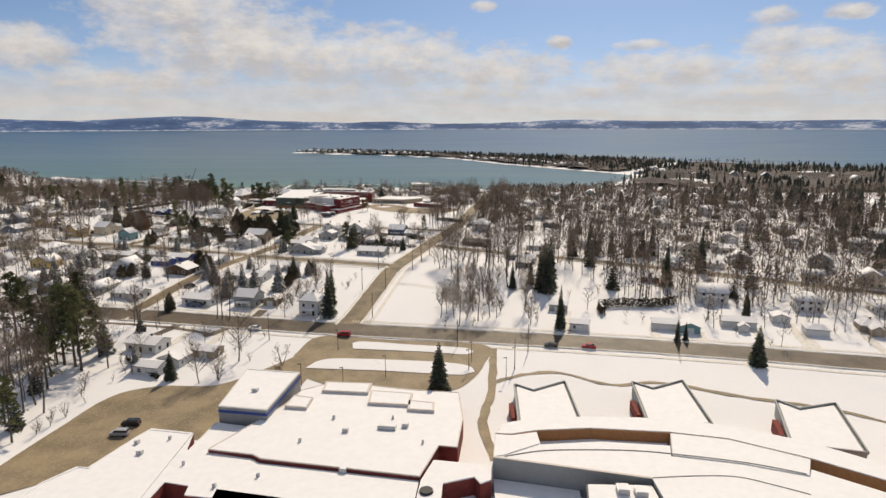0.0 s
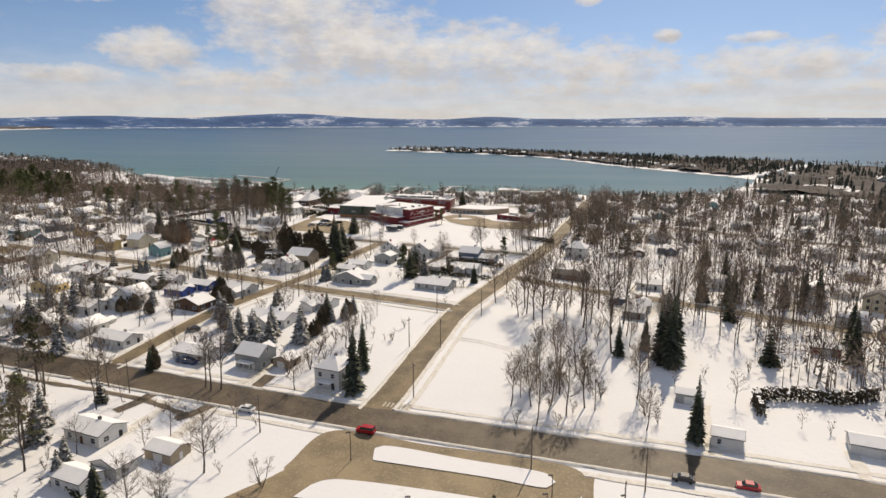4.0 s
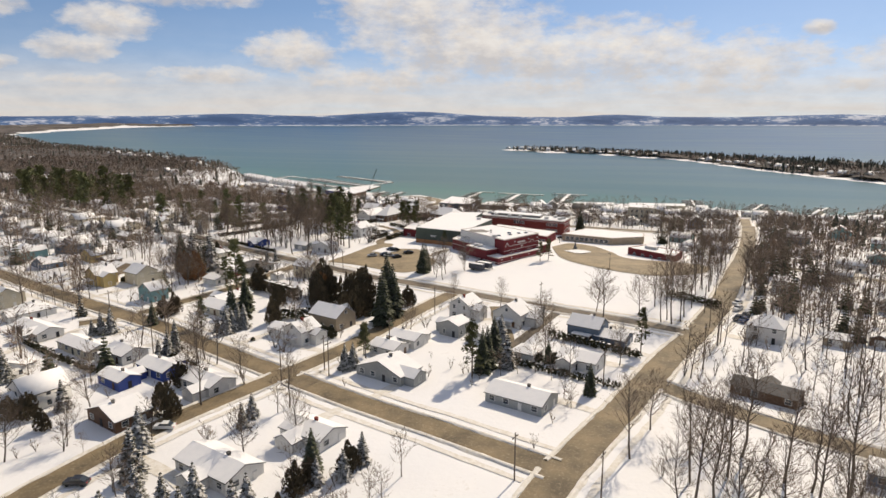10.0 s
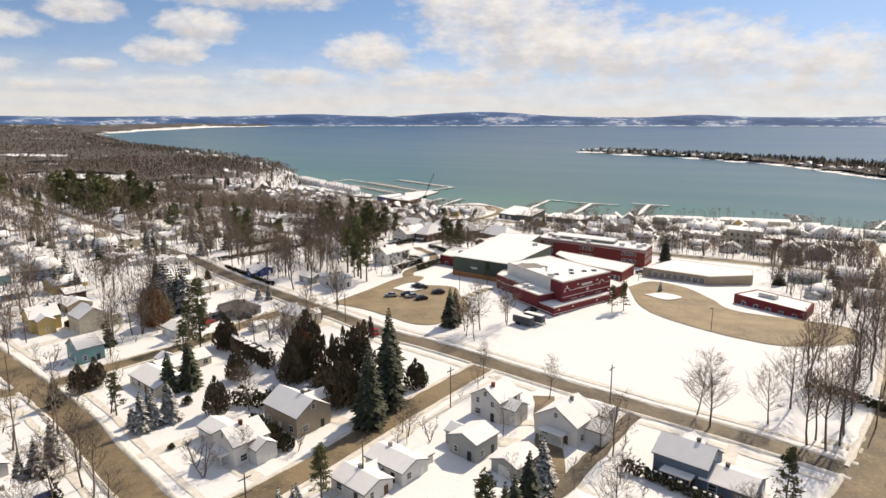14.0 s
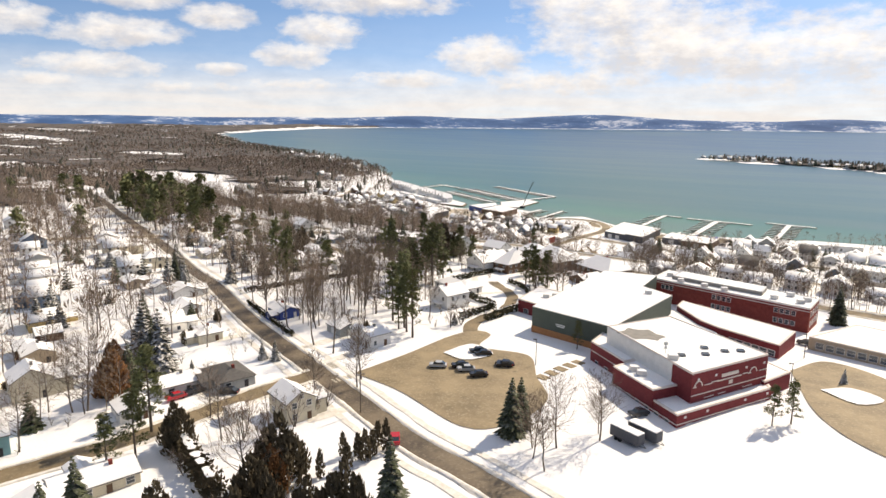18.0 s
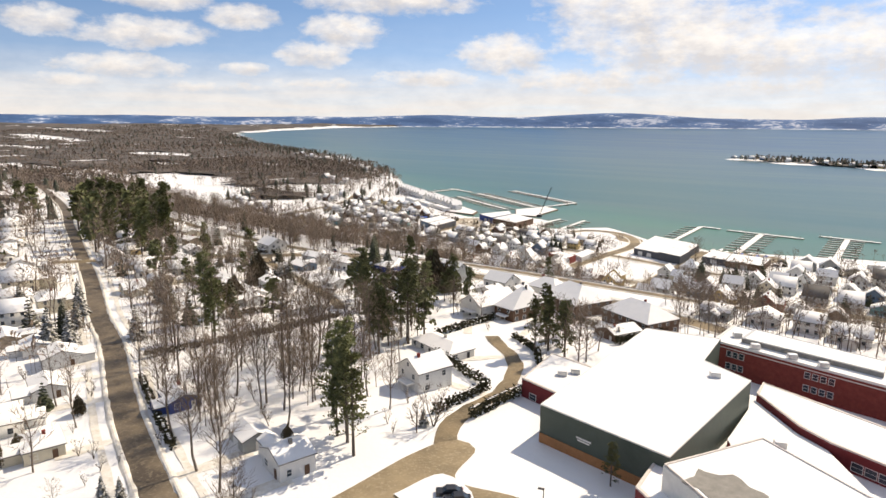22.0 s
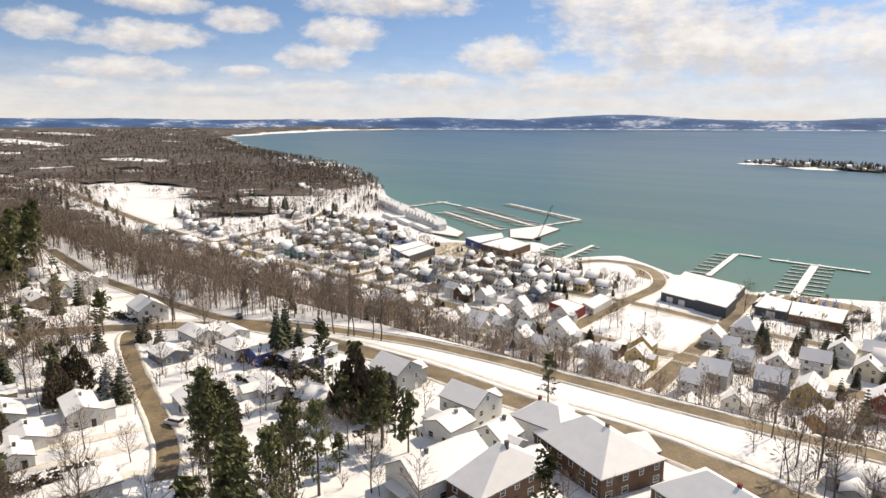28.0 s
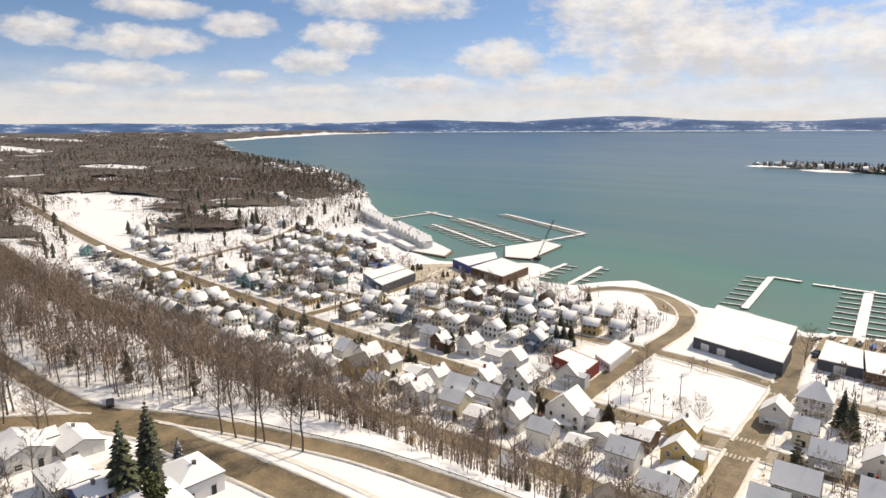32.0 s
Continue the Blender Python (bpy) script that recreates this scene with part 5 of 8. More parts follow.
# the long flat-roofed school below the first stretch of the flight
high = block("school", "sprawling flat-roofed school under deep snow with brown brick walls", "school",
             [(-54.5, 136.5), (-47.6, 150), (-42.6, 160.5), (-40, 170), (-34, 174.4), (-20.3, 173.0), (-8, 169.8), (4.2, 168), (4.9, 152), (3.1, 137.1), (-1.2, 137.9), (-2.6, 133), (-5.2, 124.6), (-41.2, 132.2), (-43.5, 134), (-50, 135.4)], -1.0, 4.9, "brick", 0.3, rim_mat="stone_band", margin=0.3)
slab("wall", LOW_ROOF, -1.0, 4.0, "brick", high)
slab("snow_cover", LOW_ROOF, 4.004, 4.24, "roof_snow", high)
slab("wall", LINK, -1.0, 4.1, "brick", high)
slab("snow_cover", LINK, 4.104, 4.4, "roof_snow", high)
for u in range(5):
    put_window(high, on_wall((-47.3, 121.4), (-27.8, 117.0), 0.1 + 0.19 * u, 1.0), 2.2, 1.6)
part("roof_vent", Mesh().tube((0, 0, 0), (0, 0, 0.5), 1.5, 1.4, 14), "dark", high, "round dark roof vent", at=pose(-3.7, 119.9, 4.4))
block("", "", "", [(-58.0, 179.2), (-41.8, 176.2), (-44.8, 151.2), (-57.8, 153.6)], -1.0, 7.6, "gray", 0.35, parent=high, rim_mat="trim")
for a, b in (((-57.8, 153.6), (-44.8, 151.2)), ((-44.8, 151.2), (-41.8, 176.2))):
    band(high, a, b, 6.2, 0.75, "blue", "fascia_band", 0.04)
block("", "", "", [(-74.7, 144.4), (-73.1, 148.6), (-61.7, 146.2), (-61.6, 126), (-61.6, 104), (-97, 104), (-86.5, 117), (-85.6, 123.6), (-81.5, 130.4), (-78.8, 130.1)], -1.0, 4.0, "brick", 0.3, parent=high, rim_mat="roof_snow")
block("", "", "", [(-60, 139), (-52, 136), (-49, 150.5), (-58.5, 153)], -1.0, 3.4, "brick", 0.3, parent=high, rim_mat="roof_snow")
for p in ([(-34, 168), (-21, 166.5), (-20.5, 173), (-34, 174.2)], [(-20.3, 160), (-9, 158.5), (-8.6, 166), (-20.4, 168)], [(-9.5, 156), (-2.5, 155), (-2.5, 160), (-9.5, 161.5)], [(-42, 158), (-36, 157), (-35.5, 163.5), (-41, 165)]):
    block("", "", "", p, 4.95, 5.7, "stone_band", 0.2, parent=high, rim_mat="stone_band")
for x, y, w_, d_ in ((-51, 163, 1.6, 1.2), (-24, 145, 1.4, 1.2), (-14, 146.5, 4.5, 1.6), (-9.6, 147.5, 1.6, 1.4), (-22, 128, 1.6, 1.2), (-28, 152, 0.6, 0.6), (-13, 152, 0.5, 0.5), (-34, 140, 0.6, 0.6), (-5, 139, 0.5, 0.5), (-40, 126, 0.6, 0.6), (-73, 141, 1.0, 1.0), (-70, 136, 1.4, 1.0), (-66, 143, 0.6, 0.6), (-58, 131, 0.5, 0.5), (-48, 122, 0.7, 0.7)):
    rooftop_unit(high, x, y, (7.75 if (x, y) == (-51, 163) else 4.24 if y < 132 and x > -61 else 5.08 if x > -58 else 4.15), w_, d_, 0.9, -8)
row_windows(high, (-41.8, 176.2), (-44.8, 151.2)[::1], 2.0, 1, 1.0, 1.0, 0.1, 0.9)
# curved wing with its sunken courts and the three saw-tooth rooms
curve = thing("school_wing", "curved school wing with snowy roofs around sunken wood-clad courts", "school", pose(0, 0, 0))
outer = [(12, 141), (14.5, 146.5), (22.5, 149.2), (35, 150), (48.3, 149.4), (60, 147.8), (72, 143.5), (84, 136.5), (94.5, 127), (104, 116), (112, 104)]

slab("wall", outer[:10] + [(104, 116), (98, 112)] + [(93, 118), (80, 129), (66, 138), (53.5, 141.2), (35, 143.4), (22.2, 142.3), (16, 140.5)], -1.0, 6.4, "wood_wall", curve)
slab("snow_cover", [(12.3, 141.2)] + [(x, y - 0.3) for x, y in outer[1:9]] + [(103, 116), (98, 112.4), (93, 118.3), (80, 129.3), (66, 138.3), (53.5, 141.5), (35, 143.7), (22.2, 142.6), (16, 140.8)], 6.404, 6.62, "roof_snow", curve)
slab("wall", [(10.8, 130.2), (12, 141), (16, 140.4), (22.1, 142), (22.1, 135.9), (13.3, 130.7)], -1.0, 6.39, "white", curve)
slab("snow_cover", [(11.0, 130.4), (12.2, 140.6), (16, 140), (21.9, 141.6), (21.9, 136.1), (13.2, 130.9)], 6.394, 6.6, "roof_snow", curve)
slab("court_roof", [(22.2, 136.4), (22.2, 142.0), (35, 143.2), (53, 141.0), (51.7, 135.4), (36, 137.4)], -1.0, 3.9, "roof_snow", curve, "snow-filled sunken court roof")
slab("wall", [(50.4, 130.5), (53.6, 141), (66, 137.8), (80, 128.8), (76, 122), (64, 127)], -1.0, 6.38, "white", curve)
slab("snow_cover", [(50.6, 130.7), (53.7, 140.8), (66, 137.6), (79.8, 128.7), (76, 122.2), (64, 127.2)], 6.384, 6.58, "roof_snow", curve)
slab("court_roof", [(77.8, 124.8), (80, 128.7), (93, 117.7), (97, 112), (94.5, 110.2)], -1.0, 3.8, "roof_snow", curve, "snow-filled sunken court roof")
HALL = [(10.9, 129.9), (13.3, 130.4), (22, 135.6), (36, 136.9), (51.4, 134.9), (50, 130.1), (64, 126.5), (75.8, 121.5), (77.7, 124.5), (94.3, 110), (96, 96), (60, 90), (43, 112), (43, 121.1)]
slab("wall", HALL, -1.0, 6.36, "gray", curve)
slab("snow_cover", [(x, y + 0.25 if y < 129.95 and x < 44 else y) for x, y in HALL], 6.364, 6.56, "roof_snow", curve)
for a_, b_ in (((10.9, 129.9), (43, 121.1)),):
    part("wall_coping", Mesh().box(0, -0.3, 0, math.hypot(b_[0] - a_[0], b_[1] - a_[1]), 0.3, 0.16), "stone_band", curve, at=pose(a_[0], a_[1], 6.6, 0, 0, math.degrees(math.atan2(b_[1] - a_[1], b_[0] - a_[0]))))
for pts_, z_ in (([(13.3, 130.2), (22, 132.6), (32.4, 133), (42, 132.6), (50.1, 131.2), (65.2, 127.2), (75.7, 122.6)], 6.6), ([(43, 121.3), (52, 122), (60.5, 121.7), (66, 119), (72.3, 115.1)], 6.56)):
    edge = smooth_line(pts_, 2.0)
    ridge = Mesh()
    for p_, q_ in zip(edge, edge[1:]):
        ridge.tube((p_.x, p_.y, z_), (q_.x, q_.y, z_), 0.16, 0.16, 4)
    part("roof_edge", ridge, "membrane", curve, "thin dark roof edge showing through the snow")
slab("court_roof", [(10.2, 104), (10.8, 129.6), (28.9, 124.8), (27, 104)], -1.0, 1.6, "roof_snow", curve, "snow-filled sunken court roof")
slab("wall", [(27.8, 112), (29.3, 120.9), (42.9, 120.5), (42.9, 112)], -1.0, 5.4, "dark_metal", curve)
slab("snow_cover", [(28.1, 112), (29.6, 120.6), (42.6, 120.2), (42.6, 112)], 5.404, 5.6, "roof_snow", curve)
for x, y in ((36, 117.8), (39.4, 116.9)):
    rooftop_unit(curve, x, y, 5.6, 2.4, 2.6, 1.1, -5)
for sx, sy, ang in ((0, 0, 0), (33.5, 1.0, -4), (66, -12.5, -16)):
    room = thing("classroom", "saw-tooth classroom block under a snow-covered roof", "building", pose(27 + sx, 162 + sy, 0, 0, 0, ang), "saw-tooth classrooms of the school")
    pl = [(-8.2, -13), (7.5, -13), (8.2, 14.5), (-1.8, 8.2), (-6.6, 12.5)]
    slab("wall", pl, -1.0, 4.2, "gray", room)
    slab("snow_cover", [(x * 0.93, y * 0.93) for x, y in pl], 4.204, 4.5, "roof_snow", room)
    for a, b in zip(pl[1:] + pl[:1], pl):
        ln = math.hypot(b[0] - a[0], b[1] - a[1])
        part("parapet", Mesh().box(0, 0, 0, ln, 0.35, 0.75), "gray", room, at=pose(a[0], a[1], 4.21, 0, 0, math.degrees(math.atan2(b[1] - a[1], b[0] - a[0]))))
    part("vent_box", Mesh().box(-9.2, -6, -0.5, -7.8, 3, 3.2), "brick", room)
road([(12, 140), (10.5, 160), (14, 178), (17, 208)], 2.6, "lot", 0.16, "cleared footpath to the school", False, "footpath")
road([(15, 183), (24, 188), (36, 189.5), (50, 181.5), (66, 182.5), (83, 175), (100, 169), (114, 162.5), (126, 152)], 1.5, "lot", 0.15, "narrow trodden footpath in the snow", False, "footpath")

# ---- waterfront buildings ----
W = -11.2
store = block("boat_warehouse", "long dark waterfront boat warehouse with a snowy low-pitched roof", "warehouse", [(-231.5, 818), (-197.5, 806.5), (-199.5, 858), (-236.5, 874)], W - 1.5, W + 4.6, "dark_metal", 0.3, rim_mat="trim", margin=0.4)
block("", "", "", [(-212, 810), (-196.0, 804), (-196.5, 826), (-210, 832)], W - 1.5, W + 5.6, "dark_metal", 0.25, parent=store, rim_mat="trim")
for u in (0.15, 0.35, 0.75):
    part("sliding_door", Mesh().box(-1.8, -0.1, 0, 1.8, 0, 3.2), "metal", store, at=on_wall((-231.5, 818), (-197.5, 806.5), u, W))
for lbl, p, h_, m_ in (("brick shop with an orange gable wall and snowy flat roof", [(-267, 762), (-250, 756), (-250.3, 767), (-266, 773)], 4.5, "brick"), ("low white building beside the road", [(-256.5, 777), (-247.5, 770), (-248, 793), (-257, 799)], 3.0, "white"),
                        ("grey flat-roofed boat shed by the harbour", [(-187, 821), (-172.5, 819), (-174.4, 842), (-187.5, 848)], 4.0, "dark_metal"), ("dark brown flat-roofed harbour shed", [(-171.5, 816), (-150, 814), (-150, 840), (-174, 842)], 4.0, "brown"),
                        ("dark steel boat store with a snowy roof", [(-424, 822), (-409, 814), (-412, 848), (-425, 854)], 5.0, "slate"), ("grey steel boat store with a snowy roof", [(-408, 813.5), (-395, 807), (-400, 842), (-411.5, 848)], 4.6, "dark_metal"),
                        ("blue marina shed with a snowy low roof", [(-407, 889), (-386, 877.5), (-384, 908), (-397, 925)], 5.2, "blue"), ("brown marina workshop with a snowy roof", [(-383.5, 876), (-353.8, 866), (-355, 898), (-383, 912)], 4.8, "brown"),
                        ("cream three-storey block above the lower town", [(-32, 640), (-14, 637), (-14, 652), (-32, 655)], 10.5, "cream"), ("long white flat-roofed shop building", [(-70, 775), (-40, 770), (-40, 786), (-70, 790)], 5.0, "white"), ("brown brick shop building", [(-30, 768), (0, 766), (0, 784), (-30, 786)], 6.0, "brick"),
                        ("grey shop building near the harbour", [(8, 766), (44, 766), (44, 782), (8, 784)], 5.0, "gray"), ("low white harbour building", [(-100, 860), (-60, 868), (-60, 884), (-100, 876)], 4.0, "white"), ("white flat-roofed harbour building", [(-45, 872), (10, 880), (10, 898), (-45, 890)], 4.0, "cream")):
    b_ = block("building", lbl, "building", p, gz(*p[0]) - 1.5, gz(*p[0]) + h_, m_, 0.3, rim_mat="trim" if m_ != "brick" else None, margin=0.4, group="waterfront buildings")
    if m_ in ("brick", "white", "cream", "gray"):
        row_windows(b_, p[0], p[1], gz(*p[0]) + 1.0, 5, 1.3, 1.4)
        if h_ > 9:
            for z in (4.2, 7.4):
                row_windows(b_, p[0], p[1], gz(*p[0]) + z, 5, 1.3, 1.4)
    else:
        part("sliding_door", Mesh().box(-2, -0.1, 0, 2, 0, 3.0), "metal", b_, at=on_wall(p[0], p[1], 0.5, gz(*p[0])))
for x, y, n_ in ((-622, 1030, 9), (-534, 976, 9)):
    for k in range(n_):
        q = k * 10.0
        house(x + q * 0.84, y - q * 0.54, 9, 11, 5.4, "G", "white", turn=-30, detail=1)
for x, y in ((-548, 955), (-514, 938), (-481, 922)):
    block("carport", "long low snow-roofed garage row", "building", [(x - 14, y + 8), (x + 14, y - 8), (x + 17, y - 2.5), (x - 11, y + 13.5)], gz(x, y) - 1, gz(x, y) + 3.0, "white", 0.2, group="garage rows")


def docks(label, spine, fingers, length, side=(1, -1), width=2.2):
    """A snow-covered pier with finger docks on one or both sides."""
    a, b = Vector((*spine[0], 0)), Vector((*spine[1], 0))
    w = (b - a).normalized()
    s = Vector((w.y, -w.x, 0))
    turn = math.degrees(math.atan2(w.y, w.x))
    ob = thing("dock", label, "dock", pose(a.x, a.y, LAKE, 0, 0, turn), "harbour docks")
    ln = (b - a).length
    part("deck", Mesh().box(0, -width / 2, 0.3, ln, width / 2, 0.55), "dock_wood", ob)
    part("snow_cover", Mesh().box(0.1, -width / 2, 0.554, ln - 0.1, width / 2, 0.9), "dock", ob)
    f = Mesh().box(0, -0.85, 0.2, length, 0.85, 0.5)
    fd = f.data("finger_dock", ["dock_wood"])
    sd = Mesh().box(0.1, -0.5, 0.504, length - 0.1, 0.42, 0.7).data("snow_cover", ["dock"])
    for k in range(fingers):
        for q in side:
            x = (k + 0.5) / fingers * ln
            fo = part("finger_dock", fd, [], ob, at=pose(x, q * width / 2, 0, 0, 0, 90 * q))
            part("snow_cover", sd, [], fo)
    for k in range(int(ln / 14) + 1):
        part("pile", Mesh().tube((0, 0, -3), (0, 0, 1.9), 0.16, 0.16, 6), "dock_wood", ob, at=pose(min(ln - 0.3, k * 14 + 0.3), width / 2 + 0.2, 0))
    return ob


pier = "long snow-covered pier with rows of finger docks"
docks(pier, ((-393, 1064), (-516, 1132)), 22, 10, (1,), 3.4)
docks("short snow-covered pier end in the harbour", ((-394, 1063), (-406, 1009)), 4, 6, (1,), 3.4)
docks(pier, ((-412, 1004), (-537, 1076)), 17, 13, (1, -1), 3.4)
docks(pier, ((-424, 967), (-535, 1031)), 14, 11, (1, -1), 3.0)
docks(pier, ((-594, 1036), (-586, 1104)), 5, 13, (1,), 3.4)
docks("short snow-covered pier end in the harbour", ((-598, 1100), (-548, 1080)), 2, 5, (1,), 4.0)
docks("quay with short finger docks", ((-526, 984), (-440, 932)), 8, 9, (-1,), 3.0)
docks("snow-covered pier at the workshop", ((-350, 894), (-351, 942)), 5, 9, (-1,), 3.0)
docks("snow-covered pier at the workshop", ((-324, 888), (-328, 947)), 5, 6, (-1,), 3.0)
docks("broad white pier with finger docks", ((-229, 897), (-232, 979)), 7, 11, (1,), 3.6)
docks("short snow-covered pier end in the harbour", ((-232, 980), (-215, 977)), 1, 3, (1,), 3.0)
docks("broad white pier with finger docks", ((-178, 868), (-181, 968)), 9, 10, (1, -1), 4.6)
docks("outer snow-covered breakwater pier", ((-209, 974), (-150, 968)), 3, 4, (1,), 3.0)
docks("broad white pier with finger docks", ((-120, 895), (-122, 985)), 9, 10, (1, -1), 4.0)
docks("outer snow-covered breakwater pier", ((-142, 990), (-100, 985)), 3, 4, (1,), 3.0)
docks(pier, ((20, 925), (18, 975)), 6, 10)
docks(pier, ((75, 905), (90, 960)), 6, 10)
docks(pier, ((130, 900), (150, 950)), 5, 10)
docks(pier, ((165, 905), (205, 950)), 5, 10)
quay = thing("quay", "snow-covered marina quay with dark sheet-pile walls", "quay", pose(0, 0, 0))
for pl in ([(-417, 970), (-404, 1010), (-383, 1000), (-377, 940), (-396, 936)], [(-596, 1030), (-590, 1020), (-520, 984), (-438, 932), (-430, 912), (-470, 915), (-540, 955), (-610, 1010)]):
    slab("wall", pl, LAKE - 2, LAKE + 1.1, "dock_wood", quay)
    cx, cy = sum(p[0] for p in pl) / len(pl), sum(p[1] for p in pl) / len(pl)
    slab("snow_cover", [(cx + (x - cx) * 0.97, cy + (y - cy) * 0.97) for x, y in pl], LAKE + 1.104, LAKE + 1.35, "dock", quay)


def boat(x, y, turn, cover, size=1.0, mast=True):
    """A boat laid up on land under a tarpaulin, on a cradle."""
    z = gz(x, y) if shore_side(x, y)[0] > 3 else LAKE + 1.3
    ob = thing("boat", f"laid-up boat under a {'blue' if cover == 'tarp' else 'white'} cover", "boat", pose(x, y, z, 0, 0, turn) @ Matrix.Diagonal((size, size, size, 1)), "boats laid up on land")
    hull, top = Mesh(), Mesh()
    ring = [(-4.2, 1.1), (-2, 1.5), (1, 1.5), (3, 1.0), (4.6, 0.06)]
    for (x0, w0), (x1, w1) in zip(ring, ring[1:]):
        for q in (-1, 1):
            hull.add([(x0, q * w0, 2.1), (x1, q * w1, 2.2), (x1, q * w1 * 0.4, 0.6), (x0, q * w0 * 0.4, 0.6)], [(0, 1, 2, 3)])
            top.add([(x0, q * w0 * 1.03, 2.05), (x1, q * w1 * 1.03, 2.15), (x1, 0, 3.0 - 0.06 * abs(x1)), (x0, 0, 3.0 - 0.06 * abs(x0))], [(0, 1, 2, 3)])
    hull.add([(-4.2, -1.1, 2.1), (-4.2, 1.1, 2.1), (-4.2, 0.44, 0.6), (-4.2, -0.44, 0.6)], [(0, 1, 2, 3)])
    for shell in (hull, top):
        # neighbouring panels share their corners
        seen = {}
        order = [seen.setdefault(tuple(round(c, 4) for c in p), len(seen)) for p in shell.v]
        shell.v, shell.f = list(seen), [tuple(order[i] for i in f) for f in shell.f]
    part("hull", hull, "trim", ob)
    part("tarpaulin", top, cover, ob)
    part("cradle", Mesh().box(-2.4, -1.2, 0, -2.1, 1.2, 0.75).box(1.6, -1.2, 0, 1.9, 1.2, 0.8).box(-2.4, -0.12, 0, 1.9, 0.12, 0.2), "dark", ob)
    if mast:
        part("mast", Mesh().tube((0.6, 0, 2.5), (0.6, 0, 9.5), 0.07, 0.05, 5), "metal", ob)


brng = random.Random(8)
for k in range(13):
    boat(-459 + (k % 5) * 5.2 + brng.uniform(-0.6, 0.6), 860 + (k // 5) * 7.5 + (k % 5) * -1.2, 60 + brng.uniform(-8, 8), brng.choice(["tarp", "tarp", "roof_snow"]), brng.uniform(0.8, 1.05), k % 3 == 0)
for k in range(8):
    boat(-192 + k * 5.0 + brng.uniform(-0.5, 0.5), 862 + (k % 2) * 5.5 - k * 0.7, 84 + brng.uniform(-10, 10), brng.choice(["tarp", "roof_snow", "roof_snow"]), brng.uniform(0.75, 0.95), k % 2 == 0)
# crane on the marina quay
crane = thing("crane", "slim dark lattice crane on the marina quay", "crane", pose(-372, 940, -12.2))
part("base", Mesh().box(-2, -1.5, 0, 2, 1.5, 2.2), "dark", crane)
jib = Mesh()
for k in range(8):
    for dx in (-0.5, 0.5):
        jib.tube((k * 1.5 + dx, 0, 2 + k * 3.4), ((k + 1) * 1.5 + dx, 0, 2 + (k + 1) * 3.4), 0.16, 0.16, 4)
    jib.tube((k * 1.5 - 0.5, 0, 2 + k * 3.4), ((k + 1) * 1.5 + 0.5, 0, 2 + (k + 1) * 3.4), 0.08, 0.08, 3)
part("jib", jib, "dark", crane)

# ---- large houses along the bluff road ----
BLUFF_HOUSES = [(-183.6, 584.7, 8.7, 18.8, 5.0, "h", "brown", -12), (-173.8, 606.0, 21, 16, 5.2, "h", "brown", -25), (-147, 599.4, 21, 14, 5.0, "h", "brown", -25),
                (-147.5, 583.5, 8, 11, 3.2, "G", "brown", -25), (-195, 581, 11, 18, 4.8, "G", "white", -14), (-157, 381.5, 8, 14, 3, "G", "cream", -14), (-304, 539, 9, 9, 3.2, "g", "tan", -15), (-311, 512, 9, 8, 3.2, "G", "cream", -15), (-347, 555, 16, 8, 3.2, "g", "white", -15), (-256, 588, 12, 7, 3, "g", "white", -15)]
house(-176, 424.5, 12, 9, 3.2, "h", "gray", turn=-15, bare=True)
house(18.8, 356.5, 15, 7, 3, "g", "brown", turn=-22, bare=True)
for x, y, w, d_, h, rf, wl, tn in BLUFF_HOUSES:
    house(x, y, w, d_, h, rf, wl, turn=tn, detail=2)


# ---- the houses, block by block: x, y, width, depth, eaves, roof, wall ----
houses([
    (-167.7, 327.3, 18, 7, 3, 'g', 'cream'),
    (-161.5, 289.8, 9, 9, 3.5, 'g', 'white'),
    (-151.9, 327.1, 10, 8, 3.2, 'g', 'white'),
    (-139.6, 312.7, 10, 6, 3, 'g', 'blue'),
    (-134.1, 321.8, 12, 7, 3, 'g', 'blue'),
    (-132.6, 263.5, 14, 8, 3, 'g', 'white'),
    (-124.3, 298.0, 12, 9, 3.2, 'G', 'brown'),
    (-115.7, 318.1, 12, 8, 3.2, 'g', 'white'),
    (-101.2, 209.8, 12, 8, 3.5, 'g', 'white'),
    (-99.7, 255.6, 13, 8, 2.8, 'g', 'white'),
    (-92.1, 191.5, 9, 6, 2.8, 'g', 'white'),
])
houses([
    (-88.2, 287.4, 16, 9, 3.2, 'g', 'white'),
    (-87.3, 197.9, 8, 7, 2.8, 'G', 'white'),
    (-79.3, 253.1, 9, 8, 4.5, 'g', 'gray'),
    (-78.7, 204.1, 8, 6, 3, 'g', 'tan'),
    (-76.8, 304.3, 12, 8, 3, 'g', 'white'),
    (-69.8, 254.0, 6, 6, 2.6, 'G', 'tan'),
    (-51.5, 243.9, 8, 8, 6, 'h', 'white'),
    (37.0, 324.0, 8.5, 7.2, 3, 'h', 'slate'),
    (39.6, 308.7, 7.6, 8.1, 3, 'g', 'gray'),
    (42.2, 317.1, 8.5, 7.2, 3, 'g', 'white'),
    (45.5, 245.7, 6.8, 4.5, 2.8, 'g', 'gray'),
])
houses([
    (49.9, 226.2, 6.8, 5.4, 2.8, 'g', 'white'),
])
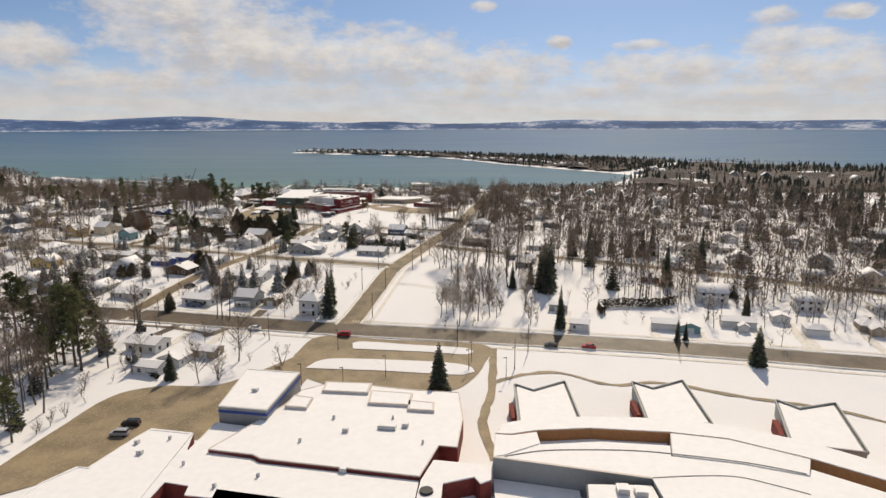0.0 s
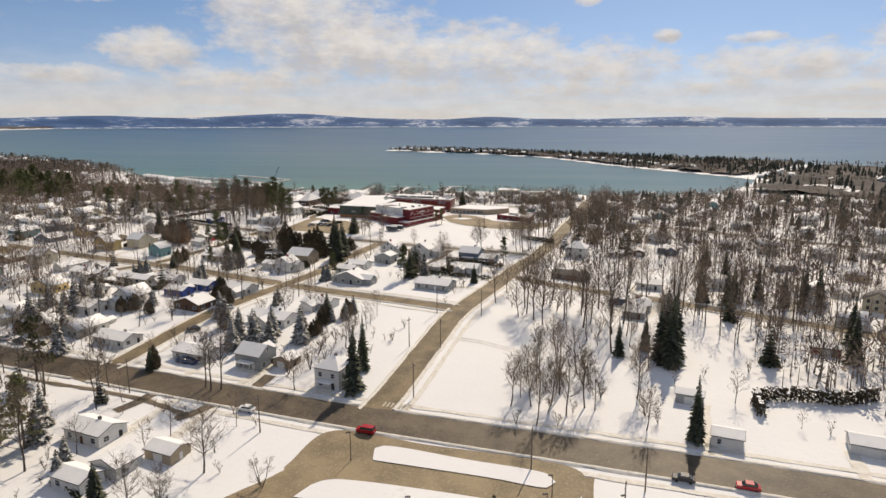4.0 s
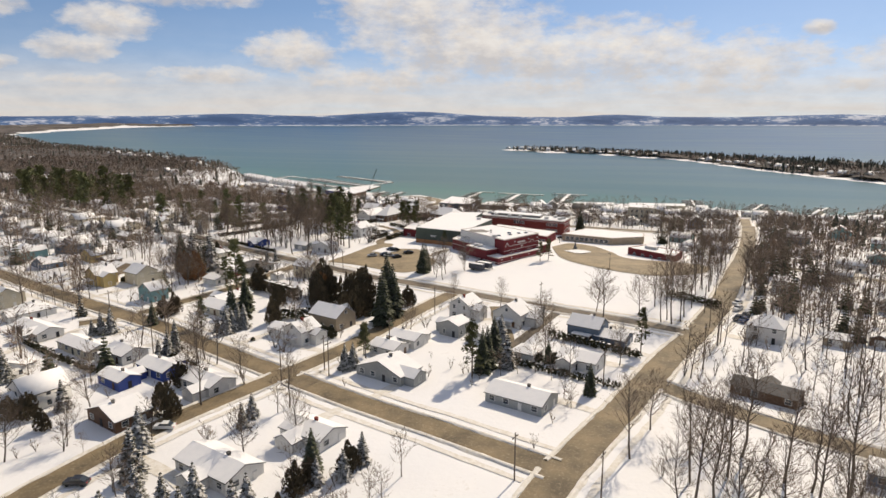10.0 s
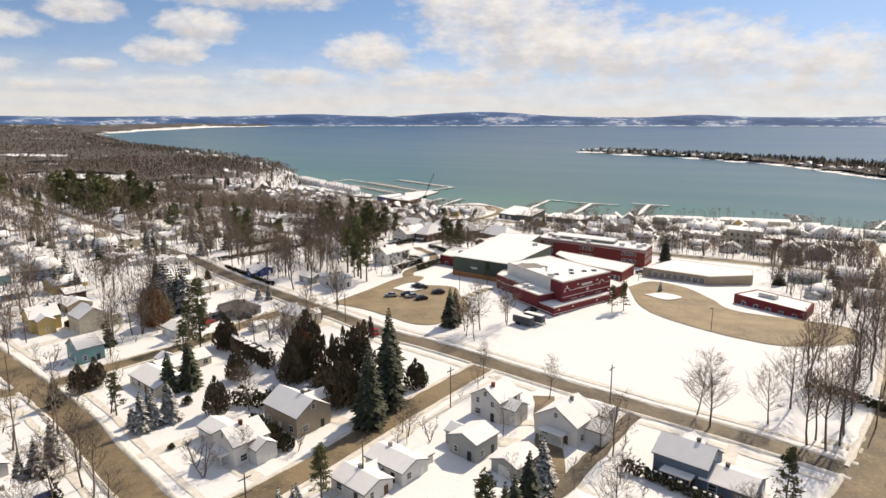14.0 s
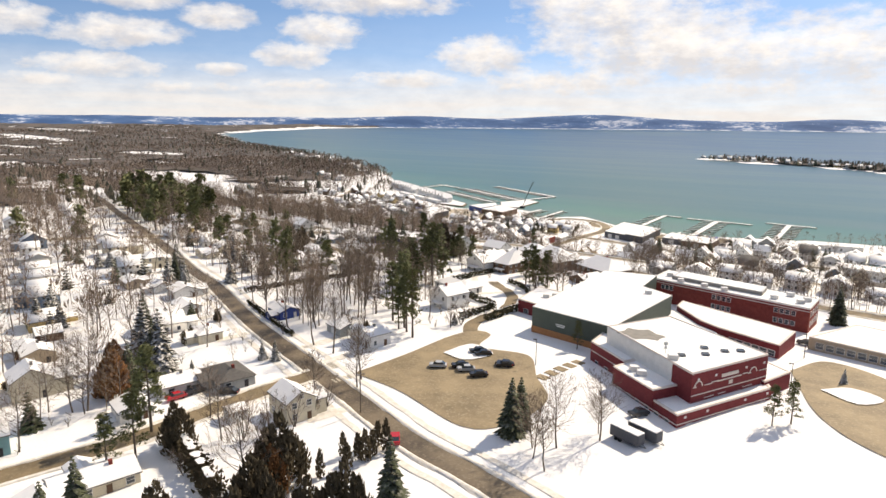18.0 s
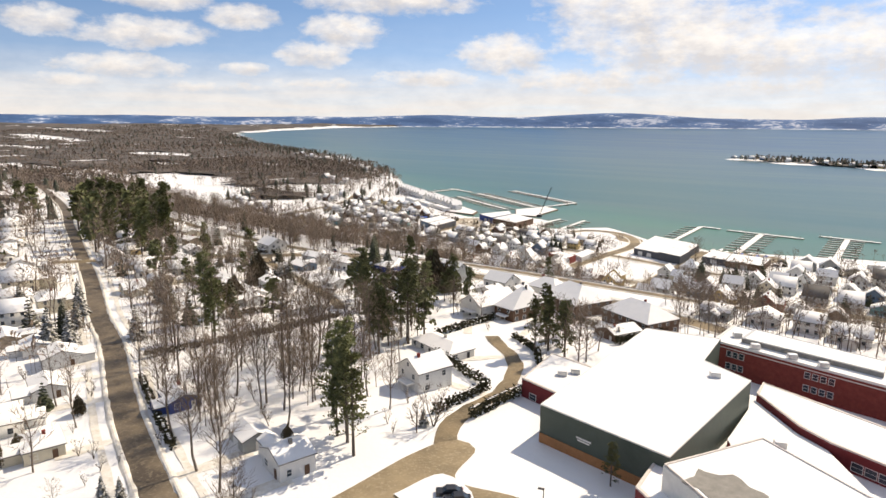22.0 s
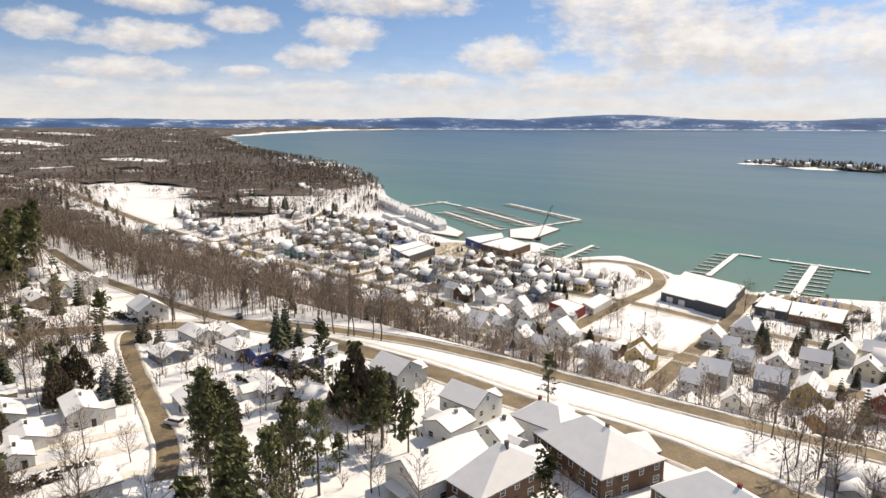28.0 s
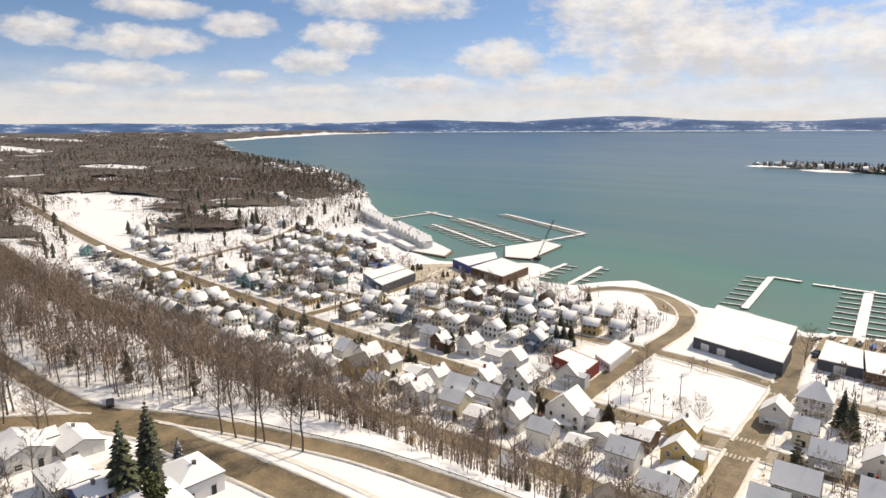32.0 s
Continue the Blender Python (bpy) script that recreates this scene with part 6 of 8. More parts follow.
houses([
    (81.4, 227.0, 9.3, 6.3, 3, 'g', 'white'),
    (89.5, 224.4, 6.8, 7.2, 3, 'G', 'teal'),
    (93.4, 282.8, 7.6, 6.3, 3, 'h', 'brick'),
    (109.1, 228.8, 11.9, 6.3, 3, 'g', 'white'),
    (126.6, 232.7, 6, 5.4, 3, 'G', 'white'),
    (130.9, 303.7, 8.5, 6.3, 3, 'g', 'white'),
    (133.6, 221.0, 7.6, 6.3, 3, 'h', 'white'),
    (155.9, 224.6, 9.3, 7.2, 3, 'h', 'tan'),
    (-416.2, 599.9, 9, 7, 4, 'g', 'cream'),
    (-412.2, 613.2, 12, 8, 4, 'g', 'white'),
], detail=1)
houses([
    (-368.4, 572.9, 12, 8, 3.5, 'g', 'white'),
    (-372.5, 534.0, 14, 9, 4.6, 'g', 'white'),
    (-178.7, 401.0, 8, 7, 3.0, 'g', 'white'),
    (-345.4, 603.6, 13, 10, 5, 'g', 'white'),
    (-307.2, 599.7, 12, 8, 4, 'g', 'white'),
    (-305.7, 481.2, 8, 8, 5, 'h', 'cream'),
    (-303.8, 609.2, 11, 8, 3.2, 'g', 'white'),
    (-299.2, 584.9, 10, 8, 3.2, 'g', 'slate'),
    (-287.2, 538.2, 10, 8, 3.5, 'g', 'white'),
])
houses([
    (-403.1, 587.0, 10, 8, 3.5, 'g', 'white'),
    (-399.9, 604.2, 10, 8, 4.5, 'g', 'white'),
    (-389.2, 585.3, 10, 8, 4, 'g', 'tan'),
], detail=1)
houses([
    (-287.0, 600.2, 11, 8, 4, 'h', 'white'),
    (-276.5, 602.0, 7, 9, 4.2, 'G', 'blue'),
    (-276.3, 550.1, 12, 7, 4, 'g', 'white'),
    (-272.4, 537.2, 9, 7, 3, 'g', 'white'),
    (-269.7, 615.4, 11, 9, 4, 'h', 'white'),
    (-265.7, 532.4, 9, 7, 3, 'g', 'white'),
    (-265.2, 606.3, 10, 9, 4, 'h', 'blue'),
    (-263.4, 571.0, 9, 8, 3.2, 'g', 'white'),
])
houses([
    (-283.2, 459.6, 11, 7, 3, 'g', 'tan'),
    (-268.4, 462.2, 9, 7, 3, 'g', 'white'),
    (-254.2, 462.7, 9, 9, 3.5, 'g', 'white'),
], detail=1)
houses([
    (-242.6, 537.6, 9, 8, 3.5, 'h', 'white'),
    (-234.3, 612.6, 11, 9, 6, 'g', 'gray'),
    (-207.1, 608.3, 11, 9, 6, 'g', 'white'),
    (-205.2, 597.9, 8, 8, 4, 'G', 'white'),
])
houses([
    (-247.8, 413.3, 8, 7, 3, 'G', 'brown'),
    (-239.1, 403.8, 8, 6, 3, 'g', 'brown'),
    (-236.9, 452.6, 10, 7, 3, 'g', 'white'),
    (-231.4, 403.5, 8, 8, 3.5, 'g', 'tan'),
    (-209.7, 392.9, 9, 9, 5, 'g', 'cream'),
    (-208.1, 440.2, 9, 7, 3.2, 'h', 'cream'),
    (-205.5, 468.1, 9, 7, 3, 'g', 'blue'),
], detail=1)
houses([
    (-195.0, 333.9, 18, 8, 3, 'g', 'white'),
    (-193.0, 598.7, 8, 7, 5, 'G', 'white'),
    (-187.1, 375.5, 8, 7, 4.5, 'G', 'teal'),
    (-186.5, 609.3, 13, 10, 6.5, 'h', 'white'),
    (-182.8, 414.1, 8, 8, 3.2, 'G', 'white'),
    (-181.4, 535.5, 18, 9, 3, 'h', 'white'),
    (-177.7, 466.9, 8, 6, 3, 'g', 'gray'),
    (-169.2, 512.3, 9, 10, 5.5, 'G', 'white'),
    (-163.8, 465.2, 8, 7, 3.8, 'G', 'white'),
    (-157.9, 413.1, 4, 4, 2.5, 'G', 'white'),
])
houses([
    (-152.7, 371.2, 14, 9, 3, 'g', 'cream'),
    (-148.9, 421.6, 9, 7, 5, 'g', 'cream'),
    (-118.4, 357.4, 8, 6, 2.8, 'g', 'white'),
    (-110.3, 354.7, 8, 8, 4.5, 'G', 'white'),
    (-108.3, 370.1, 12, 9, 4.6, 'g', 'tan'),
    (-78.5, 362.7, 10, 7, 3.2, 'g', 'white'),
    (-74.6, 339.9, 15, 9, 3, 'G', 'gray'),
    (-69.6, 392.5, 8, 8, 5, 'G', 'white'),
    (-67.7, 375.2, 7, 7, 4, 'G', 'gray'),
    (-57.8, 373.1, 6, 8, 3, 'G', 'gray'),
    (-52.6, 390.3, 10, 9, 4.5, 'G', 'white'),
])
houses([
    (-47.4, 398.4, 6, 6, 3.5, 'g', 'white'),
    (-41.8, 362.2, 7, 7, 2.8, 'h', 'white'),
    (-27.7, 384.4, 10, 8, 4.6, 'g', 'slate'),
    (-26.6, 361.8, 11, 8, 3.4, 'g', 'white'),
    (-37.4, 335.0, 15, 9, 3.0, 'g', 'gray'),
    (-81.0, 354.3, 9, 7, 3, 'g', 'white'),
    (50.7, 346.0, 10, 7, 3, 'g', 'white'),
    (-19.7, 382.1, 9, 8, 3, 'g', 'slate'),
    (23.8, 399.6, 10, 9, 5, 'h', 'white'),
    (37.1, 458.0, 8, 7, 4, 'g', 'white'),
    (43.0, 400.6, 7, 6, 2.5, 'g', 'tan'),
    (54.5, 404.0, 5, 5, 3, 'G', 'brown'),
])
houses([
    (70.1, 413.0, 10, 8, 3.5, 'h', 'slate'),
    (115.4, 384.7, 10, 7, 3.2, 'g', 'slate'),
], detail=1)
houses([
    (-277.7, 717.8, 9, 8, 5, 'g', 'white'),
    (-276.2, 729.9, 8, 8, 5, 'G', 'cream'),
    (-265.1, 736.4, 9, 8, 5, 'G', 'white'),
    (-240.4, 722.5, 12, 9, 6, 'G', 'white'),
    (-218.2, 722.0, 8, 8, 4, 'g', 'brown'),
    (-209.2, 733.4, 8, 7, 4.5, 'G', 'yellow'),
    (-206.0, 717.7, 8, 7, 5, 'G', 'yellow'),
    (-204.2, 696.3, 9, 7, 5, 'g', 'white'),
])
houses([
    (124.8, 345.3, 9, 7, 3.2, 'g', 'white'),
    (149.5, 337.6, 11, 8, 3.5, 'g', 'white'),
    (166.9, 414.4, 12, 8, 3.5, 'g', 'white'),
], detail=1)
houses([
    (-190.5, 761.9, 8, 8, 4.5, 'G', 'white'),
    (-190.0, 676.5, 9, 7, 4, 'g', 'white'),
    (-176.0, 677.0, 8, 8, 4.6, 'G', 'gray'),
    (-162.0, 677.0, 9, 7, 4, 'g', 'white'),
    (-182.0, 779.2, 10, 10, 5.5, 'h', 'white'),
    (-181.9, 704.2, 8, 8, 5, 'g', 'white'),
    (-178.2, 717.0, 10, 9, 5.5, 'g', 'gray'),
    (-174.3, 739.2, 8, 8, 4.5, 'g', 'white'),
    (-165.9, 695.2, 8, 8, 5, 'G', 'white'),
    (-162.6, 743.4, 8, 8, 4.5, 'G', 'white'),
    (-160.8, 721.0, 10, 9, 5.5, 'g', 'slate'),
    (-152.2, 753.9, 10, 8, 5, 'g', 'white'),
    (-148.0, 677.5, 9, 8, 4.6, 'G', 'white'),
])
houses([
    (-149.4, 718.8, 9, 12, 5.5, 'G', 'yellow'),
    (-145.7, 772.1, 9, 8, 5, 'G', 'white'),
    (-144.6, 696.9, 7, 8, 4.5, 'G', 'orange'),
    (-136.2, 756.7, 8, 8, 5, 'G', 'cream'),
    (-134.8, 779.5, 9, 8, 5, 'g', 'white'),
    (-129.9, 721.7, 9, 10, 5.5, 'G', 'brick'),
    (-122.9, 787.8, 9, 8, 5, 'G', 'white'),
    (-115.0, 806.4, 10, 8, 5, 'g', 'white'),
    (-101.5, 773.4, 9, 9, 5, 'G', 'white'),
])


# ---- rows of small houses in the lower town and the farther streets ----
def rows_of_houses(line, offset, spacing, seed, first=0.0, last=1.0, turn=0.0, detail=1, sizes=(5.8, 8.4), jitter=2.8, tall=0.6, step_back=0.0):
    """Houses along a street line, at a set-back to one side of it."""
    rng = random.Random(seed)
    pts = smooth_line(line, 1.0)
    k = int(first * len(pts))
    while k < last * (len(pts) - 1):
        q, q2 = pts[k], pts[min(k + 1, len(pts) - 1)]
        w = (q2 - q).normalized()
        s = Vector((w.y, -w.x, 0))
        p = q + s * (offset + rng.uniform(-jitter, jitter))
        wd, dp = rng.uniform(*sizes), rng.uniform(*sizes)
        k += max(4, int(wd + spacing * rng.uniform(0.6, 1.4)))
        if any(abs(p.x - a) < r + wd * 0.45 and abs(p.y - b) < r + dp * 0.45 for a, b, r in BUILT):
            continue
        if not clear_of_roads(p.x, p.y, max(wd, dp) * 0.55) or shore_side(p.x, p.y)[0] < 12:
            continue
        wall = rng.choice(["white"] * 13 + ["cream", "cream", "cream", "gray", "gray", "tan", "slate", "yellow", "teal", "brown"])
        two_ = rng.random() < tall
        tn = turn + math.degrees(math.atan2(w.y, w.x)) % 180 - (180 if math.degrees(math.atan2(w.y, w.x)) % 180 > 90 else 0)
        args = (round(p.x, 1), round(p.y, 1), round(wd, 1), round(dp, 1), rng.uniform(4.45, 5.0) if two_ else rng.uniform(2.8, 3.4), rng.choice("gGGgGg" if p.y > 650 else "gGGgGgh"), wall)
        if detail:
            house(*args, turn=tn, detail=detail, bare=rng.random() < 0.06)
        else:
            far_house(*args, tn, rng.random() < 0.06)


BUILT += [(-220.5, 769.5, 23.5), (-276, 862, 20), (-262, 872, 16)]
MAIN = [(-140, 737), (-200, 737), (-272, 738), (-327, 742), (-398, 749), (-518, 764), (-681, 787)]
FOOT = [(-140, 692), (-245, 693), (-309, 692), (-409, 695), (-481, 702), (-566, 707)]
for k, (off, lo_, hi_, dt) in enumerate(((16, 0.0, 0.4, 1), (-18, 0.05, 0.4, 1), (-29, 0.1, 0.4, 1), (17, 0.4, 0.95, 0), (-18, 0.4, 0.95, 0), (-29, 0.4, 0.6, 0))):
    rows_of_houses(MAIN, off, 4.6,  200 + k, lo_, hi_, detail=dt)
for k, (off, lo_, hi_, dt) in enumerate(((11, 0.1, 0.5, 1), (-15, 0.0, 0.5, 1), (-25, 0.0, 0.5, 1), (11, 0.5, 1.0, 0), (-15, 0.5, 1.0, 0), (-25, 0.5, 0.8, 0))):
    rows_of_houses(FOOT, -off, 26.0 if off > 0 else 4.4, 220 + k, lo_, hi_, detail=dt)
rows_of_houses([(-262, 780), (-380, 778), (-520, 785)], 0, 3.5, 241, detail=0)
rows_of_houses([(-268, 790), (-380, 787), (-520, 798)], 0, 3.5, 242, detail=0)
rows_of_houses([(-262, 812), (-380, 808), (-520, 815)], 0, 4.0, 243, detail=0)
rows_of_houses([(-275, 828), (-380, 824), (-560, 840)], 0, 4.0, 244, detail=0)
rows_of_houses([(-300, 845), (-370, 840), (-395, 845)], 0, 4.0, 245, detail=0)
rows_of_houses([(-430, 835), (-560, 868)], 0, 4.0, 246, detail=0)
rows_of_houses([(-440, 862), (-560, 892), (-640, 900)], 0, 5.0, 247, detail=0)
rows_of_houses([(-500, 905), (-640, 940)], 0, 6.0, 248, detail=0)
rows_of_houses([(-600, 800), (-720, 840), (-760, 900)], 0, 7.0, 249, detail=0)
# downtown
for k, yy in enumerate((700, 715, 727, 752, 768, 806, 822, 840)):
    rows_of_houses([(-130, yy), (0, yy + 4), (170, yy + 10)], 0, 4.0, 260 + k, detail=0, sizes=(8, 13))
for k, (x, y, dx, dy) in enumerate(((60, 480, 190, -75), (70, 505, 190, -75), (60, 540, 220, -60), (60, 575, 240, -60), (60, 610, 240, -40), (60, 660, 260, -30), (80, 350, 150, -70), (60, 330, 140, -62), (110, 255, 130, -26), (120, 320, 150, -55), (140, 370, 160, -50), (150, 280, 140, -40), (120, 420, 180, -60), (70, 440, 160, -60), (300, 1100, 200, 300), (250, 700, 160, 60))):
    rows_of_houses([(x, y), (x + dx / 2, y + dy / 2), (x + dx, y + dy)], 0, 19.0, 300 + k, detail=0, tall=0.3, sizes=(8, 12))
for k, (x, y, dx, dy) in enumerate(((-10, 540, 40, -10), (-12, 568, 46, -8), (-50, 600, 80, -8), (-130, 632, 150, -2))):
    rows_of_houses([(x, y), (x + dx / 2, y + dy / 2), (x + dx, y + dy)], 0, 6.0, 320 + k, detail=0, sizes=(8, 11))
# the streets left of the flight
for k, (x, y, dx, dy) in enumerate(((-215, 345, -240, 75), (-225, 385, -230, 75), (-150, 300, -200, 45), (-150, 270, -220, 48), (-190, 310, -220, 55), (-260, 420, -240, 85), (-225, 440, -200, 75), (-300, 520, -230, 85), (-340, 480, -220, 80), (-330, 545, -60, 30), (-420, 575, -160, 50), (-240, 590, -40, 8), (-420, 600, -140, 30), (-330, 330, -220, 60), (-200, 245, -200, 40))):
    rows_of_houses([(x, y), (x + dx / 2, y + dy / 2), (x + dx, y + dy)], 0, 12.0, 330 + k, detail=0 if k not in (0, 1, 4) else 1, tall=0.25, sizes=(8, 12))
# houses on the point and the headland
for k, ln in enumerate(([(-470, 2105), (-250, 2010), (0, 1850)], [(60, 1740), (200, 1500), (300, 1330)], [(-900, 1250), (-1100, 1370), (-1400, 1500)], [(-750, 1050), (-900, 1120)], [(400, 1180), (600, 1050), (900, 950)])):
    rows_of_houses(ln, 0, 16 if k < 2 else 40, 360 + k, detail=0, sizes=(9, 14), turn=20)
# cleared drives from the houses to the nearest street
drives = Mesh()
for bx, by, br in BUILT:
    dd = np.hypot(RP[:, 0] - bx, RP[:, 1] - by)
    i = int(dd.argmin())
    if br < 12 and 8 < dd[i] < 36 and bx > -520:
        a, b = Vector((RP[i, 0], RP[i, 1], 0)), Vector((bx, by, 0))
        w_ = (b - a).normalized()
        sd = Vector((w_.y, -w_.x, 0))
        o_ = sd * (br * 0.72) * (1 if int(bx + by) % 2 else -1)
        st, en = a + w_ * (RP[i, 2] / 2 - 0.4) + o_, b + o_ - w_ * br * 0.25
        if (en - st).length > 4:
            strip([st.lerp(en, k / 6) for k in range(7)], 2.9, 0.09, drives, across=2, rough=0.4)
tagged(part("driveway", drives, "slush", smooth=True), "partly cleared drives of trodden grey-tan snow", "driveway", kind="stuff")
joined("houses", "white snow-roofed houses of the farther streets", "houses", far_pieces, FAR_WALLS + ["shingle", "roof_snow", "glass"])


# ---- single trees: x, y, size ----
trees('pine', [(-253.4, 505.8, 0.9), (-243.5, 595.0, 0.7), (-235.1, 559.8, 0.8), (-231.1, 554.2, 0.9), (-220.0, 554.2, 0.6), (-216.2, 557.3, 0.65), (-209.4, 562.9, 0.65), (-204.6, 548.9, 0.9), (-199.2, 538.0, 0.9), (-197.0, 628.8, 0.45), (-193.0, 521.3, 0.8), (-173.4, 399.9, 0.5), (-172.2, 484.4, 0.9), (-167.5, 398.9, 0.7), (-165.2, 478.8, 0.6), (-164.7, 481.0, 0.9), (-161.6, 478.2, 0.8), (-159.6, 385.4, 0.55), (-159.4, 550.4, 0.7), (-158.7, 390.5, 0.6), (-157.9, 555.8, 0.7), (-157.0, 475.3, 0.9), (-150.1, 550.5, 0.85), (-148.3, 355.1, 0.45), (-147.8, 212.2, 1), (-134.8, 202.3, 0.9), (-122.5, 196.4, 1), (-121.7, 203.1, 0.9), (-118.1, 179.8, 0.9), (-118.1, 194.8, 1)])
trees('pine', [(-114.5, 191.8, 1.05), (-114.3, 202.2, 0.8), (-113.7, 496.2, 0.4), (-108.9, 149.5, 0.7), (-87.0, 350.0, 0.4), (-85.6, 348.2, 0.4), (-60.2, 475.7, 0.45), (-57.0, 478.8, 0.45), (-52.9, 345.0, 0.7), (-11.6, 375.4, 0.5)])
trees('tall', [(-340.9, 607.8, 0.7), (-336.0, 608.3, 0.7), (-334.0, 606.3, 0.7), (-229.9, 481.2, 0.8), (-205.3, 472.9, 0.8), (-198.1, 478.0, 0.8), (-197.1, 491.0, 0.8), (-192.7, 458.7, 0.8), (-189.3, 479.8, 0.8), (-186.9, 464.8, 0.8), (-181.7, 486.8, 0.8), (-177.1, 475.9, 0.8), (-176.6, 454.2, 0.8), (-174.8, 497.7, 0.7), (-167.5, 452.8, 0.8), (-165.6, 495.3, 0.7), (-149.0, 444.2, 0.75), (-135.2, 336.7, 0.6), (-132.7, 618.3, 0.7), (-129.8, 182.4, 1), (-128.9, 332.9, 0.65), (-126.5, 606.8, 0.7), (-123.9, 324.1, 0.6), (-123.7, 170.2, 1), (-123.3, 331.0, 0.65), (-121.5, 187.6, 1), (-117.1, 159.3, 1), (-116.3, 165.7, 1), (-115.7, 170.2, 1), (-110.8, 165.7, 0.9)])
trees('tall', [(-110.4, 308.9, 0.7), (-92.0, 432.6, 0.6), (-89.6, 315.1, 0.6), (-86.9, 236.3, 0.8), (-84.5, 235.0, 0.8), (-81.9, 235.8, 0.8), (-79.1, 408.4, 0.5), (-60.3, 403.9, 0.45), (-6.6, 405.5, 0.7), (-4.8, 408.5, 0.7), (-3.3, 404.6, 0.8), (-0.6, 407.9, 0.8), (0.6, 413.0, 0.8), (3.1, 423.9, 0.75), (4.9, 435.8, 0.7), (7.5, 449.4, 0.8), (9.8, 447.0, 0.8), (22.7, 458.8, 0.8), (25.4, 467.1, 0.7)])
trees('snowy', [(-371.9, 540.7, 0.9), (-324.7, 467.4, 0.8), (-321.8, 477.7, 0.8), (-320.5, 470.4, 0.8), (-300.6, 515.5, 0.9), (-292.9, 484.9, 0.9), (-288.9, 566.7, 0.6), (-283.7, 562.8, 0.7), (-283.3, 552.6, 0.65), (-283.0, 559.8, 0.7), (-280.8, 619.7, 0.6), (-279.4, 478.1, 0.8), (-262.2, 572.0, 0.6), (-261.7, 468.4, 1), (-261.3, 419.4, 0.9), (-260.4, 415.9, 1), (-255.3, 484.4, 1), (-254.6, 420.1, 0.9), (-190.9, 424.1, 0.25), (-181.2, 292.1, 0.9), (-180.5, 438.9, 0.5), (-177.7, 278.2, 1), (-176.7, 440.2, 0.5), (-176.5, 282.2, 1), (-176.4, 338.0, 0.6), (-175.5, 305.4, 1), (-174.5, 339.8, 0.65), (-172.4, 341.7, 0.8), (-171.3, 287.7, 1), (-169.5, 303.9, 1)])
trees('snowy', [(-168.7, 295.1, 1), (-166.8, 288.1, 1), (-166.7, 293.4, 0.9), (-165.1, 267.2, 1), (-164.3, 278.1, 1), (-157.1, 269.8, 1), (-154.4, 493.6, 0.45), (-146.2, 579.5, 0.45), (-145.1, 252.2, 1), (-142.1, 329.4, 0.65), (-141.7, 335.9, 0.8), (-141.3, 332.2, 0.7), (-141.2, 297.2, 0.8), (-140.8, 353.3, 0.6), (-139.6, 357.2, 0.7), (-139.6, 362.3, 0.8), (-138.2, 695.0, 0.6), (-136.8, 352.6, 0.8), (-136.2, 355.2, 0.75), (-134.4, 358.7, 0.8), (-117.5, 211.9, 0.9), (-113.2, 205.3, 1), (-109.0, 288.3, 0.9), (-102.6, 279.7, 0.95), (-99.9, 197.7, 0.75), (-96.9, 191.7, 0.8), (-95.0, 307.9, 0.6), (-94.2, 303.0, 0.5), (-93.4, 271.4, 1), (-91.4, 262.3, 1.05)])
trees('snowy', [(-87.9, 271.9, 0.95), (-87.2, 338.8, 0.6), (-86.8, 342.9, 0.75), (-85.7, 340.7, 0.6), (-85.3, 264.8, 1.05), (-83.1, 274.5, 0.85), (-81.8, 269.3, 0.9), (-72.7, 275.5, 0.95), (-71.4, 270.1, 1.15), (-67.3, 289.5, 0.7), (-63.0, 292.6, 0.7), (-62.0, 298.6, 0.8), (-51.2, 369.2, 0.85), (-49.7, 514.4, 0.4), (-45.5, 354.0, 1)])
trees('bare', [(-336.0, 560.6, 0.7), (-328.5, 578.2, 0.6), (-326.1, 563.9, 0.7), (-318.4, 609.3, 0.8), (-280.4, 579.6, 0.6), (-271.3, 837.6, 0.6), (-260.5, 544.0, 0.5), (-255.9, 538.2, 0.5), (-247.8, 547.2, 0.5), (-241.4, 791.5, 0.4), (-235.9, 421.9, 0.8), (-232.8, 754.1, 0.7), (-231.0, 759.7, 0.8), (-229.8, 577.4, 0.5), (-227.0, 353.8, 1.1), (-224.0, 789.2, 0.4), (-220.8, 576.9, 0.5), (-212.9, 743.3, 0.6), (-210.3, 367.8, 0.8), (-207.2, 400.6, 0.7), (-206.7, 741.3, 0.6), (-202.4, 569.6, 0.6), (-190.9, 393.7, 0.9), (-190.9, 819.5, 0.8), (-187.9, 394.9, 0.8), (-181.8, 379.1, 0.9), (-162.4, 409.8, 0.6), (-154.8, 284.1, 0.9), (-152.7, 432.1, 0.7), (-152.2, 405.2, 0.7)])
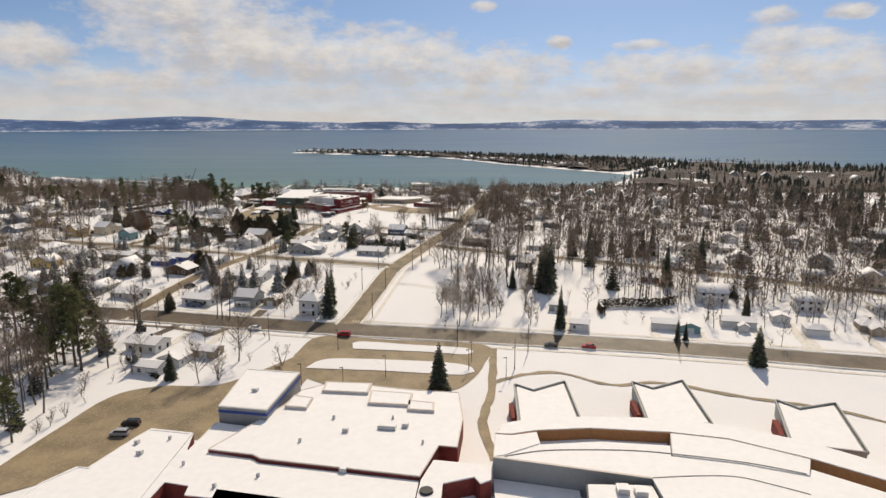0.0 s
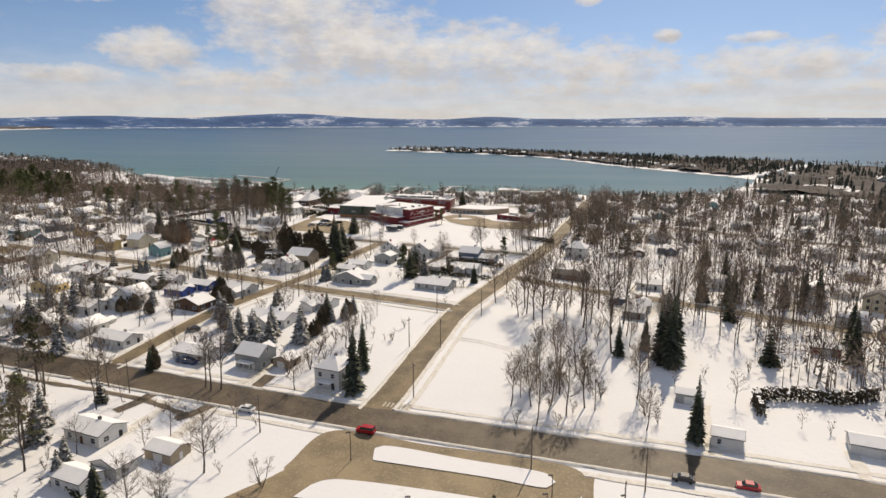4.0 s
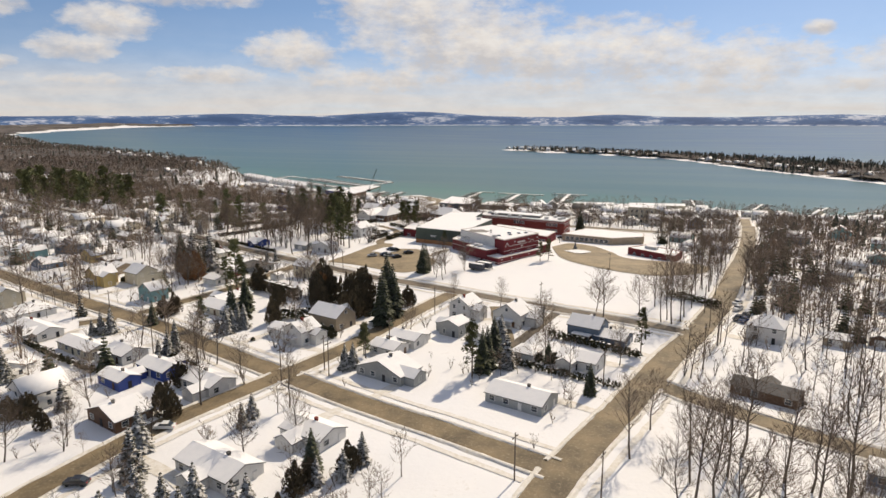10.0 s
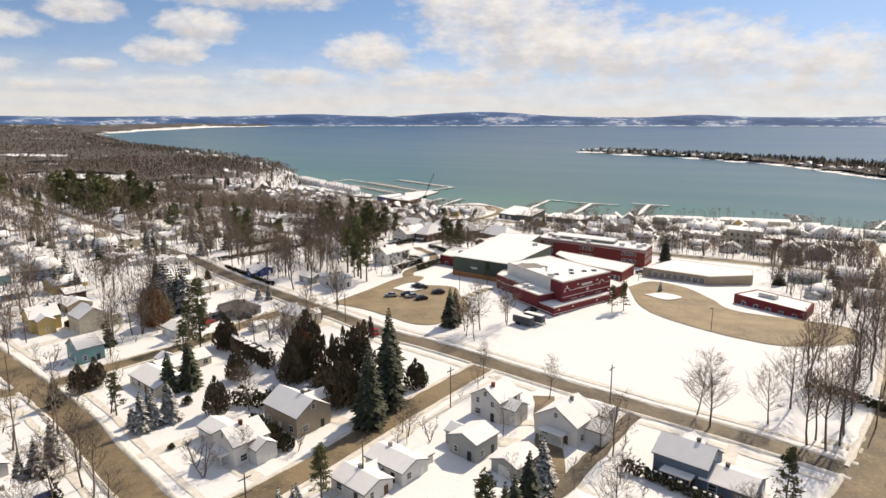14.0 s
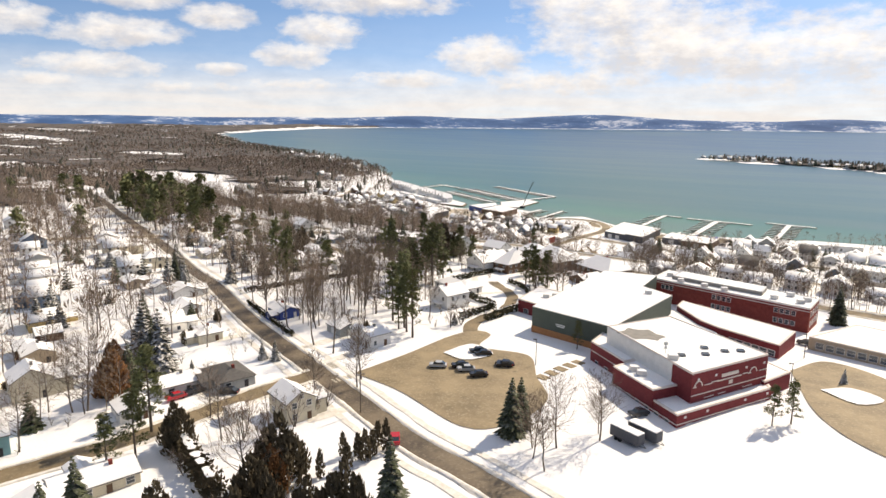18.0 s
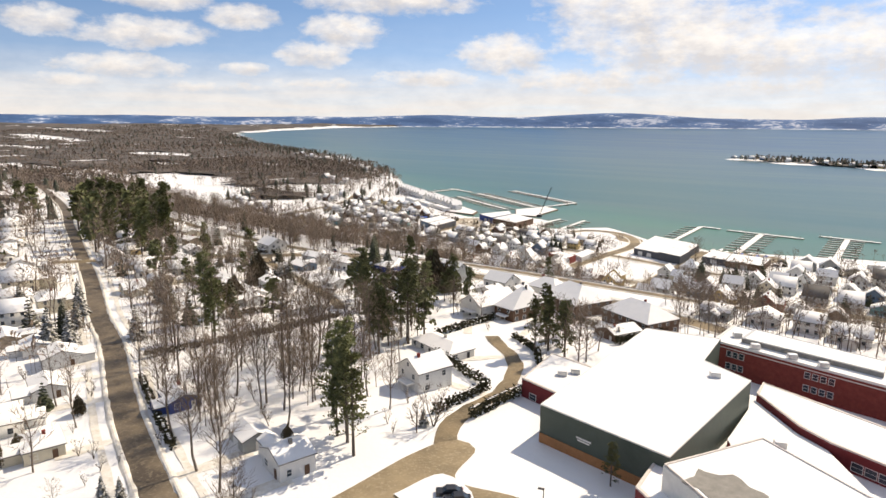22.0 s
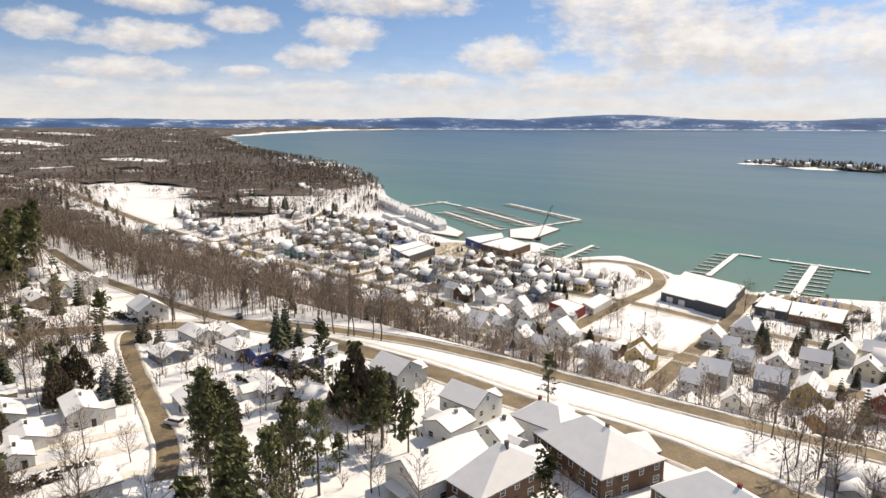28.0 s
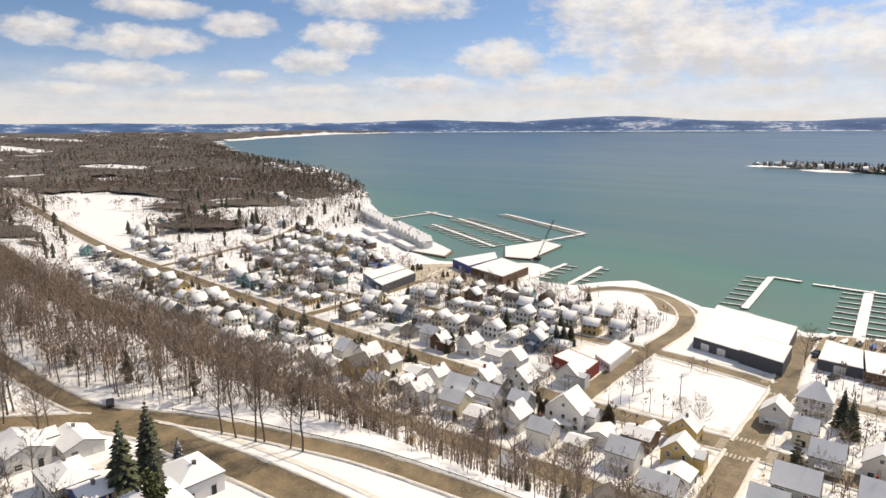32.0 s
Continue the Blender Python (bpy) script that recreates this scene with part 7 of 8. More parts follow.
trees('bare', [(-146.7, 565.5, 0.8), (-146.2, 439.7, 0.9), (-145.4, 554.6, 0.9), (-143.4, 545.4, 0.9), (-138.1, 613.5, 0.7), (-133.7, 276.5, 0.9), (-132.4, 297.1, 0.8), (-126.1, 285.0, 0.6), (-122.6, 319.3, 0.7), (-121.9, 369.6, 0.8), (-115.6, 229.9, 0.9), (-111.1, 325.5, 0.6), (-107.2, 193.9, 1), (-107.0, 352.0, 0.45), (-104.8, 791.6, 1), (-97.8, 438.8, 0.8), (-95.9, 435.3, 0.7), (-93.9, 441.6, 0.8), (-89.2, 451.7, 0.6), (-87.9, 449.2, 0.8), (-85.5, 292.1, 0.8), (-82.6, 374.6, 0.6), (-79.3, 302.4, 0.7), (-74.3, 183.4, 0.8), (-69.8, 186.0, 0.7), (-67.0, 198.8, 0.9), (-61.3, 238.2, 0.7), (-56.1, 273.1, 0.8), (-41.6, 384.8, 0.7), (-36.4, 360.7, 0.7)])
trees('bare', [(-28.0, 410.1, 0.8), (-16.6, 364.6, 0.7), (-13.6, 412.1, 0.7), (-9.0, 421.8, 0.8), (11.7, 441.5, 0.8)])
trees('small', [(-228.7, 372.5, 1), (-153.6, 490.3, 1), (-152.8, 494.9, 1.2), (-148.6, 407.8, 1), (-145.7, 410.0, 1), (-144.7, 412.3, 1), (-144.2, 423.1, 1), (-144.2, 426.9, 1), (-144.1, 417.8, 1), (-125.0, 283.2, 1), (-114.8, 346.9, 1), (-110.7, 344.8, 1), (-107.8, 259.1, 1), (-107.6, 322.1, 1), (-106.9, 179.2, 1), (-105.5, 153.7, 0.6), (-105.3, 174.8, 0.6), (-104.6, 158.1, 0.7), (-103.5, 163.5, 0.6), (-95.8, 293.3, 1), (-77.3, 374.5, 1), (-68.9, 184.8, 1), (-66.7, 247.4, 1), (-63.4, 271.0, 1), (-62.7, 262.2, 1), (-61.4, 251.3, 1), (-59.7, 270.4, 1), (-57.5, 255.2, 1), (-57.0, 280.8, 1), (-52.0, 195.7, 1)])
trees('small', [(-50.8, 185.0, 1)])
trees('spruce', [(-419.1, 640.3, 0.8), (-303.9, 789.1, 0.7), (-288.6, 549.8, 0.85), (-282.7, 800.1, 0.7), (-281.0, 613.7, 1), (-278.6, 797.3, 0.6), (-275.7, 781.9, 0.7), (-273.3, 783.8, 0.7), (-272.7, 471.6, 0.7), (-272.6, 789.1, 0.7), (-266.7, 847.2, 0.4), (-220.1, 428.4, 0.8), (-197.7, 417.9, 0.95), (-193.1, 408.5, 0.8), (-173.9, 769.4, 0.7), (-171.1, 763.1, 0.8), (-165.6, 352.2, 0.6), (-161.1, 767.7, 0.6), (-138.3, 742.9, 0.6), (-123.8, 787.1, 0.7), (-108.9, 245.0, 0.5), (-104.0, 445.0, 0.8), (-103.9, 440.9, 0.8), (-93.2, 385.1, 1.15), (-92.8, 375.7, 1.1), (-83.9, 186.1, 0.65), (-70.0, 292.5, 0.6), (-55.9, 578.6, 0.8), (-51.2, 348.9, 0.8), (-50.7, 351.9, 0.85)])
trees('spruce', [(-50.7, 359.3, 0.9), (-1.5, 177.9, 1), (100.4, 194.8, 0.95)])
trees('cedar', [(-293.9, 557.0, 1.3), (-279.9, 534.4, 0.8), (-249.7, 724.6, 0.7), (-246.0, 713.5, 0.7), (-243.1, 569.2, 0.5), (-241.9, 582.4, 0.7), (-232.7, 596.8, 1.1), (-230.7, 728.9, 0.8), (-229.9, 726.2, 0.7), (-228.3, 593.8, 1.2), (-218.7, 451.8, 0.6), (-210.3, 436.8, 0.6), (-206.3, 411.6, 0.8), (-192.2, 402.2, 0.7), (-172.2, 266.2, 0.6), (-171.8, 471.6, 0.45), (-167.5, 359.5, 0.75), (-167.2, 363.9, 0.8), (-160.9, 265.1, 0.6), (-156.2, 397.6, 1.1), (-149.1, 289.7, 0.8), (-145.1, 291.2, 0.9), (-140.1, 757.9, 0.5), (-137.3, 288.5, 0.6), (-136.9, 382.1, 0.9), (-128.2, 365.8, 1), (-123.3, 316.6, 0.9), (-122.7, 389.6, 1.1), (-122.3, 386.4, 1.2), (-120.0, 306.1, 0.8)])
trees('cedar', [(-114.1, 302.2, 1), (-111.1, 383.4, 1.1), (-109.4, 381.7, 1.1), (-108.9, 246.7, 0.9), (-104.3, 380.6, 1.2), (-104.0, 383.2, 1.1), (-101.8, 384.4, 1.1), (-98.5, 391.4, 1), (-92.6, 396.7, 1), (-69.4, 285.4, 0.7), (-69.1, 275.9, 0.6), (-68.9, 279.0, 0.7), (-68.8, 289.6, 0.7), (-63.4, 295.0, 0.8)])
trees('column', [(-208.0, 433.0, 1), (-126.7, 414.7, 1), (-126.0, 403.4, 1), (-125.8, 417.8, 0.8), (-123.7, 415.9, 1), (-123.6, 421.5, 1)])
trees('bush', [(-216.2, 390.4, 1), (-114.3, 364.1, 1.5), (-108.9, 361.7, 1.7), (-103.8, 359.4, 1.5), (-38.6, 360.5, 1.2), (-33.7, 360.3, 1.3), (-24.1, 358.8, 1.2)])


# ---- groves and street trees ----
scatter(["bare", "tall", "small", "small"], [(-1, 227), (22, 229), (24, 262), (12, 272), (-2, 266)], 34, 1, 2.2, (0.55, 0.9))
scatter(["tall", "tall", "small", "bare", "small"], [(31, 226), (38, 226), (40, 262), (58, 300), (62, 345), (42, 345), (33, 290)], 30, 2, 2.4, (0.5, 0.95))
scatter(["tall", "tall", "bare", "small"], [(-12, 318), (-4, 300), (12, 288), (28, 272), (40, 300), (34, 318), (12, 330), (-6, 345)], 30, 3, 3.4, (0.72, 1.05))
grove(["tall", "bare", "small"], [(-2, 362), (12, 354), (44, 340), (52, 372), (44, 395), (6, 392)], 34, 4, 2.4, (0.6, 0.9))
grove(["tall", "tall", "bare"], [(56, 300), (100, 290), (130, 330), (70, 355)], 40, 5, 2.4, (0.7, 1.0))
grove(["tall", "tall", "bare", "bare", "bare", "tall", "tall", "spruce", "small", "bare"], [(60, 262), (160, 240), (260, 300), (260, 480), (60, 480), (62, 360)], 430, 6, 2.4, (0.6, 1.0))
grove(["tall", "bare", "bare", "spruce"], [(24, 405), (60, 400), (60, 640), (40, 640), (20, 470)], 130, 7, 2.4, (0.6, 0.95))
grove(["tall", "bare"], [(-2, 430), (20, 470), (34, 590), (26, 600), (10, 520), (-10, 440)], 50, 8, 2.4, (0.6, 0.9))
scatter(["tall", "tall", "tall", "bare", "small"], [(-244, 478), (-222, 534), (-178, 512), (-172, 476), (-187, 461), (-218, 465)], 52, 9, 2.8, (0.65, 0.95))
grove(["pine", "tall", "bare"], [(-222, 536), (-178, 512), (-176, 540), (-215, 556)], 26, 10, 2.4, (0.6, 0.95))
grove(["tall", "tall", "bare"], [(-420, 626), (-347, 622), (-320, 628), (-290, 648), (-262, 656), (-262, 686), (-330, 687), (-430, 690)], 270, 11, 1.6, (0.62, 0.9))
grove(["small", "bare", "bare", "tall"], [(-262, 658), (-120, 660), (-90, 662), (-90, 688), (-200, 688), (-262, 686)], 230, 12, 1.6, (0.5, 0.85))
grove(["tall", "tall", "bare", "tall"], [(-640, 640), (-420, 630), (-430, 690), (-640, 706)], 300, 13, 1.6, (0.7, 1.0))
trees("tall", [(-285, 633, 0.85), (-281, 634, 0.85), (-276, 635.5, 0.8), (-274, 636.5, 0.85), (-267, 638, 0.75), (-264, 639, 0.8)])
grove(["bare", "small", "bare", "small", "spruce", "snowy", "cedar"], [(-520, 705), (-250, 698), (-250, 733), (-520, 755)], 230, 14, 2.4, (0.4, 0.75))
grove(["bare", "small", "bare", "small", "spruce", "bare", "cedar"], [(-560, 775), (-250, 745), (-255, 860), (-560, 880)], 340, 15, 2.4, (0.4, 0.75))
grove(["bare", "small", "bare", "spruce"], [(-190, 698), (170, 705), (170, 850), (-150, 850)], 300, 16, 2.4, (0.45, 0.85))
grove(["bare", "tall", "spruce", "snowy", "bare", "bare", "bare", "tall", "tall", "bare", "bare", "small"], [(-140, 262), (-300, 300), (-520, 360), (-520, 480), (-330, 495), (-260, 470), (-185, 440), (-185, 375), (-130, 345)], 430, 17, 2.4, (0.6, 1.0))
grove(["bare", "tall", "bare", "tall", "bare", "tall", "small", "pine", "spruce"], [(-250, 482), (-330, 515), (-520, 590), (-520, 625), (-400, 610), (-345, 590), (-300, 560), (-236, 520)], 230, 18, 2.4, (0.6, 0.95))
grove(["pine", "pine", "pine", "tall"], [(-345, 515), (-395, 528), (-470, 556), (-560, 596), (-560, 650), (-470, 618), (-392, 572)], 56, 71, 5.0, (0.95, 1.4), "tall dark pines where the street enters the woods")
grove(["tall", "bare", "pine", "tall", "bare"], [(-345, 492), (-430, 530), (-600, 588), (-620, 540), (-430, 470), (-350, 455)], 70, 72, 4.0, (0.85, 1.25), "tall pines and leafless trees beside the street")
grove(["tall", "pine", "snowy", "tall", "bare"], [(-112, 128), (-112, 190), (-104, 232), (-170, 240), (-170, 130)], 110, 19, 2.4, (0.7, 1.0))
grove(["bare", "small", "spruce"], [(-350, 600), (-250, 600), (-250, 560), (-345, 520)], 44, 20, 2.4, (0.45, 0.75))
grove(["bare", "small", "pine"], [(-250, 600), (-150, 605), (-150, 575), (-250, 560)], 34, 21, 2.4, (0.45, 0.7))
grove(["bare", "tall", "bare"], [(-150, 595), (30, 600), (30, 645), (-150, 650)], 110, 22, 2.4, (0.5, 0.8))
grove(["bare", "small"], [(-120, 255), (-50, 240), (-34, 290), (-105, 320)], 22, 23, 2.4, (0.45, 0.7))
grove(["bare", "small"], [(-105, 330), (-30, 312), (-14, 385), (-85, 405)], 24, 24, 2.4, (0.4, 0.65))
scatter(["small", "bush"], [(-150, 345), (-90, 345), (-95, 400), (-155, 415)], 14, 25, 5, (0.5, 0.8))


for k, pl in enumerate(([(-120, 255), (-50, 240), (-34, 290), (-105, 320)], [(-105, 330), (-30, 312), (-14, 385), (-85, 405)], [(-180, 250), (-130, 240), (-105, 330), (-180, 345)], [(30, 222), (150, 200), (150, 250), (36, 300)], [(-345, 520), (-150, 480), (-150, 610), (-340, 605)], [(-330, 380), (-180, 360), (-170, 470), (-330, 490)], [(-106, 130), (-106, 235), (-60, 225), (-60, 200), (-100, 185)])):
    grove(["small", "small", "bare"], pl, (26, 26, 44, 34, 70, 70, 26)[k], 40 + k, 2.2, (0.3, 0.75), "leafless garden bushes and small trees")


trees("cedar", [(-130, 402, 1.5), (-127, 393, 1.4), (-120, 391, 1.5), (-114, 394, 1.2), (-111, 399, 1.3), (-288, 550, 1.4), (-271, 529, 1.1), (-228, 592, 1.9), (-224, 595, 1.4)])
trees("column", [(-125, 407, 1.0), (-123, 412, 1.1), (-122, 416, 1.2), (-122, 418, 1.15), (-121, 421, 1.2)])
trees("spruce", [(-102, 400, 1.1), (-147, 369, 0.8), (-144, 373, 0.85), (-274, 605, 1.05), (-268, 608, 0.85)])
trees("rust", [(-191.6, 404, 1.5), (-129.3, 399.1, 1.1)])
trees("snowy", [(-199.3, 417.2, 1.45), (-268.2, 465.7, 1.3), (-262.7, 421.4, 1.3)])
trees("pine", [(-193, 534, 0.95), (-229.9, 553.5, 0.7), (-239.4, 498.8, 0.6), (-210.4, 557.6, 0.85)])
trees("spruce", [(-22.2, 344, 0.62), (-35.5, 360.5, 0.52)])
trees("tall_spruce", [(x, y, h_ / 19) for x, y, h_ in ((-44.6, 239.5, 20.5), (-45.5, 252.5, 17), (44.4, 267, 22.5), (41.8, 270.5, 20), (46.5, 273, 19.5), (45, 278, 18), (42.6, 225.5, 16.5), (97.8, 274.7, 19), (122.2, 297.7, 19), (126.3, 308.2, 20), (78.7, 329.5, 15.6), (89.3, 335, 13.5), (97.2, 330, 16), (103, 327, 16.5), (108.7, 328.5, 15), (75, 324.5, 15), (66.4, 327.8, 14.5), (30, 272, 11.5), (38.7, 277.6, 12), (103.1, 288.9, 15.8), (116.5, 238.2, 14.4), (84.2, 361.9, 14.5), (81.3, 213.5, 8), (84.5, 214.5, 7))])
trees("snowy", [(-206, 420, 1.6), (-195, 418, 1.55), (-286, 561, 1.0), (-282, 563, 1.1), (-290, 512, 1.3), (-267, 501, 0.9)])
trees("rust", [(-202, 410, 1.1), (-195, 403, 0.9), (-198, 406, 0.8)])
trees("pine", [(-240, 500, 0.9), (-213, 584, 0.85), (-226, 556, 0.6), (-237, 556, 0.65)])
trees("bare", [(-189, 396, 1.0), (-132, 396, 0.9), (-312, 605, 0.95), (-330, 604, 0.8), (-344, 630, 0.8), (-25, 405, 0.8), (13, 234, 1.0), (9, 238, 0.9)])
grove(["small", "small", "bare", "small"], [(-12, 318), (-4, 296), (12, 286), (36, 278), (44, 310), (12, 332), (-6, 345)], 26, 61, 2.4, (0.3, 0.65), "thin leafless wood with undergrowth")
grove(["small", "small", "small", "tall"], [(-2, 362), (12, 354), (44, 340), (52, 372), (44, 395), (6, 392)], 22, 62, 2.0, (0.4, 0.8), "thin leafless wood with undergrowth")
grove(["tall", "bare", "small", "tall"], [(-244, 478), (-222, 534), (-178, 512), (-172, 476), (-187, 461), (-218, 465)], 14, 63, 2.4, (0.5, 0.9), "thin leafless wood between the gardens")
grove(["bare", "tall", "small", "bare", "small"], [(92, 226), (165, 212), (170, 262), (100, 280), (92, 256)], 46, 64, 2.4, (0.5, 0.85), "leafless trees round the roadside houses")
grove(["bare", "small", "tall"], [(-520, 350), (-180, 270), (-120, 250), (-120, 236), (-300, 262), (-520, 320)], 110, 65, 2.6, (0.5, 0.95), "leafless trees along the main road")


grove(["bare", "tall", "bare", "small", "spruce"], [(-14, 522), (28, 512), (40, 600), (-10, 610)], 70, 66, 2.6, (0.5, 0.85), "leafless trees behind the school annex")
grove(["bare", "bare", "small", "tall"], [(-60, 590), (30, 585), (36, 650), (-60, 652)], 60, 67, 2.6, (0.5, 0.85), "leafless trees along the top of the bluff")
grove(["bare", "small", "pine", "bare"], [(-158, 545), (-118, 560), (-120, 575), (-165, 572)], 16, 68, 2.2, (0.5, 0.8), "tangle of bare trees and young pines behind the gymnasium")


def hedge(pts, w, h, label="clipped dark hedge capped with snow", mat="hedge"):
    """A hedge: a ragged body of small leaves along a line, with snow on top."""
    rng = random.Random(int(pts[0][0]))
    line = smooth_line(pts, 0.9)
    ob = thing("hedge", label, "hedge", pose(0, 0, 0), "garden hedges")
    leaf, snow = Mesh(), Mesh()
    for i, q in enumerate(line):
        z = gz(q.x, q.y)
        for _ in range(int(8 + 3 * w * h)):
            c = Vector((q.x + rng.uniform(-w / 2, w / 2), q.y + rng.uniform(-w / 2, w / 2), z + rng.uniform(0, h)))
            e = Vector((rng.gauss(0, 0.4), rng.gauss(0, 0.4), rng.uniform(0.3, 0.7)))
            s = e.orthogonal().normalized() * 0.3
            leaf.add([c - s, c + s, c + e], [(0, 1, 2)])
            leaf.add([c + s.cross(e).normalized() * 0.3, c - s.cross(e).normalized() * 0.3, c + e], [(0, 1, 2)])
        if rng.random() < 0.55:
            r = w * rng.uniform(0.16, 0.34)
            snow.add([(q.x + r * math.cos(a), q.y + r * math.sin(a), z + h + 0.15) for a in (0, 1.3, 2.5, 3.8, 5.0)] + [(q.x, q.y, z + h + 0.3)], [(0, 1, 5), (1, 2, 5), (2, 3, 5), (3, 4, 5), (4, 0, 5)])
    part("foliage", leaf, mat, ob)
    tagged(part("snow_cover", snow, "roof_snow", ob), kind="stuff")


hedge([(-156.5, 500), (-155.8, 507), (-155.3, 514), (-155.5, 519)], 1.4, 2.4)
hedge([(-148.6, 503), (-148.2, 512), (-147, 523), (-144, 539)], 1.4, 2.6)
hedge([(-282, 597), (-272, 600), (-262, 603), (-250, 600)], 2.2, 2.4)
hedge([(-270, 588), (-258, 588), (-246, 590)], 1.6, 1.4)
hedge([(-354, 596), (-346, 598), (-338, 600)], 2.4, 2.6)
hedge([(-360, 575), (-340, 560), (-330, 548)], 1.6, 2.2)
hedge([(-12, 372), (-24, 376), (-38, 381)], 2.0, 2.0)
hedge([(-16, 350), (-30, 353), (-44, 357)], 1.4, 1.6)
hedge([(61.5, 240), (63, 247), (72, 249.5), (84, 248.5), (94, 252.5)], 2.4, 3.4, "overgrown brown hedge between two lots", "cedar")
hedge([(-128, 371), (-118, 374), (-110, 380), (-100, 388)], 3.0, 3.4, "tall dark cedar hedge beside the houses")
hedge([(-190, 326), (-170, 320), (-152, 316)], 1.4, 1.5)
hedge([(-140, 332), (-128, 328)], 1.2, 1.2)
hedge([(-152, 540), (-160, 552), (-172, 560)], 1.4, 1.8)
hedge([(-104, 200), (-96, 192), (-88, 186)], 1.0, 1.2)
hedge([(-4, 436), (4, 432), (12, 427)], 2.4, 2.4, "rust-brown hedge behind the trees")
hedge([(-160, 400), (-146, 395), (-134, 391)], 3.4, 4.2, "tall rust-brown hedge running back from the street", "cedar")
hedge([(-238, 478), (-234, 502), (-231, 520), (-229, 540)], 1.6, 1.8, "long low brown hedge between the gardens", "cedar")
hedge([(-256, 515), (-253, 526), (-251, 540)], 2.0, 2.0, "long low brown hedge between the gardens", "cedar")
hedge([(-190, 536), (-180, 531), (-169, 526), (-156, 520.5)], 1.5, 2.4)
hedge([(-145, 575), (-140, 589), (-136, 601)], 1.5, 2.4)
hedge([(-167, 590), (-160, 588), (-153, 587)], 1.4, 2.2)
hedge([(-191, 545), (-190, 560), (-188, 573)], 1.5, 2.2)
hedge([(-262, 596), (-250, 590), (-240, 584)], 2.4, 2.4)
hedge([(-226, 470), (-205, 462), (-188, 456)], 1.4, 1.2)


def rail_line(pts, label):
    """A guard rail: posts and one long beam."""
    line = smooth_line(pts, 4.0)
    ob = thing("guard_rail", label, "guard rail", pose(0, 0, 0))
    beam = Mesh()
    post = Mesh().box(-0.08, -0.08, -0.3, 0.08, 0.08, 0.75).data("post", ["pole"])
    for i, a in enumerate(line):
        z = gz(a.x, a.y)
        beam.v += [(a.x, a.y, z + 0.45), (a.x + 0.05, a.y + 0.05, z + 0.6), (a.x, a.y, z + 0.75)]
        if i:
            k = 3 * i
            beam.f += [(k - 3, k, k + 1, k - 2), (k - 2, k + 1, k + 2, k - 1)]
            beam.m += [0, 0]
        part("post", post, [], ob, at=pose(a.x, a.y, z))
    part("beam", beam, "metal", ob)


rail_line([(-306, 633), (-286, 640.4), (-268, 645.2), (-250, 649.4), (-220, 652), (-198, 651.4), (-150, 652)], "galvanised guard rail along the edge of the bluff")

for line_, wd_ in (([(-128, 245.2), (-114.6, 243.1), (-100.1, 240.5), (-77.3, 236.9), (-61.7, 232.9), (-44, 228.6)], 1.7), ([(-150, 236), (-128.8, 232.8), (-114.4, 230.7), (-98.3, 227.1), (-84.2, 221.2)], 1.7), ([(-104.1, 221), (-101, 227), (-98.6, 233)], 3.2), ([(-75.2, 228.5), (-73, 238), (-71.7, 246)], 3.4), ([(-86, 219.5), (-82, 224), (-78.5, 230)], 3.0), ([(-50, 360.5), (-46.3, 376.5), (-40.6, 405)], 3.4)):
    road(line_, wd_, "street", 0.12, "bare tan path worn through the snow" if wd_ < 2 else "wet tan driveway cleared of snow", False, "footpath" if wd_ < 2 else "driveway")

# trodden pavements beside the streets
walks = Mesh()
for i, sides in ((12, (-1, 1)), (13, (1,)), (9, (-1,)), (4, (-1, 1)), (2, (-1, 1)), (3, (1,)), (0, (-1, 1)), (14, (-1, 1)), (16, (-1, 1)), (1, (1,))):
    line, wd_ = ROADS[i]
    for q in sides:
        piece = Mesh()
        strip(line, 1.5, 0.11, piece, across=2, rough=0.2, offset=q * (wd_ / 2 + 3.6))
        c = np.array([np.mean([piece.v[j] for j in f], 0) for f in piece.f])
        for f, (x, y, _) in zip(piece.f, c):
            if clear_of_roads(x, y, 1.0) and not any(abs(x - a) < r - 2 and abs(y - b) < r - 2 for a, b, r in BUILT):
                walks.add([piece.v[j] for j in f], [tuple(range(len(f)))])
tagged(part("pavement", walks, "slush"), "trodden snowy pavements beside the streets", "pavement", kind="structure")


for k in range(6):
    u = k / 5
    x, y = -112.7 + 4.0 * u, 467.3 + 18.3 * u
    tagged(part("paving", Mesh().box(-1.6, -1.2, -0.1, 1.6, 1.2, 0.14), "lot", at=pose(x, y, gz(x, y), 0, 0, 78 - 90)), "bare tan paving slab of the path to the school", "path", kind="structure")


def crosswalk(x, y, turn, width):
    """Pale worn bars across a street."""
    m, bars = pose(x, y, 0, 0, 0, turn), Mesh()
    for k in range(int(width / 1.1)):
        u = (k - width / 2.2 + 0.5) * 1.1
        q = [m @ Vector((u + du, dv, 0)) for du, dv in ((-0.28, -1.2), (0.28, -1.2), (0.28, 1.2), (-0.28, 1.2))]
        bars.add([(p.x, p.y, gz(p.x, p.y) + 0.185) for p in q], [(0, 1, 2, 3)])
    tagged(part("crosswalk", bars, "paint_line"), "worn pale crosswalk bars on the street", "crosswalk", kind="structure")


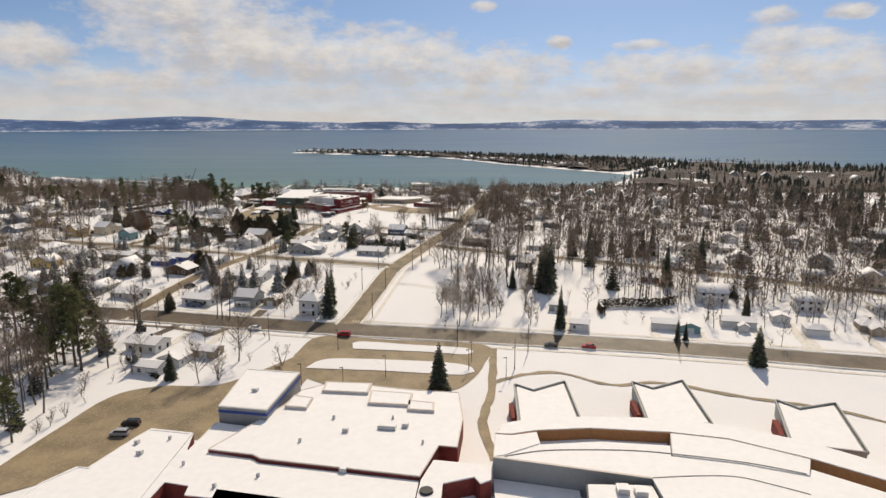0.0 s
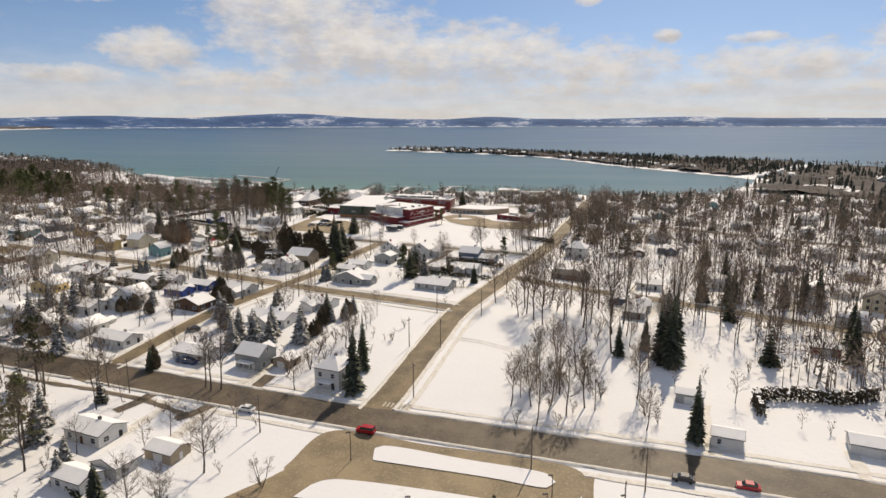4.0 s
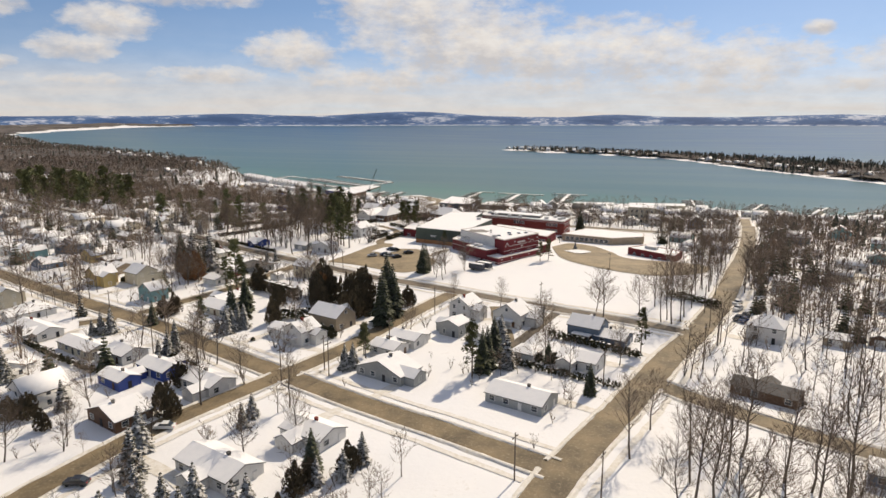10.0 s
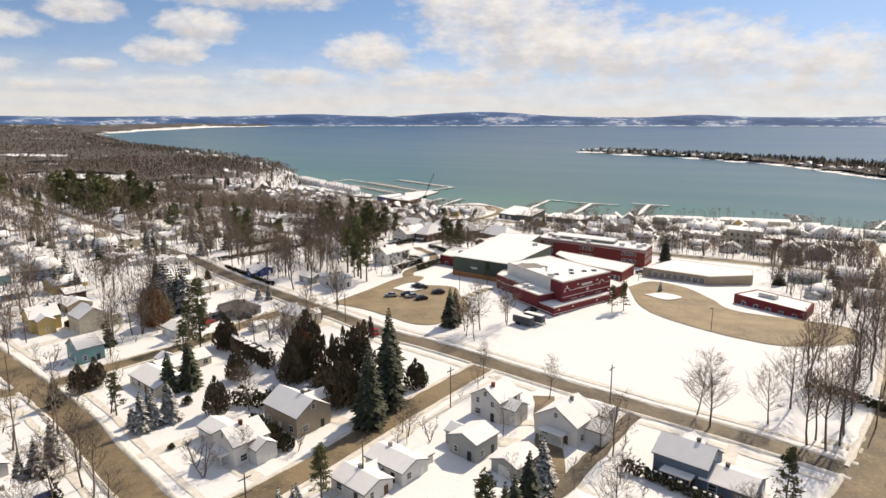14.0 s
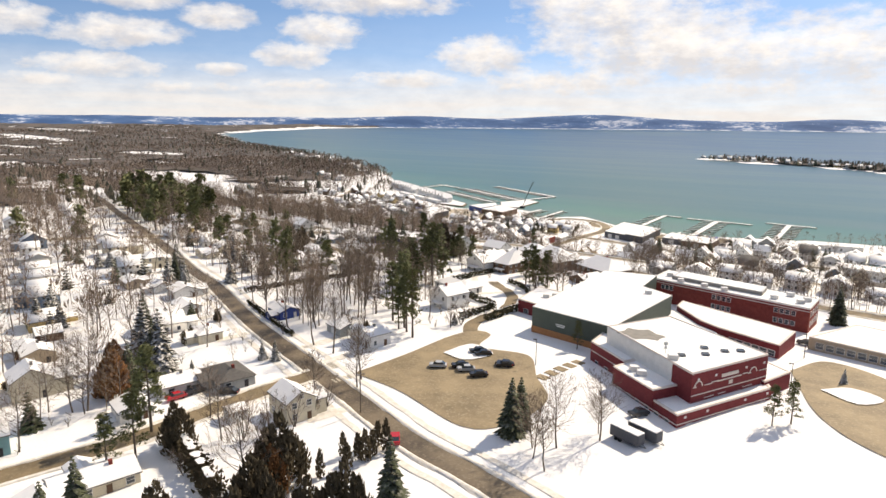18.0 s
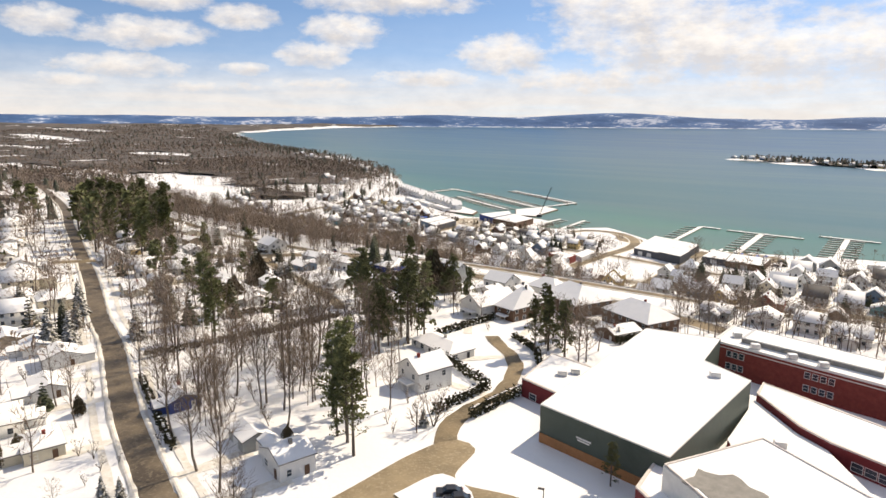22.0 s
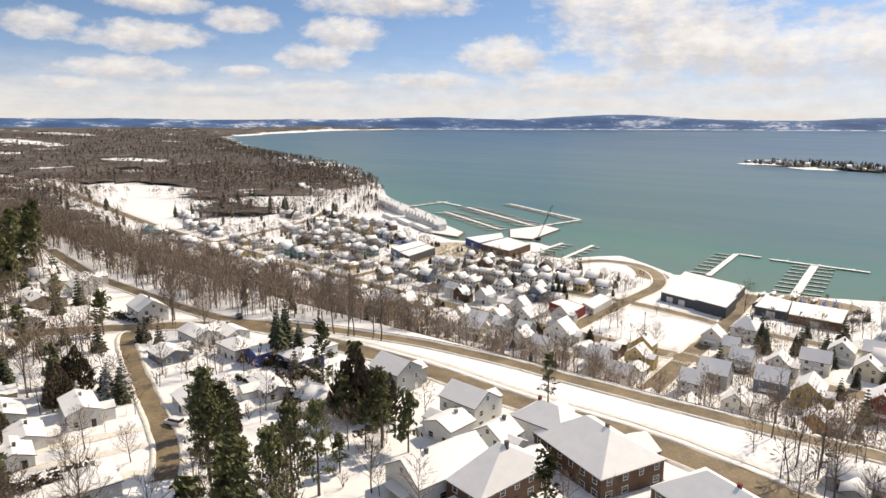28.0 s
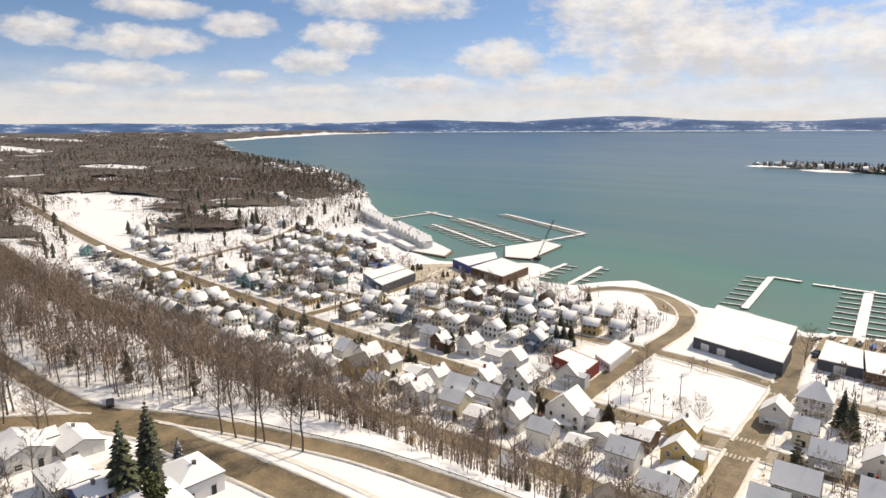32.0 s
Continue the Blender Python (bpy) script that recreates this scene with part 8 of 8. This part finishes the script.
for x, y, t_, w_ in ((-194, 731, 0, 7.5), (-194, 743, 0, 7.5), (-200, 737, 90, 8.5), (-187, 737, 90, 8.5), (-194, 785, 0, 7.5), (-200, 797, 90, 6), (-161, 446, -18, 5), (-153, 442, 75, 6.5), (0, 408, -15, 8), (-31, 233, -8, 8)):
    crosswalk(x, y, t_, w_)
for off in (0.0, 1.9):
    me_ = Mesh()
    strip(smooth_line([(-25, 279.5 + off), (-18, 278 + off), (-11.7, 276 + off), (0, 270 + off), (8, 264.5 + off), (13, 258 + off), (14, 250 + off)], 2.0), 0.5, 0.06, me_, across=2)
    tagged(part("tyre_track", me_, "slush"), "wheel track pressed into the snow field", "track", kind="structure")

CAR_ROWS = [
    (-83.4, 152.9, 0, 'car_silver', True),
    (-83.1, 158.5, 0, 'car_black', True),
    (-35.6, 219.2, -10, 'car_red', True),
    (-69.4, 225.4, -10, 'car_white', False),
    (36.7, 209.3, -10, 'car_black', False),
    (49.4, 208.2, -10, 'car_red', False),
    (49.1, 226.1, 80, 'car_white', False),
    (-123.4, 471.8, 10, 'car_black', False),
    (-256.9, 562.0, 15, 'car_white', True),
    (-169.5, 419.9, 30, 'car_black', False),
    (-177.4, 410.9, 80, 'car_red', False),
    (-176.7, 415.7, 80, 'car_black', False),
    (-122.0, 425.0, -50, 'car_red', False),
    (-198.3, 414.8, 80, 'car_black', False),
    (-85.0, 464.2, 55, 'car_black', False),
    (-61.6, 544.9, 0, 'car_black', False),
    (-59.3, 544.8, 0, 'car_black', False),
    (-112.2, 275.2, 20, 'car_black', False),
    (-110.6, 297.0, 20, 'car_white', False),
    (18.6, 432.9, 60, 'car_white', False),
    (19.8, 418.7, 60, 'car_black', False),
    (23.3, 417.0, 60, 'car_black', False),
    (24.5, 353.3, 20, 'car_black', False),
    (18.2, 426.2, 60, 'car_white', False),
    (17.3, 415.2, 60, 'car_black', False),
    (19.0, 413.7, 60, 'car_blue', False),
    (-99.5, 250.5, -10, 'car_blue', False),
    (-102.0, 251.0, -10, 'car_blue', False),
    (-165.1, 258.4, -10, 'car_black', False),
    (-171.9, 259.8, -10, 'car_silver', False),
    (-141.6, 713.6, 60, 'car_blue', False),
    (-189.6, 839.5, 60, 'car_black', False),
    (-180.9, 813.4, 60, 'car_black', False),
    (-146.9, 855.3, 30, 'car_black', False),
    (-147.0, 836.4, 30, 'car_blue', False),
    (-189.4, 836.0, 80, 'car_black', False),
    (-321.3, 624.9, -25, 'car_black', False),
    (-248.8, 745.2, 0, 'car_black', False),
    (-137.4, 461.2, 30, 'car_silver', False),
    (-132.5, 464.4, 40, 'car_black', False),
    (-129.9, 463.3, 40, 'car_silver', False),
    (-125.4, 462.2, 40, 'car_black', False),
    (-123.1, 471.6, 35, 'car_black', False),
    (-131.9, 474.8, 40, 'car_black', False),
    (-134.2, 475.7, 40, 'car_black', False),
]
POLES = [(-61.6, 216.2), (-111.3, 224.5), (-92.5, 336.9), (-89.4, 333.8), (-99.2, 326.3), (-146.6, 332.0), (-184.2, 352.6), (-81.2, 355.1), (-80.0, 390.4), (-15.0, 300.7), (8.1, 404.8), (22.4, 192.6), (28.2, 204.8), (4.6, 209.3), (-19.5, 349.6), (-46.6, 406.6), (7.1, 419.2), (5.3, 377.9), (10.5, 391.9), (-136.6, 430.5), (-327.7, 557.5), (-27.5, 238.1), (-25.2, 270.5), (-35.4, 270.8), (-106.6, 231.0), (-31.4, 302.0), (79.2, 206.6), (-218.3, 758.0)]
LAMPS = [(8.9, 197.2), (7.8, 191.1), (19.0, 185.2), (22.4, 192.6), (-18.0, 186.8), (-29.8, 178.6), (-35.9, 207.4), (-42.7, 181.1), (-117.0, 477.1), (-59.9, 499.8), (-60.3, 530.3), (-28.9, 469.6), (-149.7, 776.3)]


# ---- vehicles, poles, lamps ----
def car_parts(colour, van=False):
    L_, Wd = (4.7, 1.85)
    body = Mesh()
    prof = [(-2.35, 0.35), (-2.35, 0.85), (-2.2, 1.0), (-1.15, 1.05), (1.5, 1.05), (2.2, 0.98), (2.35, 0.8), (2.35, 0.35)] if not van else [(-2.35, 0.35), (-2.35, 1.0), (-1.5, 1.1), (2.2, 1.1), (2.35, 0.9), (2.35, 0.35)]
    k = len(prof)
    y = Wd / 2
    body.add([(x, -y, z) for x, z in prof] + [(x, y, z) for x, z in prof], [(i, (i + 1) % k, k + (i + 1) % k, k + i) for i in range(k)] + [tuple(range(k))[::-1], tuple(range(k, 2 * k))])
    c = [(-1.25, 1.04), (-0.55, 1.55), (1.0, 1.58), (1.85, 1.04)] if not van else [(-1.55, 1.09), (-0.9, 1.75), (2.05, 1.78), (2.25, 1.09)]
    cabin, glass = Mesh(), Mesh()
    n4 = len(c)
    yi = y * 0.86
    glass.add([(x, -yi, z) for x, z in c] + [(x, yi, z) for x, z in c], [(i, (i + 1) % n4, n4 + (i + 1) % n4, n4 + i) for i in (0, 2)] + [(3, 2, 1, 0), (4, 5, 6, 7)])
    cabin.box(c[1][0] - 0.05, -yi - 0.02, c[1][1] - 0.02, c[2][0] + 0.05, yi + 0.02, c[1][1] + 0.05)
    wheel = Mesh().tube((0, -0.11, 0), (0, 0.11, 0), 0.33, 0.33, 12)
    lamp = Mesh().box(-0.04, -0.2, -0.1, 0.04, 0.2, 0.1)
    return body.data("body", [colour]), glass.data("cabin_glass", ["glass"]), cabin.data("cabin_roof", [colour]), wheel.data("wheel", ["tyre"]), lamp.data("headlight", ["trim"]), lamp.data("tail_light", ["car_red"])


CARS = {}


def car(x, y, turn, colour="car_black", van=False, z=None):
    key = (colour, van)
    if key not in CARS:
        CARS[key] = car_parts(*key)
    b, g, c, w, l, tl = CARS[key]
    word = colour.split("_")[1]
    ob = thing("car", f"{word} {'van' if van else 'car'} standing on the slushy pavement", "car", pose(x, y, (gz(x, y) if z is None else z) + 0.17, 0, 0, turn), "cars of the town")
    part("body", b, [], ob), part("cabin_glass", g, [], ob), part("cabin_roof", c, [], ob)
    for u in (-1.45, 1.4):
        for v in (-0.85, 0.85):
            part("wheel", w, [], ob, at=pose(u, v, 0.33))
    for v in (-0.65, 0.65):
        part("headlight", l, [], ob, at=pose(-2.35, v, 0.72)), part("tail_light", tl, [], ob, at=pose(2.35, v, 0.75))
    return ob


for x, y, tn, cc, vv in CAR_ROWS:
    car(x, y, tn, cc, vv)


def utility_pole(x, y, h=10.0, turn=0.0, lamp=False):
    ob = thing("utility_pole", "brown timber utility pole beside the road" if not lamp else "slim dark lamp post in the snow", "pole", pose(x, y, gz(x, y), 0, 0, turn), "poles along the roads")
    if lamp:
        part("shaft", Mesh().tube((0, 0, 0), (0, 0, h), 0.11, 0.07, 6), "dark", ob)
        part("lamp_head", Mesh().box(-0.1, -0.2, h, 0.9, 0.2, h + 0.16), "dark", ob)
    else:
        part("shaft", Mesh().tube((0, 0, -0.2), (0, 0, h), 0.17, 0.11, 7), "pole", ob)
        part("crossarm", Mesh().box(-1.2, -0.07, h - 1.0, 1.2, 0.07, h - 0.84), "pole", ob)
        for u in (-1.05, -0.4, 0.4, 1.05):
            part("insulator", Mesh().tube((u, 0, h - 0.84), (u, 0, h - 0.6), 0.05, 0.03, 5), "metal", ob)
    return ob


for x, y in POLES:
    utility_pole(x, y, 10.0, 75)
for x, y in LAMPS:
    utility_pole(x, y, 7.0, 200, True)


def trailer(x, y, turn):
    """A long dark box trailer with a snowy roof."""
    ob = thing("trailer", "dark box trailer with a snow-covered roof beside the school", "trailer", pose(x, y, gz(x, y), 0, 0, turn), "trailers beside the school")
    part("body", Mesh().box(-3.4, -1.15, 0.7, 3.4, 1.15, 2.9).box(3.4, -1.0, 0.8, 3.5, 1.0, 2.8), "dark_metal", ob)
    part("snow_cover", Mesh().box(-3.35, -1.1, 2.904, 3.35, 1.1, 3.1), "roof_snow", ob)
    wheel = Mesh().tube((0, -0.12, 0), (0, 0.12, 0), 0.42, 0.42, 12).data("wheel", ["tyre"])
    for u in (-1.9, -0.9):
        for v in (-1.1, 1.1):
            part("wheel", wheel, [], ob, at=pose(u, v, 0.42))
    part("drawbar", Mesh().tube((3.4, -0.5, 0.7), (4.6, 0, 0.55), 0.07, 0.07, 5).tube((3.4, 0.5, 0.7), (4.6, 0, 0.55), 0.07, 0.07, 5), "dark", ob)


trailer(-83.2, 451.8, -18), trailer(-80.6, 455.0, -18)


# ---- far woods ----
def woods(polys, count, seed, conifer=0.25, hmin=8, hmax=15, label="leafless woods with dark conifers", sparse=0.0):
    """Many small trees of the distance, joined into one mesh."""
    rng = np.random.RandomState(seed)
    poly = polys[0][0]
    P = np.array(poly, float)
    pts = rng.uniform(P.min(0), P.max(0), (count * 4, 2))
    inside = np.zeros(len(pts), bool)
    for (ax, ay), (bx, by) in zip(P, np.roll(P, -1, 0)):
        inside ^= ((ay > pts[:, 1]) != (by > pts[:, 1])) & (pts[:, 0] < (bx - ax) * (pts[:, 1] - ay) / (by - ay + 1e-9) + ax)
    pts = pts[inside & (shore_side(pts[:, 0], pts[:, 1]) > 3)]
    if sparse:
        pts = pts[[noise.noise(Vector((x * 0.012, y * 0.012, seed))) > sparse - 0.5 for x, y in pts]]
    pts = pts[:count]
    near = np.array([clear_of_roads(x, y, 2.0) and not any(abs(x - a) < r and abs(y - b) < r for a, b, r in BUILT) if abs(x) < 900 and y < 1100 else True for x, y in pts])
    field = np.array([any((x - a) ** 2 / ra ** 2 + (y - b) ** 2 / rb ** 2 < 1 for a, b, ra, rb in FIELDS) for x, y in pts])
    pts = pts[near & ~field]
    z = full_ground(pts[:, 0], pts[:, 1])
    h = rng.uniform(hmin, hmax, len(pts))
    clump = np.array([noise.noise(Vector((x * 0.006, y * 0.006, 7.0 + seed))) for x, y in pts])
    con = rng.rand(len(pts)) < conifer * 0.75 * (1 + 2.2 * clump)
    far_ = np.clip(np.hypot(pts[:, 0] + 80, pts[:, 1] - 400) / 700, 1, 2.6)
    pieces = []
    b = np.where(~con)[0]
    K = 14
    if len(b):
        n_ = len(b)
        ang, tilt = rng.uniform(0, 6.283, (n_, K)), rng.uniform(-0.5, 1.0, (n_, K))
        flat = np.sqrt(1 - tilt ** 2)
        way = np.stack([np.cos(ang) * flat * 0.30, np.sin(ang) * flat * 0.30, tilt * 0.38], -1) * h[b, None, None]
        heart = np.stack([pts[b, 0], pts[b, 1], z[b] + h[b] * 0.6], -1)[:, None, :]
        wd = (h[b, None] * 0.034 * far_[b, None])[..., None]
        across = np.stack([-np.sin(ang), np.cos(ang), rng.uniform(-0.6, 0.6, (n_, K))], -1)
        inner = rng.uniform(0.1, 0.6, (n_, K, 1))
        outer_ = rng.uniform(0.85, 1.15, (n_, K, 1))
        base, tip = heart + way * inner, heart + way * outer_
        mid = heart + way * (inner * 0.35 + outer_ * 0.65) + across * wd
        v = np.stack([base, mid, tip - across * wd * 0.7], 2).reshape(-1, 3)
        pieces.append((v, np.arange(len(v)).reshape(-1, 3), 0))
        s = h[b] * 0.012 * far_[b] + 0.05
        v = np.stack([np.stack([pts[b, 0] - s, pts[b, 1], z[b] - 0.3], -1), np.stack([pts[b, 0] + s, pts[b, 1], z[b] - 0.3], -1), np.stack([pts[b, 0], pts[b, 1], z[b] + h[b] * 0.85], -1)], 1).reshape(-1, 3)
        pieces.append((v, np.arange(len(v)).reshape(-1, 3), 0))
    c = np.where(con)[0]
    if len(c):
        r = h[c] * rng.uniform(0.15, 0.22, len(c))
        blunt = rng.rand(len(c)) < 0.6
        for t0, t1, rr, rb in ((0.06, 0.55, 1.0, 0.8), (0.32, 0.8, 0.74, 1.1), (0.58, 1.0, 0.44, 0.85)):
            a0 = rng.uniform(0, 6.283, len(c))
            for i in range(6):
                q = []
                for j in (i, i + 1):
                    rad = r * np.where(blunt, rb, rr) * (0.78 + 0.42 * np.abs(np.sin(a0 * 7 + (j % 6) * 2.4)))
                    q.append(np.stack([pts[c, 0] + rad * np.cos(a0 + 1.0472 * j), pts[c, 1] + rad * np.sin(a0 + 1.0472 * j), z[c] + h[c] * t0], -1))
                q.append(np.stack([pts[c, 0], pts[c, 1], z[c] + h[c] * t1], -1))
                v = np.stack(q, 1).reshape(-1, 3)
                pieces.append((v, np.arange(len(v)).reshape(-1, 3), 1))
    if pieces:
        joined("woods", label, "woods", pieces, ["far_wood", "far_pine"])


# open snow fields among the woods: centre and half-widths
FIELDS = [(-1010, 945, 115, 55), (-860, 872, 85, 44), (-760, 832, 52, 26), (-745, 975, 60, 30), (-1250, 760, 90, 30), (-900, 560, 60, 25), (-1700, 1300, 110, 35), (-1500, 900, 120, 25), (-2300, 1200, 160, 40), (-1000, 420, 70, 30), (500, 700, 50, 40),
          (-2900, 1500, 300, 40), (-3500, 1900, 250, 60), (-3400, 900, 300, 50), (-2500, 700, 160, 30), (-1900, 620, 90, 30), (-3900, 2600, 200, 60), (-1350, 1130, 60, 14), (-1180, 1240, 40, 12)]
woods([([(-700, 1010), (-640, 900), (-700, 830), (-900, 790), (-2600, 900), (-3600, 1500), (-3700, 2700), (-2900, 2350), (-2100, 1960), (-1086, 1425), (-808, 1215)], 1.0)], 7500, 1, 0.09, 9, 16)
woods([([(-2600, 2215), (-2100, 1925), (-1500, 1630), (-1086, 1430), (-808, 1220), (-710, 1115), (-740, 1060), (-880, 1150), (-1150, 1330), (-1560, 1520), (-2150, 1800), (-2640, 2080)], 1.0)], 1500, 51, 0.8, 8, 14, "dark conifers along the lake shore")
woods([([(-530, 200), (-530, 640), (-700, 700), (-900, 750), (-2600, 880), (-3400, 1400), (-4200, 1500), (-4200, -300)], 1.0)], 5500, 2, 0.12, 9, 16)
woods([([(-520, 340), (-520, 640), (-900, 740), (-1200, 700), (-900, 300)], 1.0)], 2600, 3, 0.15, 9, 15, sparse=0.35)
woods([([(-500, 2110), (-470, 2095), (-190, 1960), (24, 1760), (143, 1490), (262, 1300), (330, 1200), (560, 1540), (300, 1760), (24, 1980), (-300, 2135)], 1.0)], 2200, 4, 0.6, 8, 15, "wooded point with white cottages")
woods([([(330, 1180), (300, 1050), (240, 950), (300, 700), (900, 400), (2600, 300), (3600, 600), (1400, 1030), (866, 1270), (580, 1530)], 1.0)], 6200, 5, 0.85, 9, 16)
woods([([(190, 240), (420, 200), (900, 250), (900, 560), (300, 700), (250, 480)], 1.0)], 4600, 6, 0.2, 9, 15, sparse=0.3)
woods([([(60, 480), (250, 480), (300, 700), (240, 950), (170, 880), (60, 690)], 1.0)], 2200, 7, 0.12, 8, 14, sparse=0.15)
woods([([(-470, 240), (-260, 262), (-520, 350), (-560, 300)], 1.0)], 700, 8, 0.3, 9, 15, sparse=0.2)
woods([([(-130, 905), (-13, 930), (114, 888), (170, 905), (120, 870), (-20, 900), (-120, 885)], 1.0)], 120, 9, 0.1, 6, 11)
woods([([(-640, 1050), (-560, 985), (-600, 950), (-700, 1080)], 1.0)], 150, 10, 0.15, 5, 9)
woods([([(-560, 120), (-180, 120), (-180, 236), (-560, 310)], 1.0)], 420, 11, 0.3, 9, 15, sparse=0.2)


def thicket(poly, seed, cell=16.0, high=6.0, label="tangle of brown undergrowth and twigs below the woods"):
    """The dense brush of leafless woods, as one rough low canopy."""
    rng = np.random.RandomState(seed)
    P = np.array(poly, float)
    xs, ys = np.arange(P[:, 0].min(), P[:, 0].max(), cell), np.arange(P[:, 1].min(), P[:, 1].max(), cell)
    X, Y = np.meshgrid(xs, ys)
    X, Y = X + rng.uniform(-0.4, 0.4, X.shape) * cell, Y + rng.uniform(-0.4, 0.4, X.shape) * cell
    inside = np.zeros(X.shape, bool)
    for (ax, ay), (bx, by) in zip(P, np.roll(P, -1, 0)):
        inside ^= ((ay > Y) != (by > Y)) & (X < (bx - ax) * (Y - ay) / (by - ay + 1e-9) + ax)
    inside &= shore_side(X.ravel(), Y.ravel()).reshape(X.shape) > 8
    rp_ = RP[(RP[:, 1] > 300) & (RP[:, 0] < -350)][::3]
    if len(rp_) and P[:, 0].max() < -350:
        for q in np.argwhere(inside & (X > -1400)):
            q = tuple(q)
            inside[q] = np.hypot(rp_[:, 0] - X[q], rp_[:, 1] - Y[q]).min() > cell * 0.9
    for a, b, ra, rb in FIELDS:
        inside &= (X - a) ** 2 / ra ** 2 + (Y - b) ** 2 / rb ** 2 > 1.1
    n_ = np.array([[noise.noise(Vector((x * 0.011, y * 0.011, seed))) for x, y in zip(rx, ry)] for rx, ry in zip(X, Y)])
    Z = full_ground(X, Y) + np.where(inside, high * (0.5 + n_) + rng.uniform(-0.35, 0.35, X.shape) * high, -3.0)
    idx_ = np.arange(X.size).reshape(X.shape)
    a, b, c, e = idx_[:-1, :-1].ravel(), idx_[:-1, 1:].ravel(), idx_[1:, 1:].ravel(), idx_[1:, :-1].ravel()
    ok = (inside.ravel()[a].astype(int) + inside.ravel()[b] + inside.ravel()[c] + inside.ravel()[e]) >= 4
    t = np.concatenate([np.stack([a, b, c], -1)[ok], np.stack([a, c, e], -1)[ok]])
    joined("thicket", label, "woods", [(np.stack([X, Y, Z], -1).reshape(-1, 3), t, 0)], ["thicket"])


thicket([(-760, 1040), (-640, 900), (-700, 820), (-900, 780), (-2600, 880), (-4600, 1450), (-4600, 4600), (-2800, 4250), (-3250, 3400), (-3150, 2850), (-2980, 2440), (-2100, 1960), (-1086, 1425), (-808, 1215)], 1, 22, 4.5)
thicket([(-560, 600), (-700, 700), (-900, 750), (-2600, 860), (-4600, 1430), (-4600, -300), (-900, 100), (-620, 300)], 2, 24, 5)
thicket([(-500, 2110), (-470, 2095), (-190, 1960), (24, 1760), (143, 1490), (262, 1300), (330, 1200), (560, 1540), (300, 1760), (24, 1980), (-300, 2135)], 3, 14, 6)
thicket([(330, 1180), (290, 1050), (250, 950), (420, 860), (900, 620), (2600, 300), (3600, 600), (1400, 1030), (866, 1270), (580, 1530)], 4, 18, 6)

# brown haze of leafless trees over the residential streets
woods([([(-150, 262), (-300, 290), (-560, 330), (-560, 620), (-400, 605), (-340, 560), (-300, 505), (-250, 465), (-235, 385), (-185, 345)], 1.0)], 1800, 21, 0.0, 6, 13, "bare trees and brush between the snowy houses", 0.22)
woods([([(70, 250), (190, 240), (300, 300), (300, 480), (70, 480)], 1.0)], 1900, 22, 0.0, 7, 14, "bare trees and brush between the snowy houses", 0.15)
woods([([(28, 400), (70, 400), (80, 640), (50, 640), (24, 470)], 1.0)], 420, 23, 0.0, 7, 13, "bare trees and brush between the snowy houses")
woods([([(-640, 640), (-420, 625), (-347, 621), (-322, 626), (-292, 646), (-262, 655), (-262, 688), (-430, 692), (-640, 704)], 1.0)], 2600, 24, 0.03, 3, 11, "dense brush on the slope of the bluff")
woods([([(-330, 650), (-90, 662), (-90, 686), (-330, 686)], 1.0)], 760, 34, 0.03, 2, 6, "dense brush on the slope of the bluff")
woods([([(-620, 630), (-900, 690), (-1400, 760), (-1400, 900), (-950, 830), (-700, 780), (-560, 715), (-620, 700)], 1.0)], 1700, 35, 0.05, 8, 15, "leafless woods above the lower town")
thicket([(-640, 650), (-900, 700), (-1400, 770), (-1400, 890), (-950, 820), (-700, 770), (-600, 720)], 5, 14, 2.5)
woods([([(-600, 700), (-250, 697), (-130, 700), (-130, 850), (-250, 870), (-600, 900)], 1.0)], 4200, 25, 0.01, 3, 9, "bushes and small trees in the lower town gardens", 0.2)
woods([([(-120, 700), (170, 705), (170, 880), (-120, 870)], 1.0)], 1000, 26, 0.0, 4, 9, "bushes and small trees in the lower town gardens", 0.2)
woods([([(-150, 595), (40, 600), (40, 648), (-150, 652)], 1.0)], 520, 27, 0.0, 5, 10, "bare trees and brush between the snowy houses")
woods([([(-345, 520), (-250, 480), (-240, 600), (-340, 600)], 1.0)], 200, 28, 0.0, 4, 9, "bare trees and brush between the snowy houses", 0.3)
woods([([(-800, 880), (-640, 800), (-560, 780), (-560, 930), (-700, 1000)], 1.0)], 420, 29, 0.08, 5, 11, "bare trees and dark conifers between the houses", 0.3)
woods([([(-620, 930), (-660, 830), (-900, 800), (-1250, 860), (-1350, 1300), (-1000, 1390), (-800, 1215), (-700, 1115)], 1.0)], 3200, 41, 0.04, 9, 16, "leafless woods with dark conifers on the headland")
woods([([(-650, 1060), (-575, 1000), (-600, 985), (-690, 1080)], 1.0)], 60, 42, 0.2, 5, 9, "brushy trees on the harbour mole")
